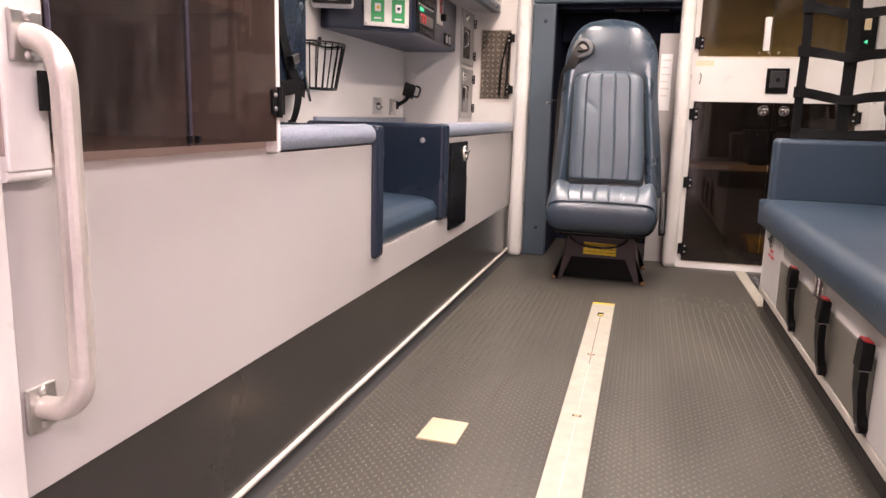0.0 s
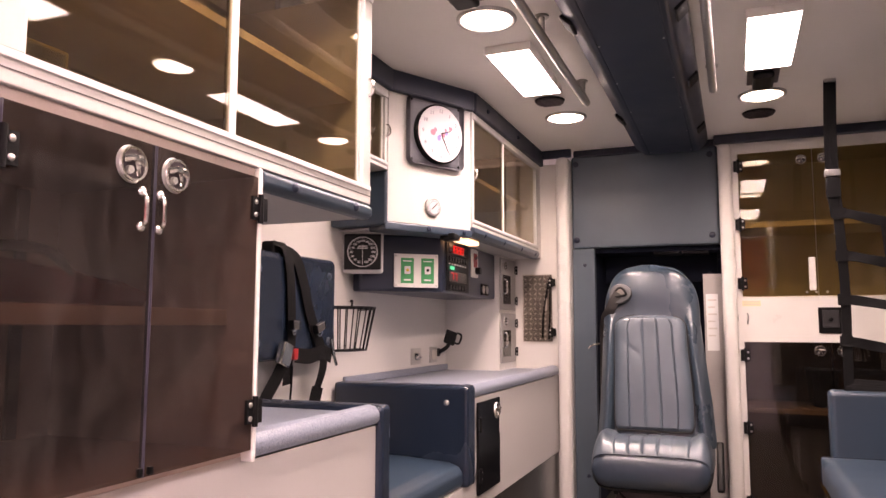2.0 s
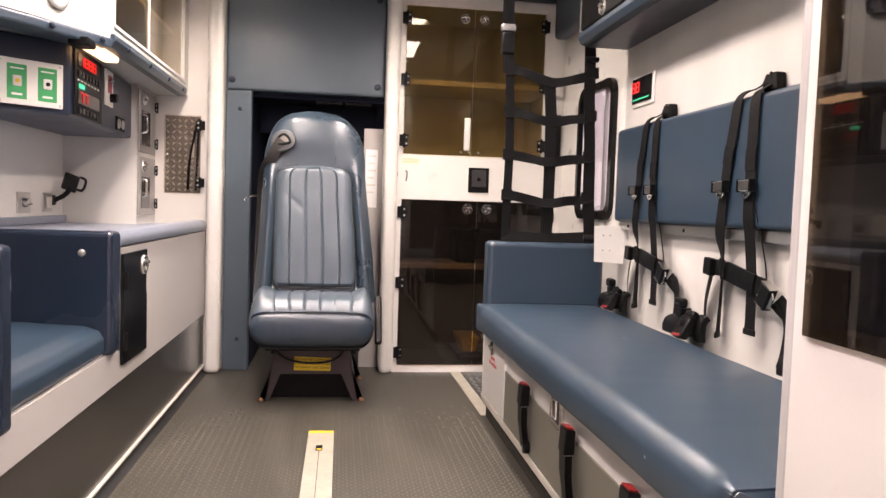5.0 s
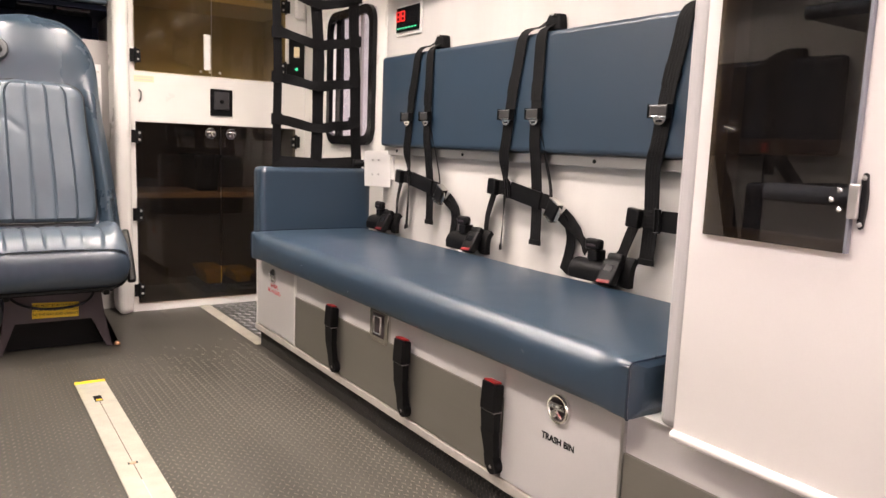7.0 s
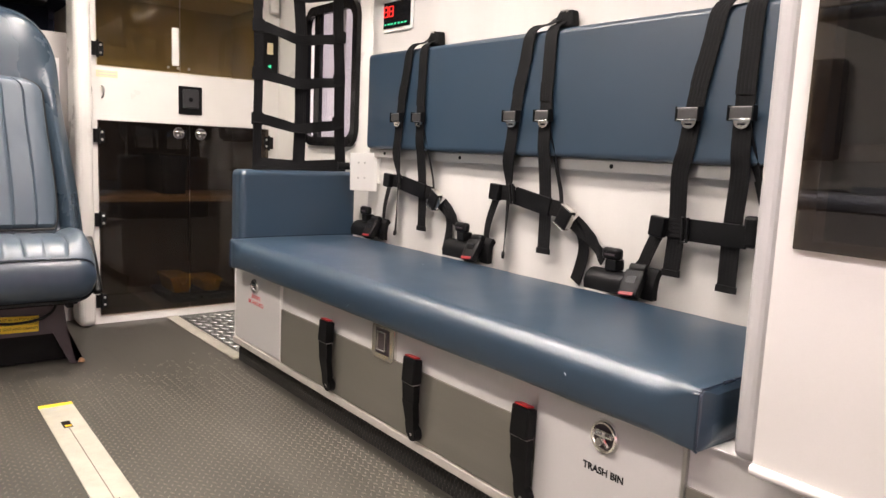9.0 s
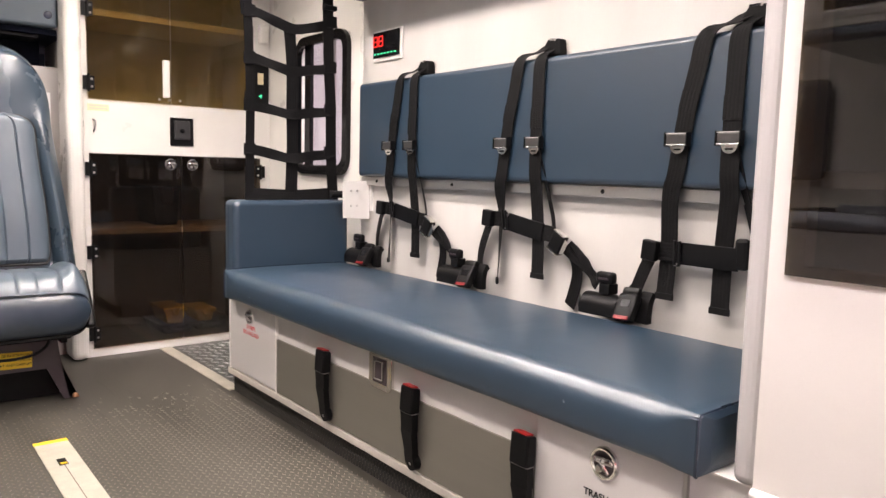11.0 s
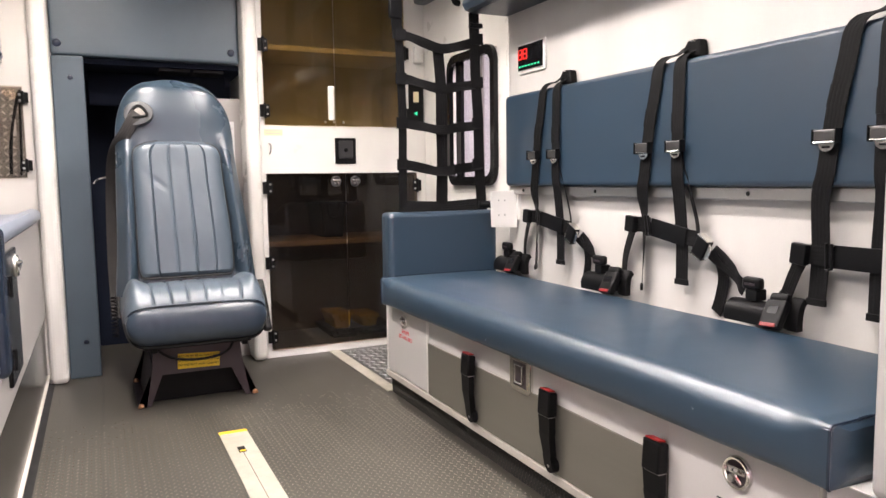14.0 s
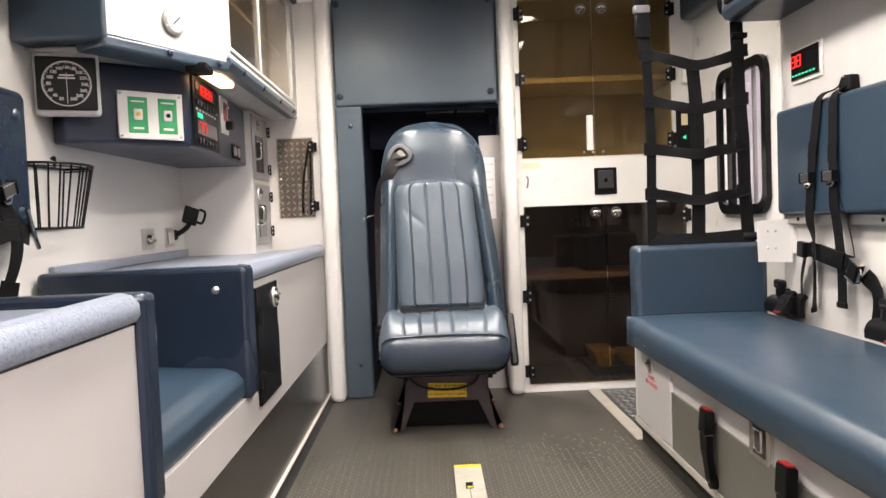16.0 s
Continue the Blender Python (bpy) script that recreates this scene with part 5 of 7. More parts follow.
    part("lap_strap", ribbon(B(), smooth_path(P((-0.080, 1.094, zs(-0.08)), (-0.115, 1.096, 0.630), (-0.150, 1.098, 0.614)), 4), slope, 0.044), WEB, h)
    m = basis((1.096, yc - 0.150, 0.612), (0, -0.88, -0.47), (0, -0.47, 0.88))
    bk = part("lap_buckle", local(box(B(), -0.022, 0.020, -0.006, 0.016, -0.026, 0.026, 0.004), m), BLACK, h, "black and chrome lap buckle")
    part("cheek", local(box(B(), -0.022, 0.020, -0.008, 0.016, -0.030, -0.0262, 0.001), m), CHROME, bk)
    part("cheek", local(box(B(), -0.022, 0.020, -0.008, 0.016, 0.0262, 0.030, 0.001), m), CHROME, bk)
    k = [(0.021 + 0.014 * math.sin(t), 0.022 * math.cos(t)) for t in (math.pi * i / 8 for i in range(9))]
    part("pull_plate", local(prism(B(), k, "y", -0.001, 0.002), m), CHROME, bk)
    part("lap_strap", ribbon(B(), smooth_path(P((-0.165, 1.102, 0.603), (-0.202, 1.106, 0.577), (-0.240, 1.100, 0.556), (-0.270, 1.090, 0.534), (-0.290, 1.086, 0.520)), 5), (0.1, 0.55, 1), 0.040), WEB, h)
    part("lap_tail", ribbon(B(), smooth_path(P((-0.168, 1.108, 0.595), (-0.190, 1.112, 0.560), (-0.194, 1.116, 0.525), (-0.180, 1.120, 0.475), (-0.166, 1.122, 0.440)), 5), [Vector((0.15, 1, 0.5 - 0.6 * i / 20)) for i in range(21)], 0.042), WEB, h)
    return h


REDD = plain("dark_red_plastic", (0.20, 0.010, 0.012), 0.4)


def retractor(y):
    """A belt reel on the bench against the wall: rounded cover, tongue, red-buttoned buckle and a folded strap beside it."""
    r = thing("belt_retractor", (1.10, y, 0.446), "black plastic belt reel with a red-buttoned buckle", "belt reel", "belt reels")
    b = B()
    arc = [(1.098 - 0.034 * math.cos(t), 0.468 + 0.032 * math.sin(t)) for t in (math.pi * i / 10 for i in range(11))]
    prism(b, [(1.064, 0.4475)] + arc + [(1.132, 0.4475)], "y", y - 0.052, y + 0.062, 0.004, 2)
    part("reel_cover", b, BLACK, r)
    b = B()
    box(b, 1.080, 1.116, y - 0.022, y + 0.012, 0.499, 0.527, 0.004)
    part("outlet", b, BLACK, r)
    b = B()
    box(b, 1.076, 1.100, y - 0.032, y + 0.022, 0.526, 0.556, 0.009, 3)
    tg = part("tongue", b, BLACK, r)
    b = B()
    box(b, 1.0745, 1.0758, y - 0.020, y + 0.010, 0.537, 0.542)
    part("tongue_slot", b, PEDM, tg)
    m = basis((1.060, y - 0.092, 0.484), (0.12, -1, 0.04), (0.50, 0.05, 0.86))
    bk = part("buckle", local(box(B(), -0.025, 0.025, -0.013, 0.013, -0.036, 0.032, 0.006, 2), m), BLACK, r)
    part("release_button", local(box(B(), -0.019, 0.019, -0.0150, -0.0115, -0.0365, -0.0270, 0.002), m), REDD, bk, "red release button")
    part("label_plate", local(box(B(), -0.012, 0.012, -0.0137, -0.0125, -0.004, 0.014), m), GLOSSB, bk)
    part("buckle_head", local(box(B(), -0.022, 0.022, -0.010, 0.010, 0.030, 0.050, 0.006, 2), m), BLACK, r)
    b = B()
    ribbon(b, smooth_path([(1.098, y - 0.108, 0.447), (1.096, y - 0.110, 0.475), (1.098, y - 0.112, 0.500), (1.108, y - 0.110, 0.512)], 4), (0.1, 1, 0.1), 0.044, 0.020)
    part("folded_strap", b, WEB, r)
    return r


for k, y in enumerate((2.868, 2.297, 1.727)):
    harness(y, k == 2, 11 + k)
for y in (2.560, 1.976):
    retractor(y)
retractor(3.122)


def stalk_buckle(y):
    """A stalk buckle on the bench front: sleeve, head and red button, bolted at its foot."""
    s = thing("stalk_buckle", (XR, y, 0.10), "black stalk buckle with a red button on the bench front", "belt buckle", "stalk buckles")
    b = B()
    prism(b, [(XR - 0.034, 0.238), (XR - 0.008, 0.238), (XR - 0.006, 0.296), (XR - 0.030, 0.300)], "y", y - 0.024, y + 0.024, 0.004, 2)
    hd = part("head", b, BLACK, s)
    b = B()
    prism(b, [(XR - 0.028, 0.3005), (XR - 0.010, 0.2975), (XR - 0.010, 0.3005), (XR - 0.028, 0.3035)], "y", y - 0.018, y + 0.018)
    part("red_button", b, RED, hd, "red button")
    sv = B()
    for z0, z1, w0, w1, x0, x1 in ((0.196, 0.242, 0.0215, 0.0235, 0.021, 0.021), (0.140, 0.1965, 0.0155, 0.0215, 0.014, 0.021), (0.112, 0.1405, 0.0170, 0.0155, 0.010, 0.014)):
        lo = [sv.verts.new((XR - x0 + dx, y - 0.003 + dy, z0)) for dx, dy in ((-0.009, -w0), (-0.009, w0), (0.008, w0), (0.008, -w0))]
        hi = [sv.verts.new((XR - x1 + dx, y + dy, z1)) for dx, dy in ((-0.009, -w1), (-0.009, w1), (0.008, w1), (0.008, -w1))]
        for q in range(4):
            sv.faces.new((lo[q], lo[(q + 1) % 4], hi[(q + 1) % 4], hi[q]))
        sv.faces.new(lo[::-1])
        sv.faces.new(hi)
    part("sleeve", sv, BLACK, s)
    b = B()
    box(b, XR - 0.0315, XR - 0.011, y - 0.0245, y + 0.0245, 0.2375, 0.2395, 0.0005)
    part("collar_line", b, DOORGR, s)
    b = B()
    disc(b, (XR - 0.001, y - 0.004, 0.116), (-1, 0, 0), 0.0195, 0.016, 18, 0.018)
    part("foot", b, BLACK, s)
    b = B()
    knob(b, (XR - 0.017, y - 0.004, 0.117), (-1, 0, 0), 0.007, 0.003)
    part("bolt", b, ALU, s)


for y in (2.557, 2.150, 1.782):
    stalk_buckle(y)

# wall box and digital readout on the right wall
wb = thing("wall_bracket", (1.09, 3.10, 0.615), "white metal bracket plate beside the back pad", "bracket")
b = B()
prism(b, [(1.016, 0.748), (1.130, 0.751), (1.132, 0.610), (1.020, 0.616)], "y", 3.118, 3.121, 0.001)
box(b, 1.131, XW, 3.112, 3.122, 0.640, 0.735, 0.001)
part("plate", b, FRAME, wb)
bolt_row("screw", [(1.052 + 0.026 * (k % 2), 3.118, 0.660 + 0.055 * (k // 2)) for k in range(4)], (0, -1, 0), 0.004, 0.003, ALU, wb)
b = B()
tube(b, [(0.99, 3.16, 0.70), (1.06, 3.14, 0.70)], 0.014, 10)
part("peg", b, BLACK, wb)

dp = thing("digital_readout", (1.14, 3.02, 1.17), "black digital readout with red digits in a white frame", "readout")
b = B()
box(b, 1.138, XW, 2.936, 3.116, 1.180, 1.288, 0.003)
part("frame", b, FRAME, dp)
b = B()
box(b, 1.1335, 1.1375, 2.948, 3.111, 1.192, 1.282, 0.0015)
fc = part("face", b, GLOSSB, dp)
SEG = {"8": "abcdefg", "1": "bc", "7": "abc", "4": "bcfg", "3": "abcdg", "5": "acdfg", "0": "abcdef", "2": "abdeg"}
def digits(text, o, ex, ez, n, h, owner, mat, wide=1.0):
    """Seven-segment figures from the lower left corner o."""
    ex, ez, n = Vector(ex), Vector(ez), Vector(n)
    w, t = h * 0.5 * wide, h * 0.065
    b = B()
    for k, c in enumerate(text):
        q = Vector(o) + ex * k * h * 0.72 * wide
        ends = {"a": ((0, h), (w, h)), "b": ((w, h), (w, h / 2)), "c": ((w, h / 2), (w, 0)), "d": ((0, 0), (w, 0)), "e": ((0, 0), (0, h / 2)), "f": ((0, h / 2), (0, h)), "g": ((0, h / 2), (w, h / 2))}
        for s in SEG.get(c, ""):
            (u0, v0), (u1, v1) = ends[s]
            tube(b, [q + ex * u0 + ez * v0 + n * 0.001, q + ex * u1 + ez * v1 + n * 0.001], t, 5)
    return part("digits", b, mat, owner, "glowing digits")
digits("88", (1.1335, 3.105, 1.232), (0, -1, 0), (0, 0, 1), (-1, 0, 0), 0.034, fc, LEDR, 1.35)
b = B()
for k in range(7):
    box(b, 1.1320, 1.1333, 3.102 - k * 0.021, 3.092 - k * 0.021, 1.203, 1.208)
part("indicator_row", b, LEDG, fc, "green indicator lights")

# ---------------------------------------------------------------- cargo net between bench end and ceiling
net = thing("cargo_net", (0.87, 3.21, 0.67), "black webbing safety net at the head of the bench", "net")
YN = 3.215
def web(name, pts, side, w=0.042, th=0.003):
    return part(name, ribbon(B(), smooth_path(pts, 5), side, w, th), WEB, net)
web("upright_strap", [(0.700, 3.25, 1.826), (0.690, 3.235, 1.62), (0.688, YN, 1.42), (0.697, YN, 1.30)], (1, 0.1, 0), 0.044)
web("upright_strap", [(0.698, YN, 1.335), (0.705, YN, 1.16), (0.708, YN, 1.0), (0.705, YN - 0.002, 0.85), (0.704, YN, 0.66)], (1, 0.1, 0), 0.033)
web("upright_strap", [(0.852, YN, 1.288), (0.861, YN - 0.008, 1.125), (0.865, YN, 0.975), (0.863, YN - 0.004, 0.835), (0.860, YN, 0.66)], [Vector((1, 0.10 * math.sin(i * 0.6), 0)) for i in range(21)], 0.045)
web("upright_strap", [(1.004, YN, 1.415), (1.007, YN, 1.30), (1.010, YN, 1.175), (1.017, YN - 0.004, 1.018), (1.023, YN, 0.835), (1.034, YN, 0.66)], (1, 0.1, 0), 0.045)
for zl, zm, zr in ((1.314, 1.274, 1.320), (1.160, 1.128, 1.160), (1.002, 0.978, 1.006), (0.852, 0.824, 0.853)):
    web("cross_strap", [(0.688, YN - 0.004, zl), (0.735, YN - 0.007, zl - 0.004), (0.79, YN - 0.010, 0.45 * zl + 0.55 * zm), (0.862, YN - 0.011, zm), (0.93, YN - 0.009, zm + 0.012), (0.985, YN - 0.006, 0.4 * zm + 0.6 * zr), (1.034, YN - 0.004, zr)], [Vector((0, 0.15 + 0.25 * math.sin(i * 0.45 + zl * 9), 1)) for i in range(31)], 0.036)
    for x, z in ((0.703, zl), (1.014, zr)):
        part("stitched_loop", ribbon(B(), [(x, YN - 0.006, z - 0.021), (x, YN - 0.006, z + 0.020)], (1, 0, 0), 0.042 if x < 0.8 else 0.048, 0.006), WEB, net)
web("cross_strap", [(0.69, YN, 0.700), (0.87, YN - 0.004, 0.692), (1.05, YN, 0.702)], (0, 0.2, 1), 0.045)
b = B()
box(b, 0.660, 0.714, YN - 0.014, YN + 0.012, 1.452, 1.478, 0.004)
part("strap_buckle", b, DOORGR, net, "chrome cam buckle")
b = B()
box(b, 0.664, 0.712, YN - 0.012, YN + 0.010, 1.372, 1.448, 0.004)
part("buckle_tongue", b, BLACK, net)
b = B()
box(b, 0.985, 1.038, YN - 0.012, YN + 0.010, 1.360, 1.378, 0.004)
part("slider", b, BLACK, net)
b = B()
box(b, 0.680, 0.720, 3.235, 3.262, ZC - 0.012, ZC, 0.003)
part("ceiling_bracket", b, ALU, net, "metal ceiling bracket")

# ---------------------------------------------------------------- right side: overhead unit, side door details
ro = thing("overhead_unit", (1.05, 2.4, 1.41), "white overhead cabinet over the bench with a navy padded lower edge", "cabinet")
b = B()
prism(b, [(0.985, 1.412), (0.962, 1.418), (0.950, 1.440), (0.958, 1.462), (0.985, 1.468)], "y", 1.36, 3.205, 0.003)
part("padded_edge", b, NAVY, ro, "navy padded lower edge")
b = B()
box(b, 0.985, XW, 1.36, 3.205, 1.412, 1.426)
part("bottom_panel", b, NAVYD, ro, "dark navy underside")
b = B()
box(b, 0.966, 0.99, 1.36, 2.74, 1.469, 1.53)
box(b, 0.966, 0.99, 2.66, 2.74, 1.53, 1.76)
box(b, 0.966, 0.99, 1.36, 2.66, 1.76, ZC)
box(b, 0.966, 0.99, 2.66, 2.74, 1.76, ZC)
part("front_frame", b, FRAME, ro)
b = B()
box(b, 0.974, 0.979, 1.36, 2.66, 1.53, 1.76)
part("pane", b, AMBER, ro, "amber-tinted sliding pane")
b = B()
box(b, 1.12, 1.14, 1.36, 3.205, 1.427, ZC)
box(b, 0.985, 1.12, 3.190, 3.205, 1.427, ZC)
part("lining", b, INNER, ro)
b = B()
box(b, 0.958, 0.985, 2.745, 3.203, 1.469, ZC, 0.002)
rk = part("black_panel", b, BLACK, ro, "black metal panel with three slots and a round latch")
for y in (2.99, 2.89, 2.79):
    b = B()
    box(b, 0.953, 0.9575, y - 0.006, y + 0.006, 1.53, 1.66, 0.002)
    part("slot", b, ALU, rk, "bright slot edge")
paddle_latch((0.9575, 2.97, 1.495), (-1, 0, 0), 0.026, rk)
b = B()
box(b, 0.955, 0.962, 3.199, 3.207, 1.44, ZC)
part("edge_bead", b, ALU, rk)

hb = thing("door_header_box", (1.1, 3.7, 1.6), "navy padded header box over the side door", "padded panel")
b = B()
box(b, 1.075, 1.148, 3.24, 3.962, 1.610, ZC - 0.002, 0.020, 3)
part("pad", b, NAVY, hb)
b = B()
tube(b, smooth_path([(1.115, 3.60, 1.615), (1.112, 3.60, 1.575), (1.120, 3.60, 1.550), (1.140, 3.60, 1.546)], 5), 0.013, 10)
part("hook", b, BLACK, hb, "black rubber door hook")

# side door window
def rounded(y0, y1, z0, z1, r, n=6):
    out = []
    for cy, cz, a0 in ((y1 - r, z1 - r, 0), (y0 + r, z1 - r, 90), (y0 + r, z0 + r, 180), (y1 - r, z0 + r, 270)):
        for k in range(n + 1):
            a = radians(a0 + 90 * k / n)
            out.append((cy + r * math.cos(a), cz + r * math.sin(a)))
    return out
def ring_prism(b, outer, inner, x0, x1):
    v = [[b.verts.new((x, y, z)) for y, z in loop] for x, loop in ((x0, outer), (x0, inner), (x1, outer), (x1, inner))]
    k = len(outer)
    for i in range(k):
        j = (i + 1) % k
        b.faces.new((v[0][i], v[0][j], v[1][j], v[1][i]))
        b.faces.new((v[2][i], v[3][i], v[3][j], v[2][j]))
        b.faces.new((v[0][i], v[2][i], v[2][j], v[0][j]))
        b.faces.new((v[1][i], v[1][j], v[3][j], v[3][i]))
    return b
b = ring_prism(B(), rounded(3.288, 3.718, 0.768, 1.334, 0.07), rounded(3.322, 3.690, 0.806, 1.298, 0.045), 1.130, 1.1495)
wf = part("window_frame", b, GLOSSB, sd, "black rounded window frame")
b = B()
box(b, 1.168, 1.173, 3.30, 3.69, 0.79, 1.32)
pn = part("pane", b, CLEAR, wf)
pn.visible_shadow = False
b = B()
box(b, 1.148, 1.166, 3.612, 3.664, 0.80, 1.31, 0.004)
part("slider_bar", b, GLOSSB, wf)
part("slider_edge", box(B(), 1.152, 1.166, 3.428, 3.440, 0.80, 1.31, 0.002), DOORGR, wf)
b = B()
box(b, 1.143, 1.1495, 3.196, 3.214, 0.0, 1.41, 0.002)
part("door_edge_strip", b, FRAME, sd)
b = B()
box(b, 1.130, 1.150, 3.735, 3.765, 0.55, 0.60, 0.003)
tube(b, smooth_path([(1.135, 3.75, 0.60), (1.09, 3.75, 0.62), (1.085, 3.70, 0.63), (1.085, 3.60, 0.63)], 5), 0.010, 10)
part("door_handle", b, GLOSSB, sd, "black door handle")

# step behind the bench end: threshold strip and tread plate
ts = thing("threshold_strip", (0.66, 3.63, 0.0), "pale worn metal threshold strip beside the step", "threshold")
b = B()
prism(b, [(0.634, 3.995), (0.684, 3.995), (0.692, 3.262), (0.646, 3.262)], "z", 0.0, 0.004, 0.001)
part("strip", b, STRIPM, ts)
tp = thing("tread_plate", (0.92, 3.63, 0.0), "bright tread-plate step beside the bench end", "step")
b = B()
box(b, 0.692, 1.148, 3.264, 3.998, 0.0, 0.002)
part("sheet", b, surface("dark_tread_sheet", (0.12, 0.12, 0.12), 0.38, 0.7, 0.2, 9, 220, 0.08), tp)
def lozenges(spots, length, width, h, mat, name, owner):
    """Raised bars at (x, y, angle), joined."""
    V, Fc = [], []
    for x, y, z, a in spots:
        c, s = math.cos(a), math.sin(a)
        k = len(V)
        for (u, v, w) in ((-length / 2, 0, 0), (0, -width / 2, 0), (length / 2, 0, 0), (0, width / 2, 0), (-length * 0.28, 0, h), (0, -width * 0.22, h), (length * 0.28, 0, h), (0, width * 0.22, h)):
            V.append((x + u * c - v * s, y + u * s + v * c, z + w))
        Fc += [(k, k + 1, k + 5, k + 4), (k + 1, k + 2, k + 6, k + 5), (k + 2, k + 3, k + 7, k + 6), (k + 3, k, k + 4, k + 7), (k + 4, k + 5, k + 6, k + 7)]
    me = bpy.data.meshes.new(name)
    me.from_pydata(V, [], Fc)
    me.materials.append(mat)
    ob = new(name, me)
    ob.parent = owner
    ob.location = -ORG.get(owner.name, Vector((0, 0, 0)))
    ob["kind"] = "stuff"
    return ob
lozenges([(0.712 + 0.033 * i, 3.285 + 0.033 * j, 0.002, radians(45 if (i + j) % 2 else -45)) for i in range(13) for j in range(21)], 0.037, 0.011, 0.0028, PLATE, "raised_lozenges", tp)

# upper front cabinet fittings
b = B()
box(b, 0.692, 0.792, YC - 0.007, YC - 0.0005, 0.874, 0.992, 0.003)
sw = part("latch_plate", b, BLACK, bc, "square black recessed latch")
b = B()
box(b, 0.708, 0.776, YC - 0.013, YC - 0.0075, 0.900, 0.980, 0.004)
part("latch_paddle", b, surface("worn_black_paddle", (0.028, 0.028, 0.030), 0.35), sw)
b = B()
knob(b, (0.742, YC - 0.013, 0.937), (0, -1, 0), 0.010, 0.004)
part("lock_button", b, BLACK, sw)
b = B()
box(b, 0.662, 0.692, YC - 0.020, YC - 0.0065, 1.070, 1.225, 0.006, 2)
part("pull_handle", b, FRAME, bc, "white pull handle")
for x in (0.650, 0.690, 0.735):
    part("door_stud", knob(B(), (x, YC - 0.0065, 1.063), (0, -1, 0), 0.006, 0.006), ALU, bc)
for x in (0.345, 0.392):
    b = B()
    tube(b, smooth_path([(x, YC - 0.001, 0.965), (x + 0.004, YC - 0.020, 0.955), (x + 0.002, YC - 0.022, 0.930), (x, YC - 0.004, 0.918)], 4), 0.0035, 6)
    part("hook", b, DOORGR, bc, "small metal hook")
b = B()
box(b, 0.372, 0.452, YC - 0.0012, YC - 0.0004, 1.000, 1.026)
st2 = part("sticker", b, plain("pale_yellow_paper", (0.72, 0.66, 0.42), 0.6), bc, "pale sticker")
b = B()
for k in range(2):
    box(b, 0.378, 0.446, YC - 0.0020, YC - 0.0014, 1.018 - k * 0.011, 1.022 - k * 0.011)
part("print_bars", b, INNER, st2)
b = B()
box(b, 1.062, 1.140, YC - 0.010, YC, 1.058, 1.262, 0.004)
sp2 = part("switch_panel", b, BLACK, bc, "black switch panel with a green light")
b = B()
box(b, 1.084, 1.112, YC - 0.013, YC - 0.0105, 1.165, 1.215, 0.002)
part("switch", b, plain("cream_plastic", (0.72, 0.62, 0.40), 0.4), sp2, "cream rocker switch")
b = B()
disc(b, (1.098, YC - 0.0105, 1.112), (0, -1, 0), 0.010, 0.003, 3)
part("indicator", b, LEDG, sp2, "green indicator light")
b = B()
box(b, 1.088, 1.132, YC - 0.030, YC, 1.345, 1.430, 0.008, 3)
part("sensor", b, FRAME, bc, "white wall sensor")

# things behind the tinted doors
def crate(x0, x1, y0, y1, z0, h, mat, name, lab, cat):
    t = thing(name, ((x0 + x1) / 2, (y0 + y1) / 2, z0), lab, cat)
    b = B()
    prism(b, [(x0 + 0.012, z0), (x1 - 0.012, z0), (x1, z0 + h), (x0, z0 + h)], "y", y0, y1, 0.008, 2)
    part("tub", b, mat, t)
    b = B()
    box(b, x0 - 0.006, x1 + 0.006, y0 - 0.006, y1 + 0.006, z0 + h - 0.014, z0 + h + 0.004, 0.004)
    part("rim", b, mat, t)
    b = B()
    tube(b, smooth_path([(x0 + 0.03, y0 - 0.008, z0 + h), (x0 + 0.04, y0 - 0.014, z0 + h * 0.6), (x1 - 0.04, y0 - 0.014, z0 + h * 0.6), (x1 - 0.03, y0 - 0.008, z0 + h)], 4), 0.007, 8)
    part("handle", b, mat, t)
crate(0.685, 0.830, 4.12, 4.38, 0.030, 0.040, BLACK, "black_case", "flat black case on the cabinet floor behind tinted glass", "case")
crate(0.840, 0.985, 4.14, 4.38, 0.030, 0.034, BLACK, "black_case", "flat black case on the cabinet floor behind tinted glass", "case")
crate(0.848, 0.940, 4.15, 4.32, 0.069, 0.055, DULLY, "yellow_case", "yellow plastic case lying on a black case", "case")
crate(0.700, 0.795, 4.13, 4.32, 0.075, 0.070, DULLY, "yellow_case", "yellow plastic case lying on a black case", "case")
crate(0.66, 0.78, 4.14, 4.40, 0.524, 0.17, BLACK, "storage_box", "black storage box on a shelf behind tinted glass", "box")

# ---------------------------------------------------------------- rear right cabinet door fittings
b = B()
box(b, 0.6105, 0.6195, 1.0935, 1.0975, 0.666, 1.41, 0.001)
part("door_edge", b, plain("grey_edge_strip", (0.24, 0.25, 0.28), 0.3, 0.5), rr)
b = B()
prism(b, [(1.0795, 0.698), (1.0835, 0.696), (1.0865, 0.703), (1.0865, 0.758), (1.0835, 0.765), (1.0795, 0.763), (1.078, 0.74), (1.078, 0.72)], "x", 0.613, 0.6195, 0.0012, 1)
hg = part("hinge", b, GLOSSB, rr, "dark spring hinge with a grey leaf")
b = B()
box(b, 0.606, 0.6128, 1.0835, 1.0965, 0.709, 0.751, 0.002)
part("leaf", b, ALU, hg)
for z in (0.7025, 0.7585):
    part("hinge_screw", knob(B(), (0.613, 1.0825, z), (-1, 0, 0), 0.0032, 0.002), ALU, hg)
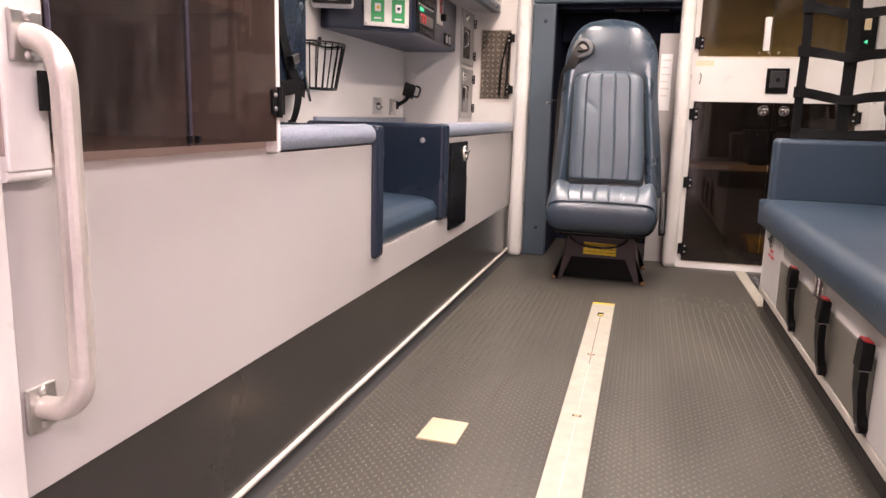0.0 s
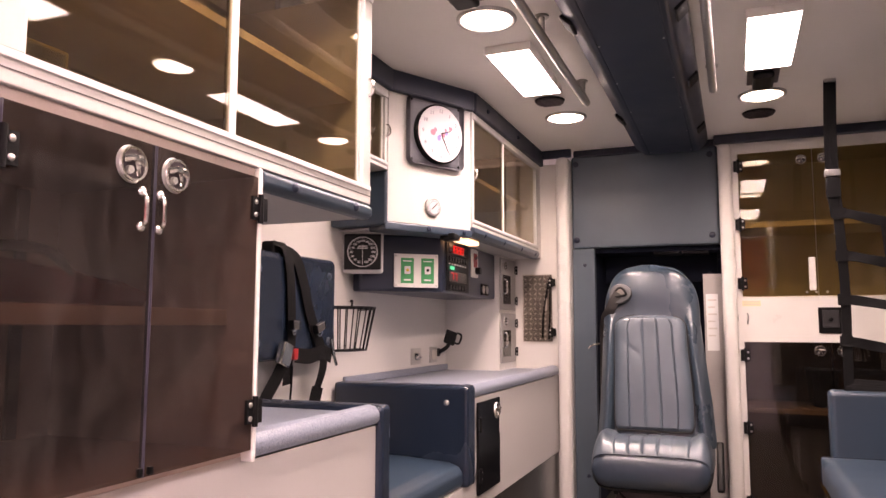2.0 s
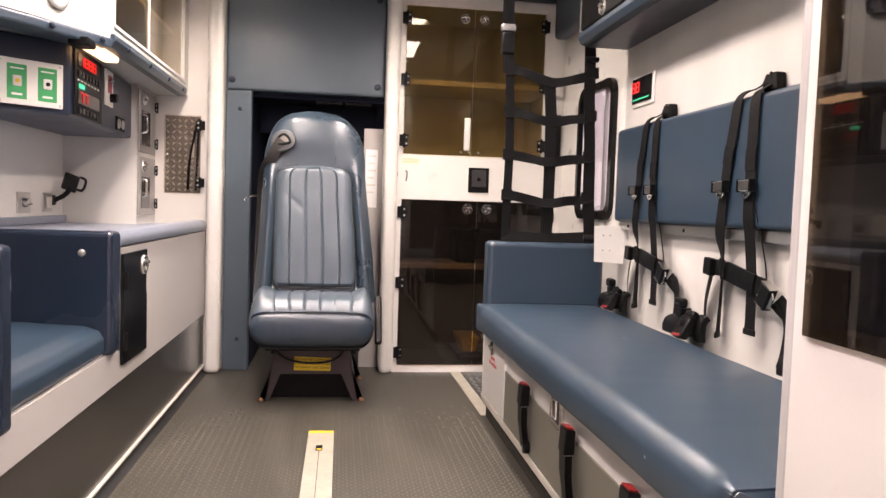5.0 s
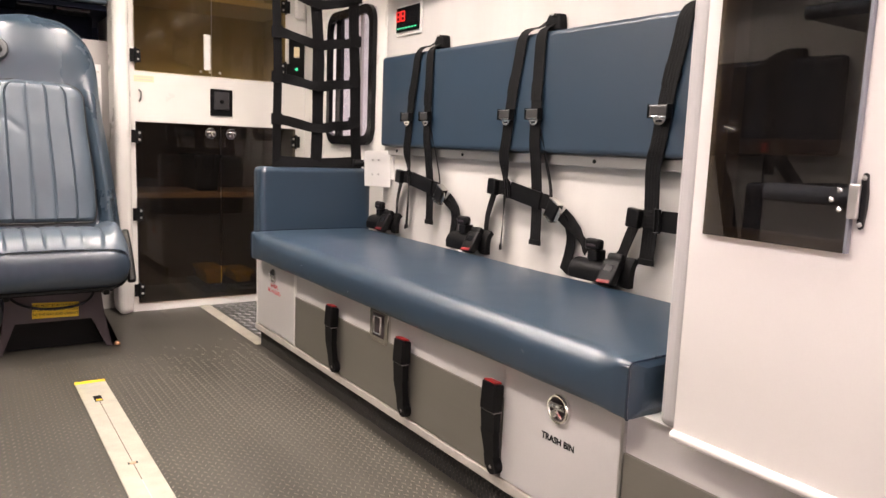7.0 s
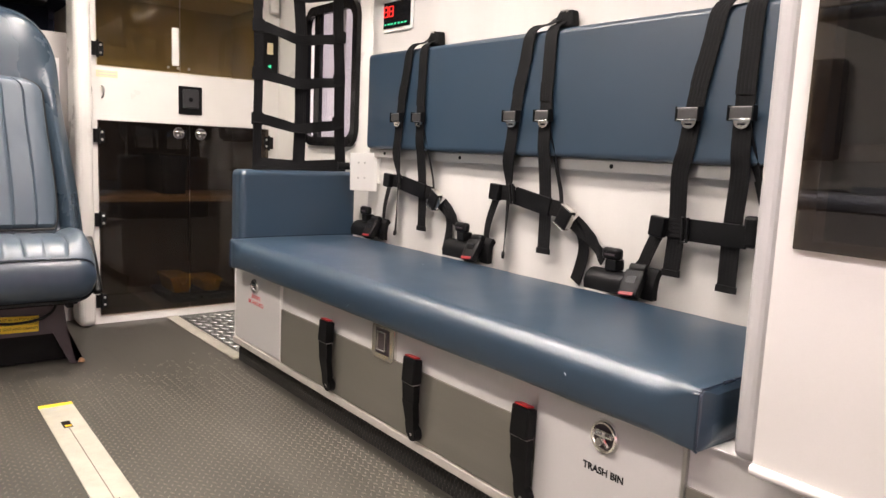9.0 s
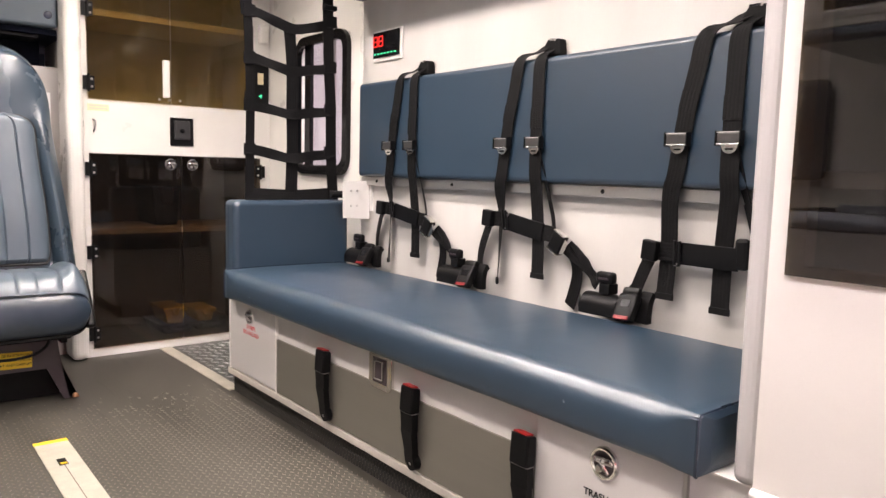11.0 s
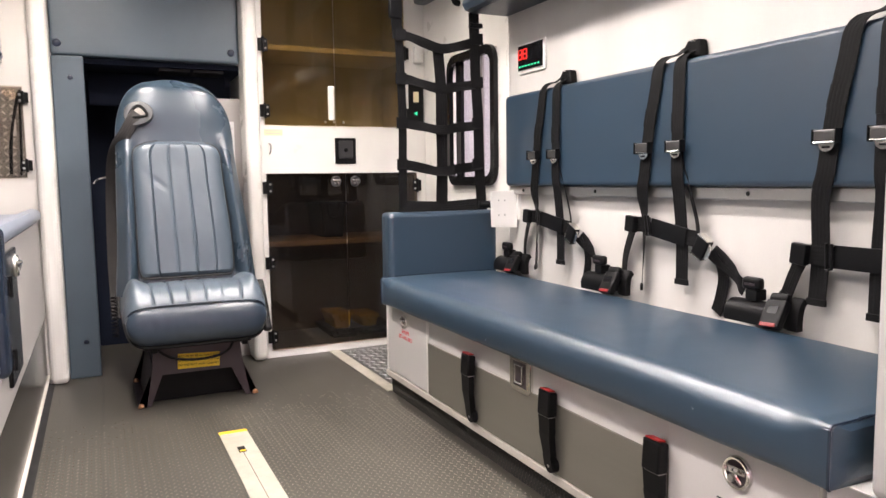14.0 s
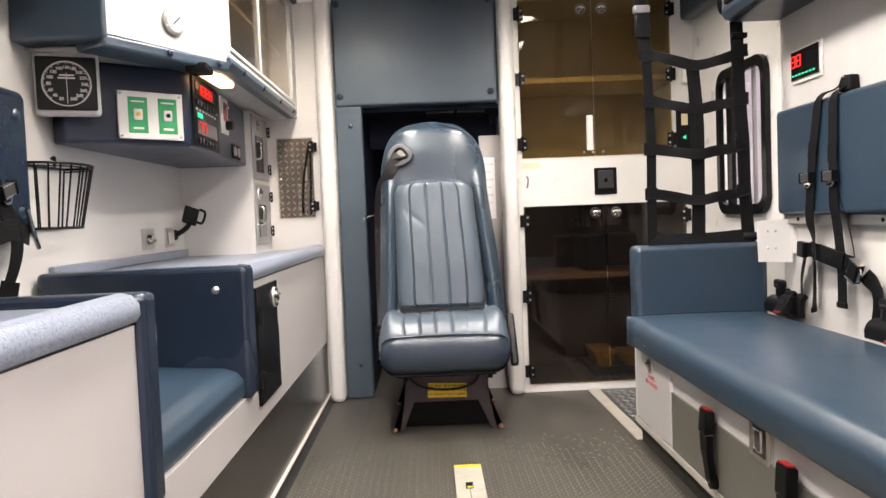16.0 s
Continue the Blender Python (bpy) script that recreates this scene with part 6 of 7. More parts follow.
bolt_row("screw", [(0.6118, 1.109, 0.742), (0.6118, 1.1185, 0.730), (0.6118, 1.108, 0.7185)], (-1, 0, 0), 0.0038, 0.003, CHROME, rr)
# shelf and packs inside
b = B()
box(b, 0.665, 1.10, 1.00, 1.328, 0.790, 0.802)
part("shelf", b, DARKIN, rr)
b = B()
box(b, 0.662, 0.6645, 1.00, 1.328, 0.782, 0.804)
part("shelf_edge", b, INNERD, rr)
b = B()
tube(b, [(0.618, 1.325, 0.352), (0.618, 0.70, 0.352)], 0.008, 10)
part("edge_bead", b, FRAME, rr, "white rounded edge bead")

# ---------------------------------------------------------------- floor: studs, patch, strip holes
rows = []
wear = random.Random(23)
px, py = 0.0235, 0.0125
for j in range(int((3.99 - 0.60) / py)):
    y = 0.60 + j * py
    for i in range(int(1.17 / px)):
        x = -0.505 + i * px + (px / 2 if j % 2 else 0)
        if -0.006 < x < 0.093 and y < 3.09 or x > 0.655 or (x > 0.628 and y > 3.25) or y > 3.02 + 0.14 * noise.noise(Vector((x * 2.2, 1.7, 0))) + 0.42 * wear.random():
            continue
        rows.append((x, y, 0.0, radians(62 if j % 2 else -62)))
lozenges(rows, 0.0145, 0.0040, 0.0014, STUD, "tread_studs", floor)
rows = []
for j in range(int((3.24 - 0.72) / 0.014)):
    for i in range(4):
        rows.append((0.0, 0.72 + j * 0.014 + (0.007 if i % 2 else 0), 0.008 + i * 0.015, 0))
V, Fc = [], []
for _, y, z, _a in rows:
    k = len(V)
    V += [(0.6635, y - 0.0022, z - 0.006), (0.6635, y + 0.0022, z - 0.006), (0.6635, y + 0.0022, z + 0.006), (0.6635, y - 0.0022, z + 0.006), (0.6618, y, z - 0.003), (0.6618, y, z + 0.003)]
    Fc += [(k, k + 1, k + 4), (k + 1, k + 2, k + 5, k + 4), (k + 2, k + 3, k + 5), (k + 3, k, k + 4, k + 5)]
me = bpy.data.meshes.new("kick_studs")
me.from_pydata(V, [], Fc)
me.materials.append(RUBBER)
tagged(new("kick_studs", me), "raised rubber ribs of the toe kick", "rubber ribs", kind="stuff")

pt = thing("floor_patch", (-0.248, 1.71, 0.0), "beige square tape patch on the rubber floor", "patch")
b = B()
prism(b, [(-0.296, 1.775), (-0.205, 1.770), (-0.207, 1.650), (-0.302, 1.655)], "z", 0.0, 0.0045, 0.001)
part("tape", b, surface("beige_tape", (0.48, 0.39, 0.27), 0.5, 0, 0.08), pt)
for k, (y, l) in enumerate(((2.90, 0.05), (2.40, 0.012), (1.90, 0.012), (1.40, 0.012))):
    b = B()
    box(b, 0.030, 0.052, y - l / 2, y + l / 2, 0.0041, 0.0046, 0.0002)
    part("slot", b, BLACK, st)
    if k == 0:
        b = B()
        box(b, 0.034, 0.050, y - 0.020, y - 0.008, 0.0047, 0.0060, 0.0004)
        part("yellow_pin", b, YELLOW, st)
    else:
        b = B()
        knob(b, (0.041, y, 0.0041), (0, 0, 1), 0.008, 0.003)
        part("screw", b, surface("tan_screw", (0.5, 0.36, 0.24), 0.4, 0.5), st)
b = B()
box(b, 0.0403, 0.0425, 2.30, 2.875, 0.0041, 0.0045)
part("groove", b, LOWIN, st, "dark worn groove")
b = B()
box(b, 0.0405, 0.0425, 0.60, 2.30, 0.0041, 0.0045)
part("groove", b, INNER, st)

# ---------------------------------------------------------------- control console under the clock
con = thing("control_console", (-0.85, 3.2, 1.03), "dark navy control console with switches and red digits", "console")
CA, CB = Vector((-0.905, 2.750, 0)), Vector((-0.727, 2.903, 0))
b = B()
CE = CA + (CA - CB) * 0.38      # rear end of the angled face
prism(b, [(XL, CE.y + 0.03), (CE.x - 0.012, CE.y), (CB.x, CB.y), (-0.765, 3.698), (XL, 3.698)], "z", 1.036, 1.256, 0.010, 3)
part("housing", b, NAVYD, con)
M1 = basis(CA, CB - CA, (0, 0, 1))
gp2 = part("alarm_plate", local(box(B(), 0.034, 0.212, -0.010, -0.0005, 1.052, 1.182, 0.002), M1), FRAME, con, "white plate with two green alarm labels")
for k, x in enumerate((0.064, 0.146)):
    lb = part("green_label", local(box(B(), x - 0.004, x + 0.048, -0.0112, -0.0102, 1.068, 1.166), M1), GREEN, gp2, "green printed label")
    part("button_plate", local(box(B(), x + 0.010, x + 0.034, -0.0130, -0.0114, 1.104, 1.134, 0.003), M1), DIALW, lb)
    part("button", local(disc(B(), (x + 0.022, -0.013, 1.119), (0, -1, 0), 0.006, 0.003, 12), M1), BLACK if k else YELLOW, lb)
    for q in ((0.004, 0.040, 1.152, 1.156), (0.008, 0.036, 1.078, 1.084)):
        part("print_bar", local(box(B(), x + q[0], x + q[1], -0.0118, -0.0113, q[2], q[3]), M1), DIALW, lb)
for x in (0.042, 0.204):
    for z in (1.060, 1.174):
        part("screw", local(knob(B(), (x, -0.010, z), (0, -1, 0), 0.004, 0.003), M1), ALU, gp2)
M2 = basis(CB, Vector((-0.765, 3.698, 0)) - CB, (0, 0, 1))
ip = part("instrument_plate", local(box(B(), 0.030, 0.330, -0.006, -0.0005, 1.044, 1.252, 0.003), M2), BLACK, con, "black instrument plate with digits and rocker switches")
for z in (1.195, 1.082):
    dw = part("readout", local(box(B(), 0.055, 0.290, -0.0085, -0.0062, z, z + 0.044, 0.001), M2), GLOSSB, ip)
    digits("1888" if z > 1.1 else "77", M2 @ Vector((0.075, -0.0086, z + 0.008)), M2.to_3x3() @ Vector((1, 0, 0)), (0, 0, 1), M2.to_3x3() @ Vector((0, -1, 0)), 0.028, dw, LEDR, 2.2)
for k in range(7):
    part("rocker_switch", local(box(B(), 0.052 + k * 0.036, 0.076 + k * 0.036, -0.012, -0.0062, 1.165, 1.186, 0.003), M2), GLOSSB, ip)
    part("switch_label", local(box(B(), 0.054 + k * 0.036, 0.074 + k * 0.036, -0.0068, -0.0062, 1.152, 1.158), M2), DIALW, ip)
part("lit_window", local(box(B(), 0.070, 0.125, -0.0075, -0.0062, 1.132, 1.146), M2), LEDG, ip, "small green lit window")
for k in range(6):
    part("rocker_switch", local(box(B(), 0.058 + k * 0.038, 0.080 + k * 0.038, -0.012, -0.0062, 1.052, 1.072, 0.003), M2), GLOSSB, ip)
rp = part("red_switch_plate", local(box(B(), 0.372, 0.472, -0.008, -0.0005, 1.120, 1.246, 0.003), M2), FRAME, con, "white switch plate with a red guarded switch")
part("red_field", local(box(B(), 0.400, 0.448, -0.0095, -0.0082, 1.165, 1.228, 0.002), M2), RED, rp)
part("guarded_switch", local(disc(B(), (0.430, -0.010, 1.150), (0, -1, 0), 0.016, 0.022, 14), M2), BLACK, rp)
part("toggle", local(tube(B(), [(0.415, -0.008, 1.205), (0.415, -0.022, 1.212)], 0.006, 8), M2), CHROME, rp)
so = part("socket_plate", local(box(B(), 0.530, 0.650, -0.007, -0.0005, 1.046, 1.100, 0.003), M2), GLOSSB, con, "black socket plate")
for x in (0.56, 0.62):
    part("socket", local(disc(B(), (x, -0.007, 1.073), (0, -1, 0), 0.018, 0.003, 16), M2), ALU, so)
b = B()
box(b, -0.700, -0.640, 2.800, 2.870, 1.230, 1.2565, 0.006)
ul = thing("undershelf_lamp", (-0.665, 3.0, 1.2565), "small warm lamp under the upper cabinet, lit", "lamp")
part("housing", b, BLACK, ul)
b = B()
box(b, -0.695, -0.645, 2.872, 3.110, 1.236, 1.256, 0.008, 3)
part("diffuser", b, WARMM, ul, "glowing warm diffuser")

# blood pressure dial
GN = Vector((0.36, -0.93, 0)).normalized()
GX = Vector((0, 0, 1)).cross(-GN)
bp_g = thing("pressure_dial", (-0.955, 2.67, 1.10), "square black blood pressure dial with white figures", "dial gauge")
MG = basis(Vector((-0.952, 2.655, 1.180)), GX if GX.x > 0 else -GX, (0, 0, 1))
part("case", local(box(B(), -0.076, 0.076, -0.002, 0.030, -0.081, 0.081, 0.012, 3), MG), RIMG, bp_g, "pale plastic case")
fcg = part("dial_face", local(box(B(), -0.069, 0.069, -0.0042, -0.0022, -0.067, 0.067, 0.004), MG), DIALB, bp_g)
part("dial_ring", local(ring(B(), (0, -0.0046, 0), (0, -1, 0), 0.056, 0.0014, 40, 4), MG), DIALW, fcg)
b = B()
for k in range(57):
    a = radians(225 - 270 * k / 56)
    r0 = 0.049 if k % 4 == 0 else 0.052
    tube(b, [(r0 * math.cos(a), -0.0048, r0 * math.sin(a)), (0.056 * math.cos(a), -0.0048, 0.056 * math.sin(a))], 0.0010, 4)
part("graduations", local(b, MG), DIALW, fcg)
for k, w in enumerate(("20", "40", "60", "80", "100", "120", "140", "160", "180", "200", "220", "240", "260", "280", "300")):
    a = radians(250 - 320 * k / 14)
    letters("figure", w, 0.0108, MG @ Matrix.Translation((0.041 * math.cos(a), -0.0045, 0.041 * math.sin(a))) @ pose(0, 0, 0, 90), DIALW, fcg, heavy=0.03)
part("emblem", local(box(box(B(), -0.020, 0.020, -0.0050, -0.0044, 0.012, 0.016), -0.016, 0.018, -0.0050, -0.0044, 0.019, 0.023), MG), DIALW, fcg)
part("needle", local(tube(B(), [(0, -0.0055, 0.026), (0, -0.0055, -0.050)], 0.0009, 5), MG), DIALW, fcg)
part("bracket", local(box(B(), -0.03, 0.03, 0.030, 0.075, -0.02, 0.02, 0.004), MG), BLACK, bp_g)

# clock on the angled panel
CX, CN = Vector((0.470, 0.883, 0)), Vector((0.883, -0.470, 0))
MC = basis(Vector((-0.700, 2.741, 1.628)), CX, (0, 0, 1))
ck = thing("wall_clock", (-0.700, 2.741, 1.50), "round white wall clock on a square grey plate", "clock")
part("mount_plate", local(box(B(), -0.132, 0.132, -0.010, -0.0005, -0.130, 0.130, 0.024, 4), MC), surface("grey_plastic_plate", (0.10, 0.10, 0.115), 0.4), ck, "square grey plastic plate")
part("bezel", local(disc(B(), (0.008, -0.010, -0.004), (0, -1, 0), 0.114, 0.020, 48, 0.111, 0.004), MC), GLOSSB, ck, "black clock case")
dial = part("dial", local(disc(B(), (0.008, -0.0302, -0.004), (0, -1, 0), 0.1075, 0.002, 48), MC), DIALC, ck)
for k in range(12):
    a = radians(60 - 30 * k)
    letters("numeral", str(k + 1), 0.021, MC @ Matrix.Translation((0.008 + 0.086 * math.cos(a), -0.0325, -0.004 + 0.086 * math.sin(a))) @ pose(0, 0, 0, 90), plain("faint_grey_print", (0.16, 0.15, 0.17), 0.5) if k == 0 else bpy.data.materials["faint_grey_print"], dial)
PINK = plain("faded_pink_print", (0.50, 0.15, 0.20), 0.5)
VIO = plain("faded_violet_print", (0.24, 0.19, 0.42), 0.5)
rp_ = random.Random(3)
for m_, n_, sx, sz in ((PINK, 5, 0.050, 0.018), (VIO, 4, 0.030, 0.020)):
    for k in range(n_):
        cx, cz, r_ = 0.008 + rp_.uniform(-sx, sx), (0.008 if m_ is PINK else -0.016) + rp_.uniform(-sz, sz), rp_.uniform(0.006, 0.013)
        d_ = 0.0324 + 0.0001 * k + (0.0006 if m_ is VIO else 0.0)
        pts = [(cx + r_ * rp_.uniform(0.6, 1.3) * math.cos(q * 0.785), cz + r_ * rp_.uniform(0.6, 1.3) * math.sin(q * 0.785)) for q in range(8)]
        part("print_patch", local(prism(B(), pts, "y", -d_ - 0.0001, -d_), MC), m_, dial)
for a, l, w in ((radians(-62), 0.075, 0.0012), (radians(20), 0.045, 0.0018)):
    part("hand", local(tube(B(), [(0.008, -0.035, -0.004), (0.008 + l * math.cos(a), -0.035, -0.004 + l * math.sin(a))], w, 6), MC), BLACK, ck)
for x in (-0.115, 0.115):
    for z in (-0.113, 0.113):
        part("screw", local(knob(B(), (x, -0.010, z), (0, -1, 0), 0.006, 0.003), MC), BLACK, ck)
og = thing("oxygen_gauge", (-0.71, 2.72, 1.31), "small round white pressure gauge on the clock panel", "gauge")
MO = basis(Vector((-0.704, 2.7335, 1.347)), CX, (0, 0, 1))
part("case", local(disc(B(), (0, 0, 0), (0, -1, 0), 0.036, 0.012, 32, 0.034, 0.003), MO), GAUGER, og)
od = part("dial", local(disc(B(), (0, -0.0121, 0), (0, -1, 0), 0.027, 0.001, 32), MO), DIALC, og)
b = B()
for k in range(13):
    a = radians(225 - 270 * k / 12)
    tube(b, [(0.020 * math.cos(a), -0.0134, 0.020 * math.sin(a)), (0.024 * math.cos(a), -0.0134, 0.024 * math.sin(a))], 0.0009, 4)
part("graduations", local(b, MO), BLACK, od)
part("needle", local(tube(B(), [(-0.010, -0.0138, -0.010), (0.014, -0.0138, 0.013)], 0.0020, 5), MO), BLACK, od)
for a in (90, 210, 330):
    part("screw", local(knob(B(), (0.0315 * math.cos(radians(a)), -0.009, 0.0315 * math.sin(radians(a))), (0, -1, 0), 0.003, 0.004), MO), ALU, og)

# latches of the sliding panes
for th, x, y, z in ((oc, -0.500, 1.825, 1.50), (rc, -0.800, 2.535, 1.60), (uc, -0.603, 2.918, 1.50)):
    b = B()
    tube(b, smooth_path([(x + 0.002, y, z + 0.022), (x + 0.014, y, z + 0.012), (x + 0.014, y, z - 0.012), (x + 0.002, y, z - 0.022)], 4), 0.004, 6)
    part("pull", b, CHROME, th, "small chrome pull")

# wire basket
wbk = thing("wire_basket", (-0.97, 2.63, 0.81), "black wire basket hung on the wall", "basket")
def rim(z, w, d, n=22):
    return [Vector((XL + 0.004 + d * max(0.0, math.sin(math.pi * k / n)) ** 0.6, 2.635 - w * math.cos(math.pi * k / n), z)) for k in range(n + 1)]
top, bot = rim(0.972, 0.128, 0.115), rim(0.815, 0.098, 0.085)
for loop, t_ in ((top + [top[0]], 0.0038), (bot + [bot[0]], 0.0038), (rim(0.965, 0.126, 0.113), 0.0020)):
    part("rim", tube(B(), loop, t_, 6), BLACK, wbk)
for k in range(0, 23, 2):
    b = B()
    tube(b, [top[k], bot[k]], 0.0024, 5)
    part("wire", b, BLACK, wbk)
for k in (2, 4, 6):
    b = B()
    y0, y1 = 2.635 - 0.128 + 0.256 * k / 9, 2.635 - 0.098 + 0.196 * k / 9
    tube(b, [(XL + 0.005, y0, 0.972), (XL + 0.005, y1, 0.815), (XL + 0.005 + 0.085 * math.sin(math.pi * k / 9) ** 0.6, y1, 0.813)], 0.0022, 5)
    part("wire", b, BLACK, wbk)
for y in (2.55, 2.70):
    b = B()
    tube(b, smooth_path([(XL + 0.003, y, 0.995), (XL + 0.012, y, 1.0), (XL + 0.010, y, 0.975)], 4), 0.004, 6)
    part("hook", b, BLACK, wbk)

# wall outlets and cradle
for y0, y1, nm in ((3.270, 3.378, "round"), (3.488, 3.578, "switch")):
    o = thing("wall_outlet" if nm == "round" else "wall_switch", (XL, (y0 + y1) / 2, 0.74), "steel wall plate with a round gas outlet" if nm == "round" else "steel wall plate with a cream rocker switch", "outlet" if nm == "round" else "switch")
    b = B()
    box(b, XL, XL + 0.005, y0, y1, 0.729, 0.803, 0.002)
    part("plate", b, ALU, o)
    b = B()
    if nm == "round":
        disc(b, (XL + 0.005, (y0 + y1) / 2, 0.766), (1, 0, 0), 0.020, 0.016, 18, 0.016)
        tube(b, [(XL + 0.018, (y0 + y1) / 2 - 0.022, 0.761), (XL + 0.018, (y0 + y1) / 2 + 0.022, 0.761)], 0.006, 8)
    else:
        box(b, XL + 0.005, XL + 0.012, y0 + 0.020, y1 - 0.016, 0.743, 0.789, 0.004)
    part("fitting", b, CHROME if nm == "round" else BARM, o)
crd = thing("phone_cradle", (-1.0, 3.62, 0.77), "black phone cradle on a short arm", "phone holder")
b = B()
tube(b, smooth_path([(XL + 0.004, 3.595, 0.775), (-1.0, 3.605, 0.79), (-0.985, 3.615, 0.805), (-0.975, 3.62, 0.825)], 5), 0.010, 10)
disc(b, (XL, 3.595, 0.775), (1, 0, 0), 0.020, 0.008, 16)
part("arm", b, BLACK, crd)
MP = basis((-0.970, 3.625, 0.845), (0.75, 0.55, -0.35), (0.2, 0.2, 0.95))
part("plate", local(box(B(), -0.034, 0.024, -0.007, 0.007, -0.034, 0.034, 0.006, 2), MP), BLACK, crd)
part("grip", local(tube(B(), smooth_path([(0.020, -0.010, -0.018), (0.040, -0.012, -0.016), (0.046, -0.012, 0.006), (0.042, -0.012, 0.030), (0.020, -0.010, 0.032)], 4), 0.005, 8), MP), BLACK, crd)

# two small metal doors beside the console
MIRRORG = plain("dark_mirror_glass", (0.012, 0.012, 0.012), 0.04)
DOORG = surface("grey_door_metal", (0.34, 0.33, 0.32), 0.38, 0.5, 0.10, 10, 200, 0.05)
for z0, z1 in ((0.985, 1.246), (0.722, 0.968)):
    c = thing("small_locker", (-0.75, 3.83, z0), "small grey metal wall locker with a dark window, shut", "locker", "small lockers")
    b = B()
    box(b, -0.745, -0.735, 3.704, 3.962, z0, z1, 0.004)
    d = part("door", b, DOORG, c)
    b = B()
    box(b, -0.7348, -0.7325, 3.736, 3.862, z0 + 0.030, z1 - 0.085, 0.002)
    part("dark_window", b, MIRRORG, d)
    paddle_latch((-0.735, 3.765, z1 - 0.040), (1, 0, 0), 0.024, d)
    b = B()
    tube(b, smooth_path([(-0.735, 3.722, z0 + 0.150), (-0.712, 3.722, z0 + 0.145), (-0.710, 3.722, z0 + 0.115), (-0.712, 3.722, z0 + 0.085), (-0.735, 3.722, z0 + 0.080)], 4), 0.005, 8)
    part("handle", b, CHROME, d, "chrome bow handle")
    for z in (z0 + 0.05, z1 - 0.05):
        butt_hinge((-0.735, 3.960, z), (1, 0, 0), (0, -1, 0), c, 0.014, 0.045)

# tinted door on the front wall with tread plate behind it
fl = thing("wall_locker", (-0.62, 4.0, 0.82), "small tinted wall locker over a tread-plate lining", "locker")
b = B()
box(b, -0.700, -0.548, YB - 0.003, YB - 0.0005, 0.826, 1.170)
PLATEL = surface("worn_tread_lozenge", (0.52, 0.50, 0.47), 0.4, 0.3, 0.25, 12, 200, 0.08)
part("tread_lining", b, surface("dark_tread_lining", (0.20, 0.19, 0.18), 0.42, 0.3, 0.25, 12, 200, 0.08), fl)
V, Fc = [], []
for i in range(6):
    for j in range(13):
        x, z, a = -0.690 + i * 0.026, 0.838 + j * 0.026, radians(45 if (i + j) % 2 else -45)
        k = len(V)
        c_, s_ = math.cos(a), math.sin(a)
        for u, v, w in ((-0.012, 0, 0), (0, -0.004, 0), (0.012, 0, 0), (0, 0.004, 0), (0, 0, 0.0016)):
            V.append((x + u * c_ - v * s_, YB - 0.003 - w, z + u * s_ + v * c_))
        Fc += [(k, k + 1, k + 4), (k + 1, k + 2, k + 4), (k + 2, k + 3, k + 4), (k + 3, k, k + 4)]
me = bpy.data.meshes.new("lozenges")
me.from_pydata(V, [], Fc)
me.materials.append(PLATEL)
lz = new("lozenges", me)
lz.parent, lz.location = fl, -ORG[fl.name]
b = B()
box(b, -0.703, -0.545, YB - 0.016, YB - 0.011, 0.822, 1.174, 0.001)
fd = part("door", b, tinted("pale_smoke_acrylic", (0.87, 0.84, 0.81)), fl, "smoke-tinted acrylic door")
b = B()
tube(b, smooth_path([(-0.600, YB - 0.006, 0.84), (-0.595, YB - 0.007, 0.95), (-0.580, YB - 0.007, 1.05), (-0.560, YB - 0.006, 1.15)], 5), 0.006, 6)
part("hose", b, BLACK, fl, "black hose")
part("hose", tube(B(), smooth_path([(-0.566, YB - 0.006, 0.835), (-0.561, YB - 0.007, 0.95), (-0.558, YB - 0.007, 1.05), (-0.556, YB - 0.006, 1.16)], 5), 0.005, 6), BLACK, fl, "black hose")
part("grip", box(B(), -0.588, -0.574, YB - 0.0105, YB - 0.0045, 0.985, 1.050, 0.002), RIMG, fl, "grey plastic grip")
for z in (1.130, 0.872):
    butt_hinge((-0.545, YB - 0.016, z), (0, -1, 0), (-1, 0, 0), fd, 0.016, 0.05)
b = B()
knob(b, (-0.688, YB - 0.016, 0.995), (0, -1, 0), 0.008, 0.010)
part("pull_knob", b, CHROME, fd)

# black lock door in the long front
ld = thing("lock_door", (-0.515, 2.82, 0.315), "gloss black key-locked door in the pale front", "locker door")
b = B()
prism(b, [(2.700, 0.318), (2.952, 0.318), (2.952, 0.500), (2.938, 0.505), (2.938, 0.560), (2.952, 0.565), (2.952, 0.636), (2.700, 0.636)], "x", XF, XF + 0.010, 0.003)
part("leaf", b, GLOSSB, ld)
paddle_latch((XF + 0.010, 2.908, 0.590), (1, 0, 0), 0.030, ld)
for z in (0.560, 0.385):
    butt_hinge((XF + 0.010, 2.704, z), (1, 0, 0), (0, 1, 0), ld, 0.016, 0.05)

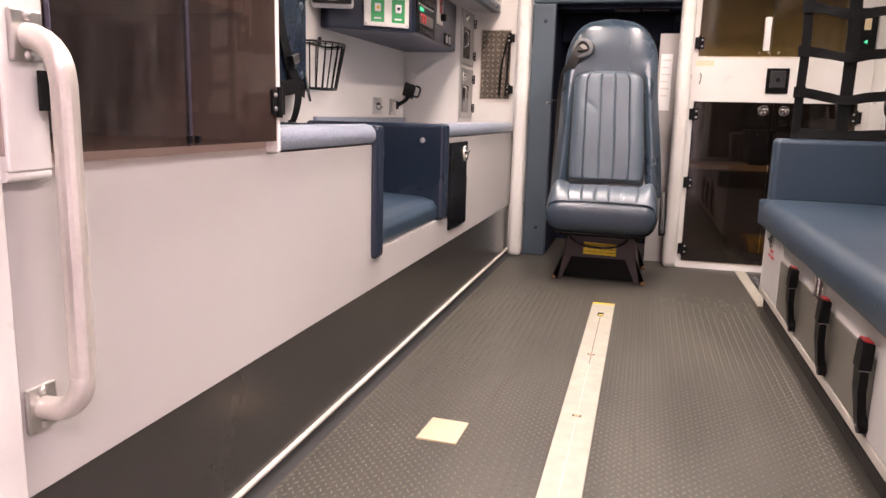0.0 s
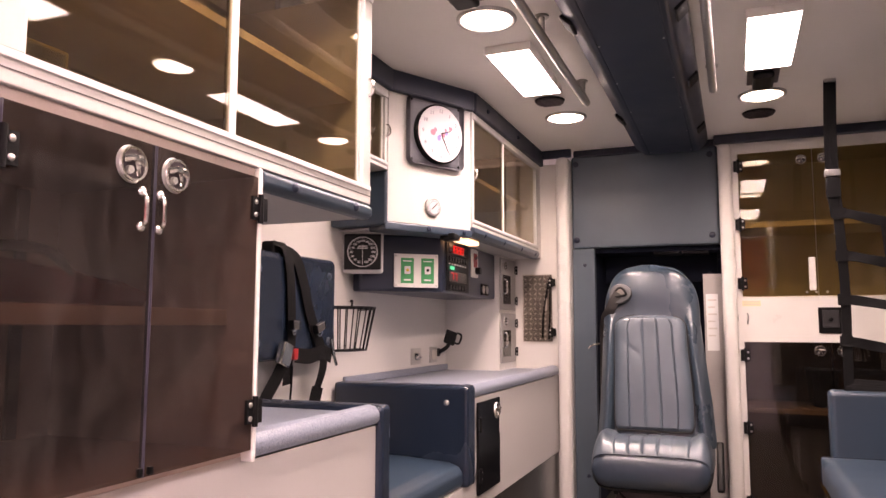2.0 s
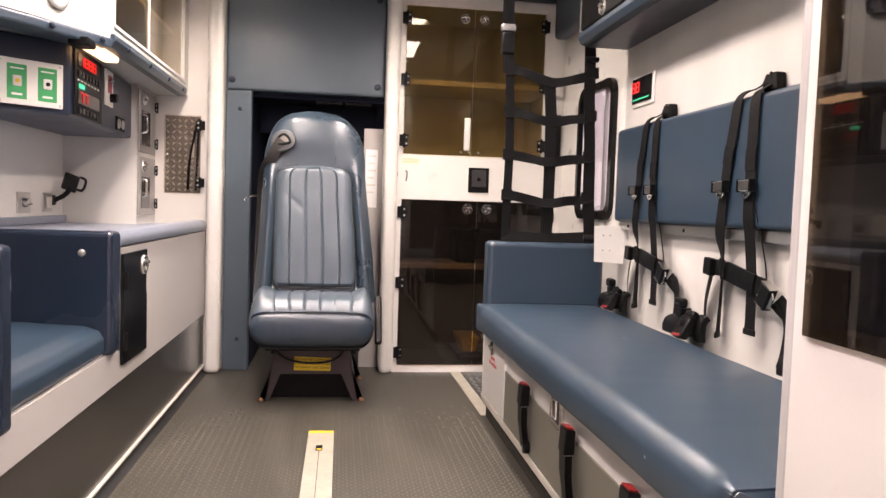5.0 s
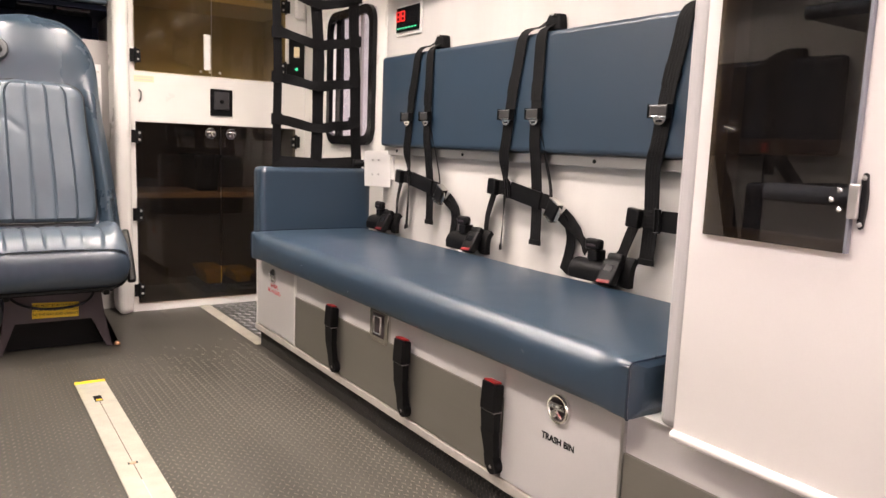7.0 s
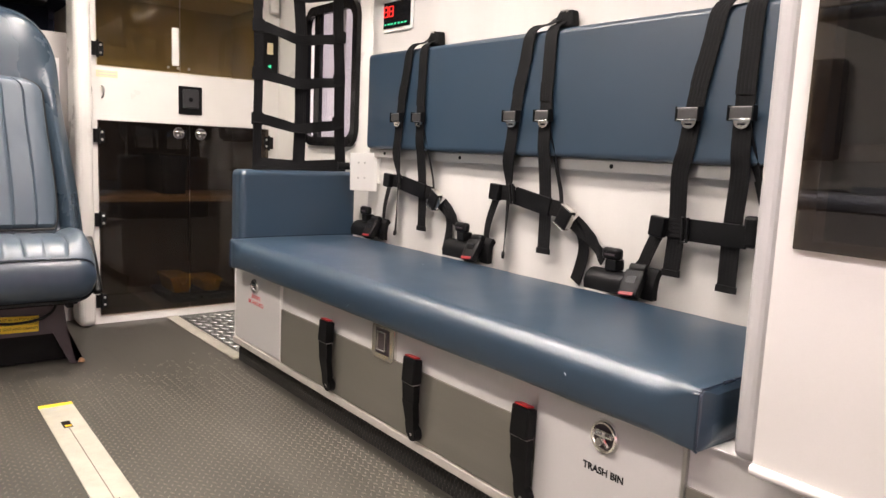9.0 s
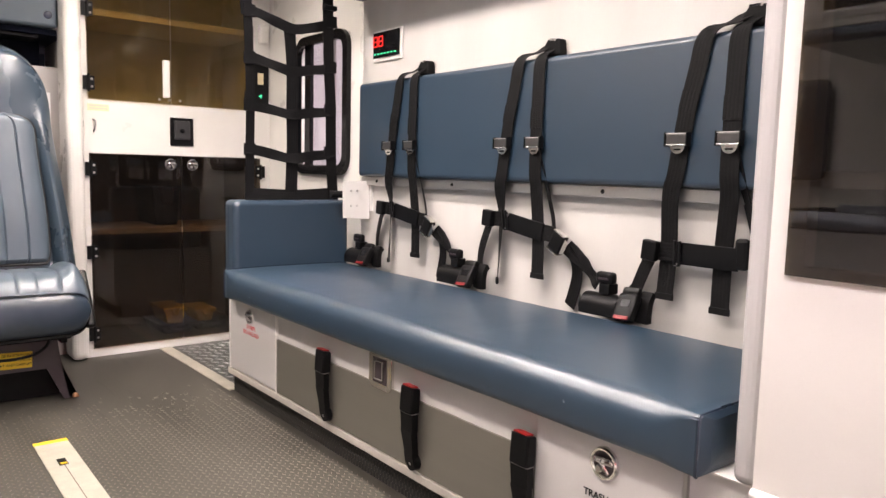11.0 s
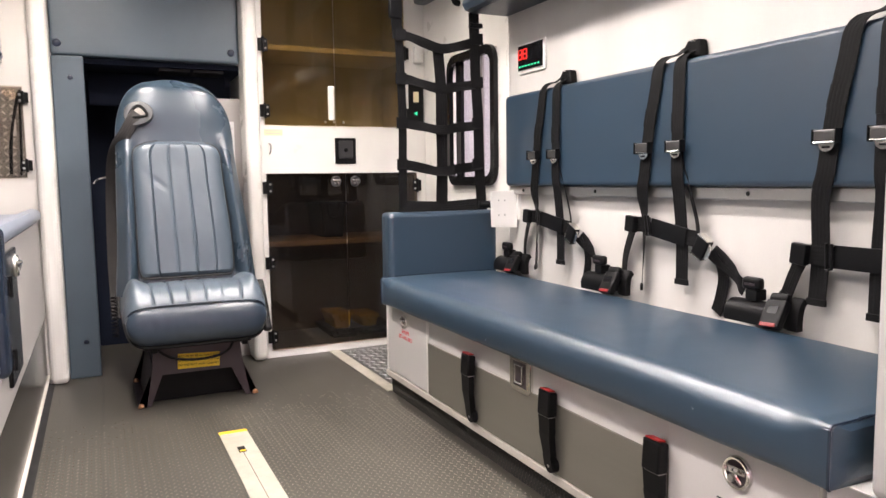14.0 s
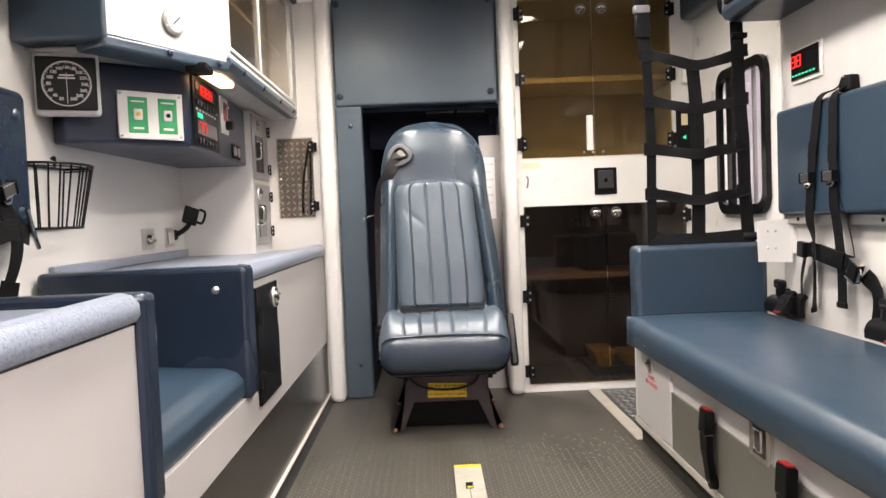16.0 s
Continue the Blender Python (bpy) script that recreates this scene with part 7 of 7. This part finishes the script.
# harness of the seat
hs = thing("seat_harness", (-0.97, 2.33, 0.70), "black seat harness with a chrome buckle over the tufted pad", "seat belt")
Q = lambda *p: [Vector((x, y - 0.068, z)) for y, z, x in p]
part("anchor", box(B(), XL, -0.985, 2.130, 2.205, 1.128, 1.168, 0.008), WEB, hs)
part("shoulder_strap", ribbon(B(), smooth_path(Q((2.215, 1.160, -1.0), (2.250, 1.140, -0.972), (2.270, 1.06, -0.966), (2.280, 0.95, -0.965), (2.283, 0.86, -0.965), (2.270, 0.80, -0.965), (2.275, 0.72, -0.975)), 5), (0, 1, 0), 0.044), WEB, hs)
part("shoulder_strap", ribbon(B(), smooth_path(Q((2.225, 1.155, -1.0), (2.300, 1.125, -0.972), (2.345, 1.05, -0.966), (2.385, 0.95, -0.965), (2.425, 0.88, -0.963), (2.470, 0.80, -0.962), (2.470, 0.74, -0.968), (2.460, 0.68, -0.985)), 5), (0.05, 1, 0.25), 0.046), WEB, hs)
adjuster((-0.962, 2.212, 0.902), hs, Vector((0, 0, 1)), Vector((1, 0, 0)), 0.034)
adjuster((-0.962, 2.362, 0.895), hs, Vector((0, -0.3, 0.95)).normalized(), Vector((1, 0, 0)), 0.050)
part("lap_strap", ribbon(B(), smooth_path(Q((2.300, 0.812, -0.962), (2.38, 0.805, -0.960), (2.46, 0.815, -0.960), (2.53, 0.80, -0.966)), 5), (0, 0.1, 1), 0.048), WEB, hs)
bk = part("buckle", local(box(B(), -0.026, 0.026, -0.012, 0.012, -0.036, 0.036, 0.005, 2), basis((-0.952, 2.158, 0.816), (0, 1, -0.35), (0, 0.35, 1))), CHROME, hs, "chrome latch buckle")
part("red_button", box(B(), -0.965, -0.948, 2.206, 2.230, 0.798, 0.832, 0.003), RED, hs, "red release button")
part("lap_strap", ribbon(B(), smooth_path(Q((2.235, 0.79, -0.962), (2.20, 0.74, -0.965), (2.14, 0.66, -0.975), (2.10, 0.58, -0.99), (2.07, 0.47, -1.0)), 5), (0.1, 1, 0.3), 0.050), WEB, hs)
part("lap_strap", ribbon(B(), smooth_path(Q((2.46, 0.70, -0.975), (2.445, 0.62, -0.985), (2.43, 0.54, -0.99), (2.42, 0.465, -1.0)), 5), (0.2, 1, 0), 0.055), WEB, hs)
part("cord", tube(B(), smooth_path(Q((2.285, 0.78, -0.962), (2.290, 0.68, -0.97), (2.285, 0.56, -0.985), (2.29, 0.465, -1.0)), 5), 0.0035, 6), BLACK, hs)
part("strap_clip", tube(B(), smooth_path(Q((2.515, 0.86, -0.960), (2.535, 0.80, -0.958), (2.555, 0.77, -0.960)), 4), 0.006, 8), CHROME, hs)

# ---------------------------------------------------------------- rear left: grab rail, switches, jamb, hinge, door
gr = thing("grab_rail", (-0.48, 0.825, 0.36), "cream tubular grab rail on steel flanges", "grab rail")
b = B()
R = 0.045
pts = [(-0.504, 0.824, 0.806), (-0.500, 0.824, 0.806)] + [(-0.500 + R * math.sin(a), 0.825, 0.806 - R + R * math.cos(a)) for a in (radians(15 * k) for k in range(1, 6))] + [(-0.455, 0.826, 0.755), (-0.455, 0.826, 0.425)] + [(-0.500 + R * math.cos(a), 0.825, 0.378 + R - R * math.sin(a)) for a in (radians(15 * k) for k in range(0, 6))] + [(-0.500, 0.824, 0.378), (-0.520, 0.824, 0.378)]
tube(b, pts, 0.0142, 16)
part("tube", b, BARM, gr)
for z, x in ((0.806, -0.4965), (0.378, -0.513)):
    b = B()
    box(b, x - 0.0069, x, 0.802, 0.846, z - 0.028, z + 0.028, 0.003)
    fg = part("flange", b, ALU, gr, "steel flange with screws")
    for dz in (-0.021, 0.021):
        b = B()
        knob(b, (x, 0.824, z + dz), (1, 0, 0), 0.006, 0.004)
        part("screw", b, ALU, fg)

def wall_switch(z0, z1, kind):
    t = thing("door_switch" if kind else "louvre_vent", (-0.515, 0.825, z0), "black switch plate with a green lit rocker" if kind else "black louvred vent in the white stile", "switch" if kind else "vent")
    b = B()
    box(b, XD - 0.0065, XD - 0.0065 + 0.006, 0.798, 0.848, z0, z1, 0.004)
    p = part("plate", b, BLACK, t)
    if kind:
        b = B()
        box(b, XD - 0.0065 + 0.006, XD - 0.0065 + 0.013, 0.812, 0.840, z0 + 0.050, z1 - 0.010, 0.003)
        part("rocker", b, GLOSSB, p)
        b = B()
        box(b, XD - 0.0065 + 0.006, XD - 0.0065 + 0.010, 0.820, 0.832, z0 + 0.018, z0 + 0.026, 0.002)
        part("green_light", b, LEDG, p, "green light")
    else:
        for k in range(6):
            b = B()
            box(b, XD - 0.0065 + 0.006, XD - 0.0065 + 0.012, 0.806, 0.846, z0 + 0.008 + k * 0.016, z0 + 0.016 + k * 0.016, 0.001)
            part("slat", b, BLACK, p)
wall_switch(0.973, 1.062, True)
wall_switch(1.078, 1.183, False)

b = B()
box(b, -0.62, -0.5205, 0.645, 0.748, 0.0, 1.75)
solid("door_jamb", b, FRAME, "white enamelled rear door jamb", "door jamb", "structure")
b = B()
box(b, -0.545, -0.512, 0.749, 0.792, 0.0, 1.75, 0.003)
solid("door_frame", b, FRAME, "white raised strip of the rear door frame", "door frame", "structure")
ph2 = thing("piano_hinge", (-0.515, 0.71, 0.0), "long steel piano hinge with screws on the rear jamb", "hinge")
b = B()
box(b, -0.5200, -0.5175, 0.720, 0.746, 0.0, 1.74, 0.001)
part("leaf", b, ALU, ph2)
part("leaf", box(B(), -0.5202, -0.5175, 0.686, 0.708, 0.0, 1.74, 0.001), ALU, ph2)
for k in range(29):
    b = B()
    tube(b, [(-0.516, 0.714, 0.01 + k * 0.06), (-0.516, 0.714, 0.066 + k * 0.06)], 0.006, 10)
    part("knuckle", b, ALU, ph2)
for k in range(17):
    b = B()
    knob(b, (-0.5175, 0.735, 0.05 + k * 0.10), (1, 0, 0), 0.0065, 0.004)
    part("screw", b, CHROME, ph2)
    part("screw", knob(B(), (-0.5175, 0.697, 0.10 + k * 0.10), (1, 0, 0), 0.0060, 0.004), CHROME, ph2)
b = B()
tube(b, [(-0.520, 0.664, 0.0), (-0.520, 0.664, 1.74)], 0.016, 12)
solid("door_seal", b, BLACKR, "black rubber seal of the rear door", "door seal", "structure")
rd = thing("rear_door", (-0.56, 0.3, -0.05), "white rear door standing open, navy pull on its face", "door", kind="structure")
b = B()
box(b, -0.620, -0.550, -0.10, 0.640, -0.05, 1.72, 0.008)
part("leaf", b, FRAME, rd)
b = B()
box(b, -0.550, -0.527, 0.30, 0.623, 0.380, 0.612, 0.010, 3)
pl = part("padded_pull", b, NAVY, rd, "navy padded door pull")
bolt_row("bolt", [(-0.527, 0.575, 0.585), (-0.527, 0.575, 0.415)], (1, 0, 0), 0.012, 0.006, NAVYD, pl)
b = B()
box(b, 0.665, 0.72, 0.56, 0.72, -0.05, 1.75)
solid("door_jamb_right", b, FRAME, "white enamelled rear door jamb", "door jamb", "structure")
b = B()
tube(b, [(-0.512, 0.7925, 0.655), (-0.512, 0.854, 0.655)], 0.007, 10)
solid("edge_bead", b, FRAME, "white rounded edge bead below the cabinet", "edge trim", "structure")

# ---------------------------------------------------------------- ceiling: rails, vents, duct fittings
for x, y0, y1 in ((-0.170, 0.95, 2.925), (0.292, 0.95, 2.930)):
    t = thing("ceiling_rail", (x, (y0 + y1) / 2, ZC), "brushed steel grab rail under the ceiling", "grab rail", "ceiling rails")
    b = B()
    pts = [(x, y0, ZC - 0.004), (x, y0 + 0.01, ZC - 0.045), (x, y0 + 0.04, ZC - 0.062), (x, y1 - 0.05, ZC - 0.062), (x, y1 - 0.015, ZC - 0.050), (x, y1, ZC - 0.004)]
    tube(b, smooth_path(pts, 5), 0.0140, 12)
    part("tube", b, ALU, t)
    for y in (y1, 2.30, 1.55):
        b = B()
        disc(b, (x, y, ZC - 0.001), (0, 0, -1), 0.022, 0.006, 16)
        if y < y1:
            tube(b, [(x, y, ZC - 0.004), (x, y, ZC - 0.060)], 0.010, 10)
        part("bracket", b, ALU, t)
for x, y, r in ((-0.340, 3.118, 0.062), (0.465, 3.615, 0.068)):
    t = thing("ceiling_vent", (x, y, ZC), "round black louvred ceiling vent", "vent", "ceiling vents")
    b = B()
    disc(b, (x, y, ZC - 0.001), (0, 0, -1), r, 0.006, 28, r * 0.95)
    part("backing", b, BLACK, t)
    for k in range(-3, 4):
        w = (r * r - (k * r / 4) ** 2) ** 0.5 * 0.9
        b = B()
        box(b, x - w, x + w, y + k * r / 4 - 0.004, y + k * r / 4 + 0.004, ZC - 0.012, ZC - 0.0072, 0.001)
        part("slat", b, PEDM, t)
for x, y in ((0.465, 3.10), (-0.335, 2.03)):
    t = thing("strap_anchor", (x, y, ZC), "black plastic anchor box under the ceiling", "anchor", "ceiling anchors")
    b = B()
    box(b, x - 0.055, x + 0.055, y - 0.095, y + 0.095, ZC - 0.008, ZC - 0.001, 0.004)
    part("plate", b, PEDM, t)
    b = B()
    box(b, x - 0.036, x + 0.036, y - 0.070, y + 0.085, ZC - 0.034, ZC - 0.0085, 0.010, 3)
    part("hook_box", b, BLACK, t)
for x, y, n in ((-0.086, 2.29, -1), (-0.086, 3.35, -1), (0.227, 2.30, 1), (0.227, 2.92, 1), (0.227, 3.60, 1), (-0.086, 1.4, -1), (0.227, 1.5, 1)):
    b = B()
    m = basis((x, y, 1.785), (0, -n, 0), Vector((n * 0.72, 0, 0.7)) * 1)
    box(b, -0.045, 0.045, -0.004, 0.008, -0.022, 0.022, 0.004)
    part("louvre", local(b, m), BLACK, du, "small black louvre")
for x in (-0.022, 0.170):
    bolt_row("screw", [(x, 0.95 + 0.37 * k, 1.7598) for k in range(9)], (0, 0, -1), 0.004, 0.002, ALU, du)
for x in (-0.028, 0.176):
    b = B()
    box(b, x - 0.003, x + 0.003, 0.78, 3.94, 1.7565, 1.7598, 0.001)
    part("bead", b, TRIMN, du)

# paper notice in the passage
pn2 = thing("paper_notice", (0.23, 4.105, 0.77), "white printed notice taped to the passage lining", "notice")
b = B()
box(b, 0.205, 0.262, 4.1075, 4.1095, 0.785, 1.065)
sh2 = part("sheet", b, PAPER, pn2)
for k in range(6):
    part("print_bar", box(B(), 0.213, 0.254 - 0.008 * (k % 2), 4.1068, 4.1074, 1.03 - k * 0.035, 1.038 - k * 0.035), WHITE, sh2)
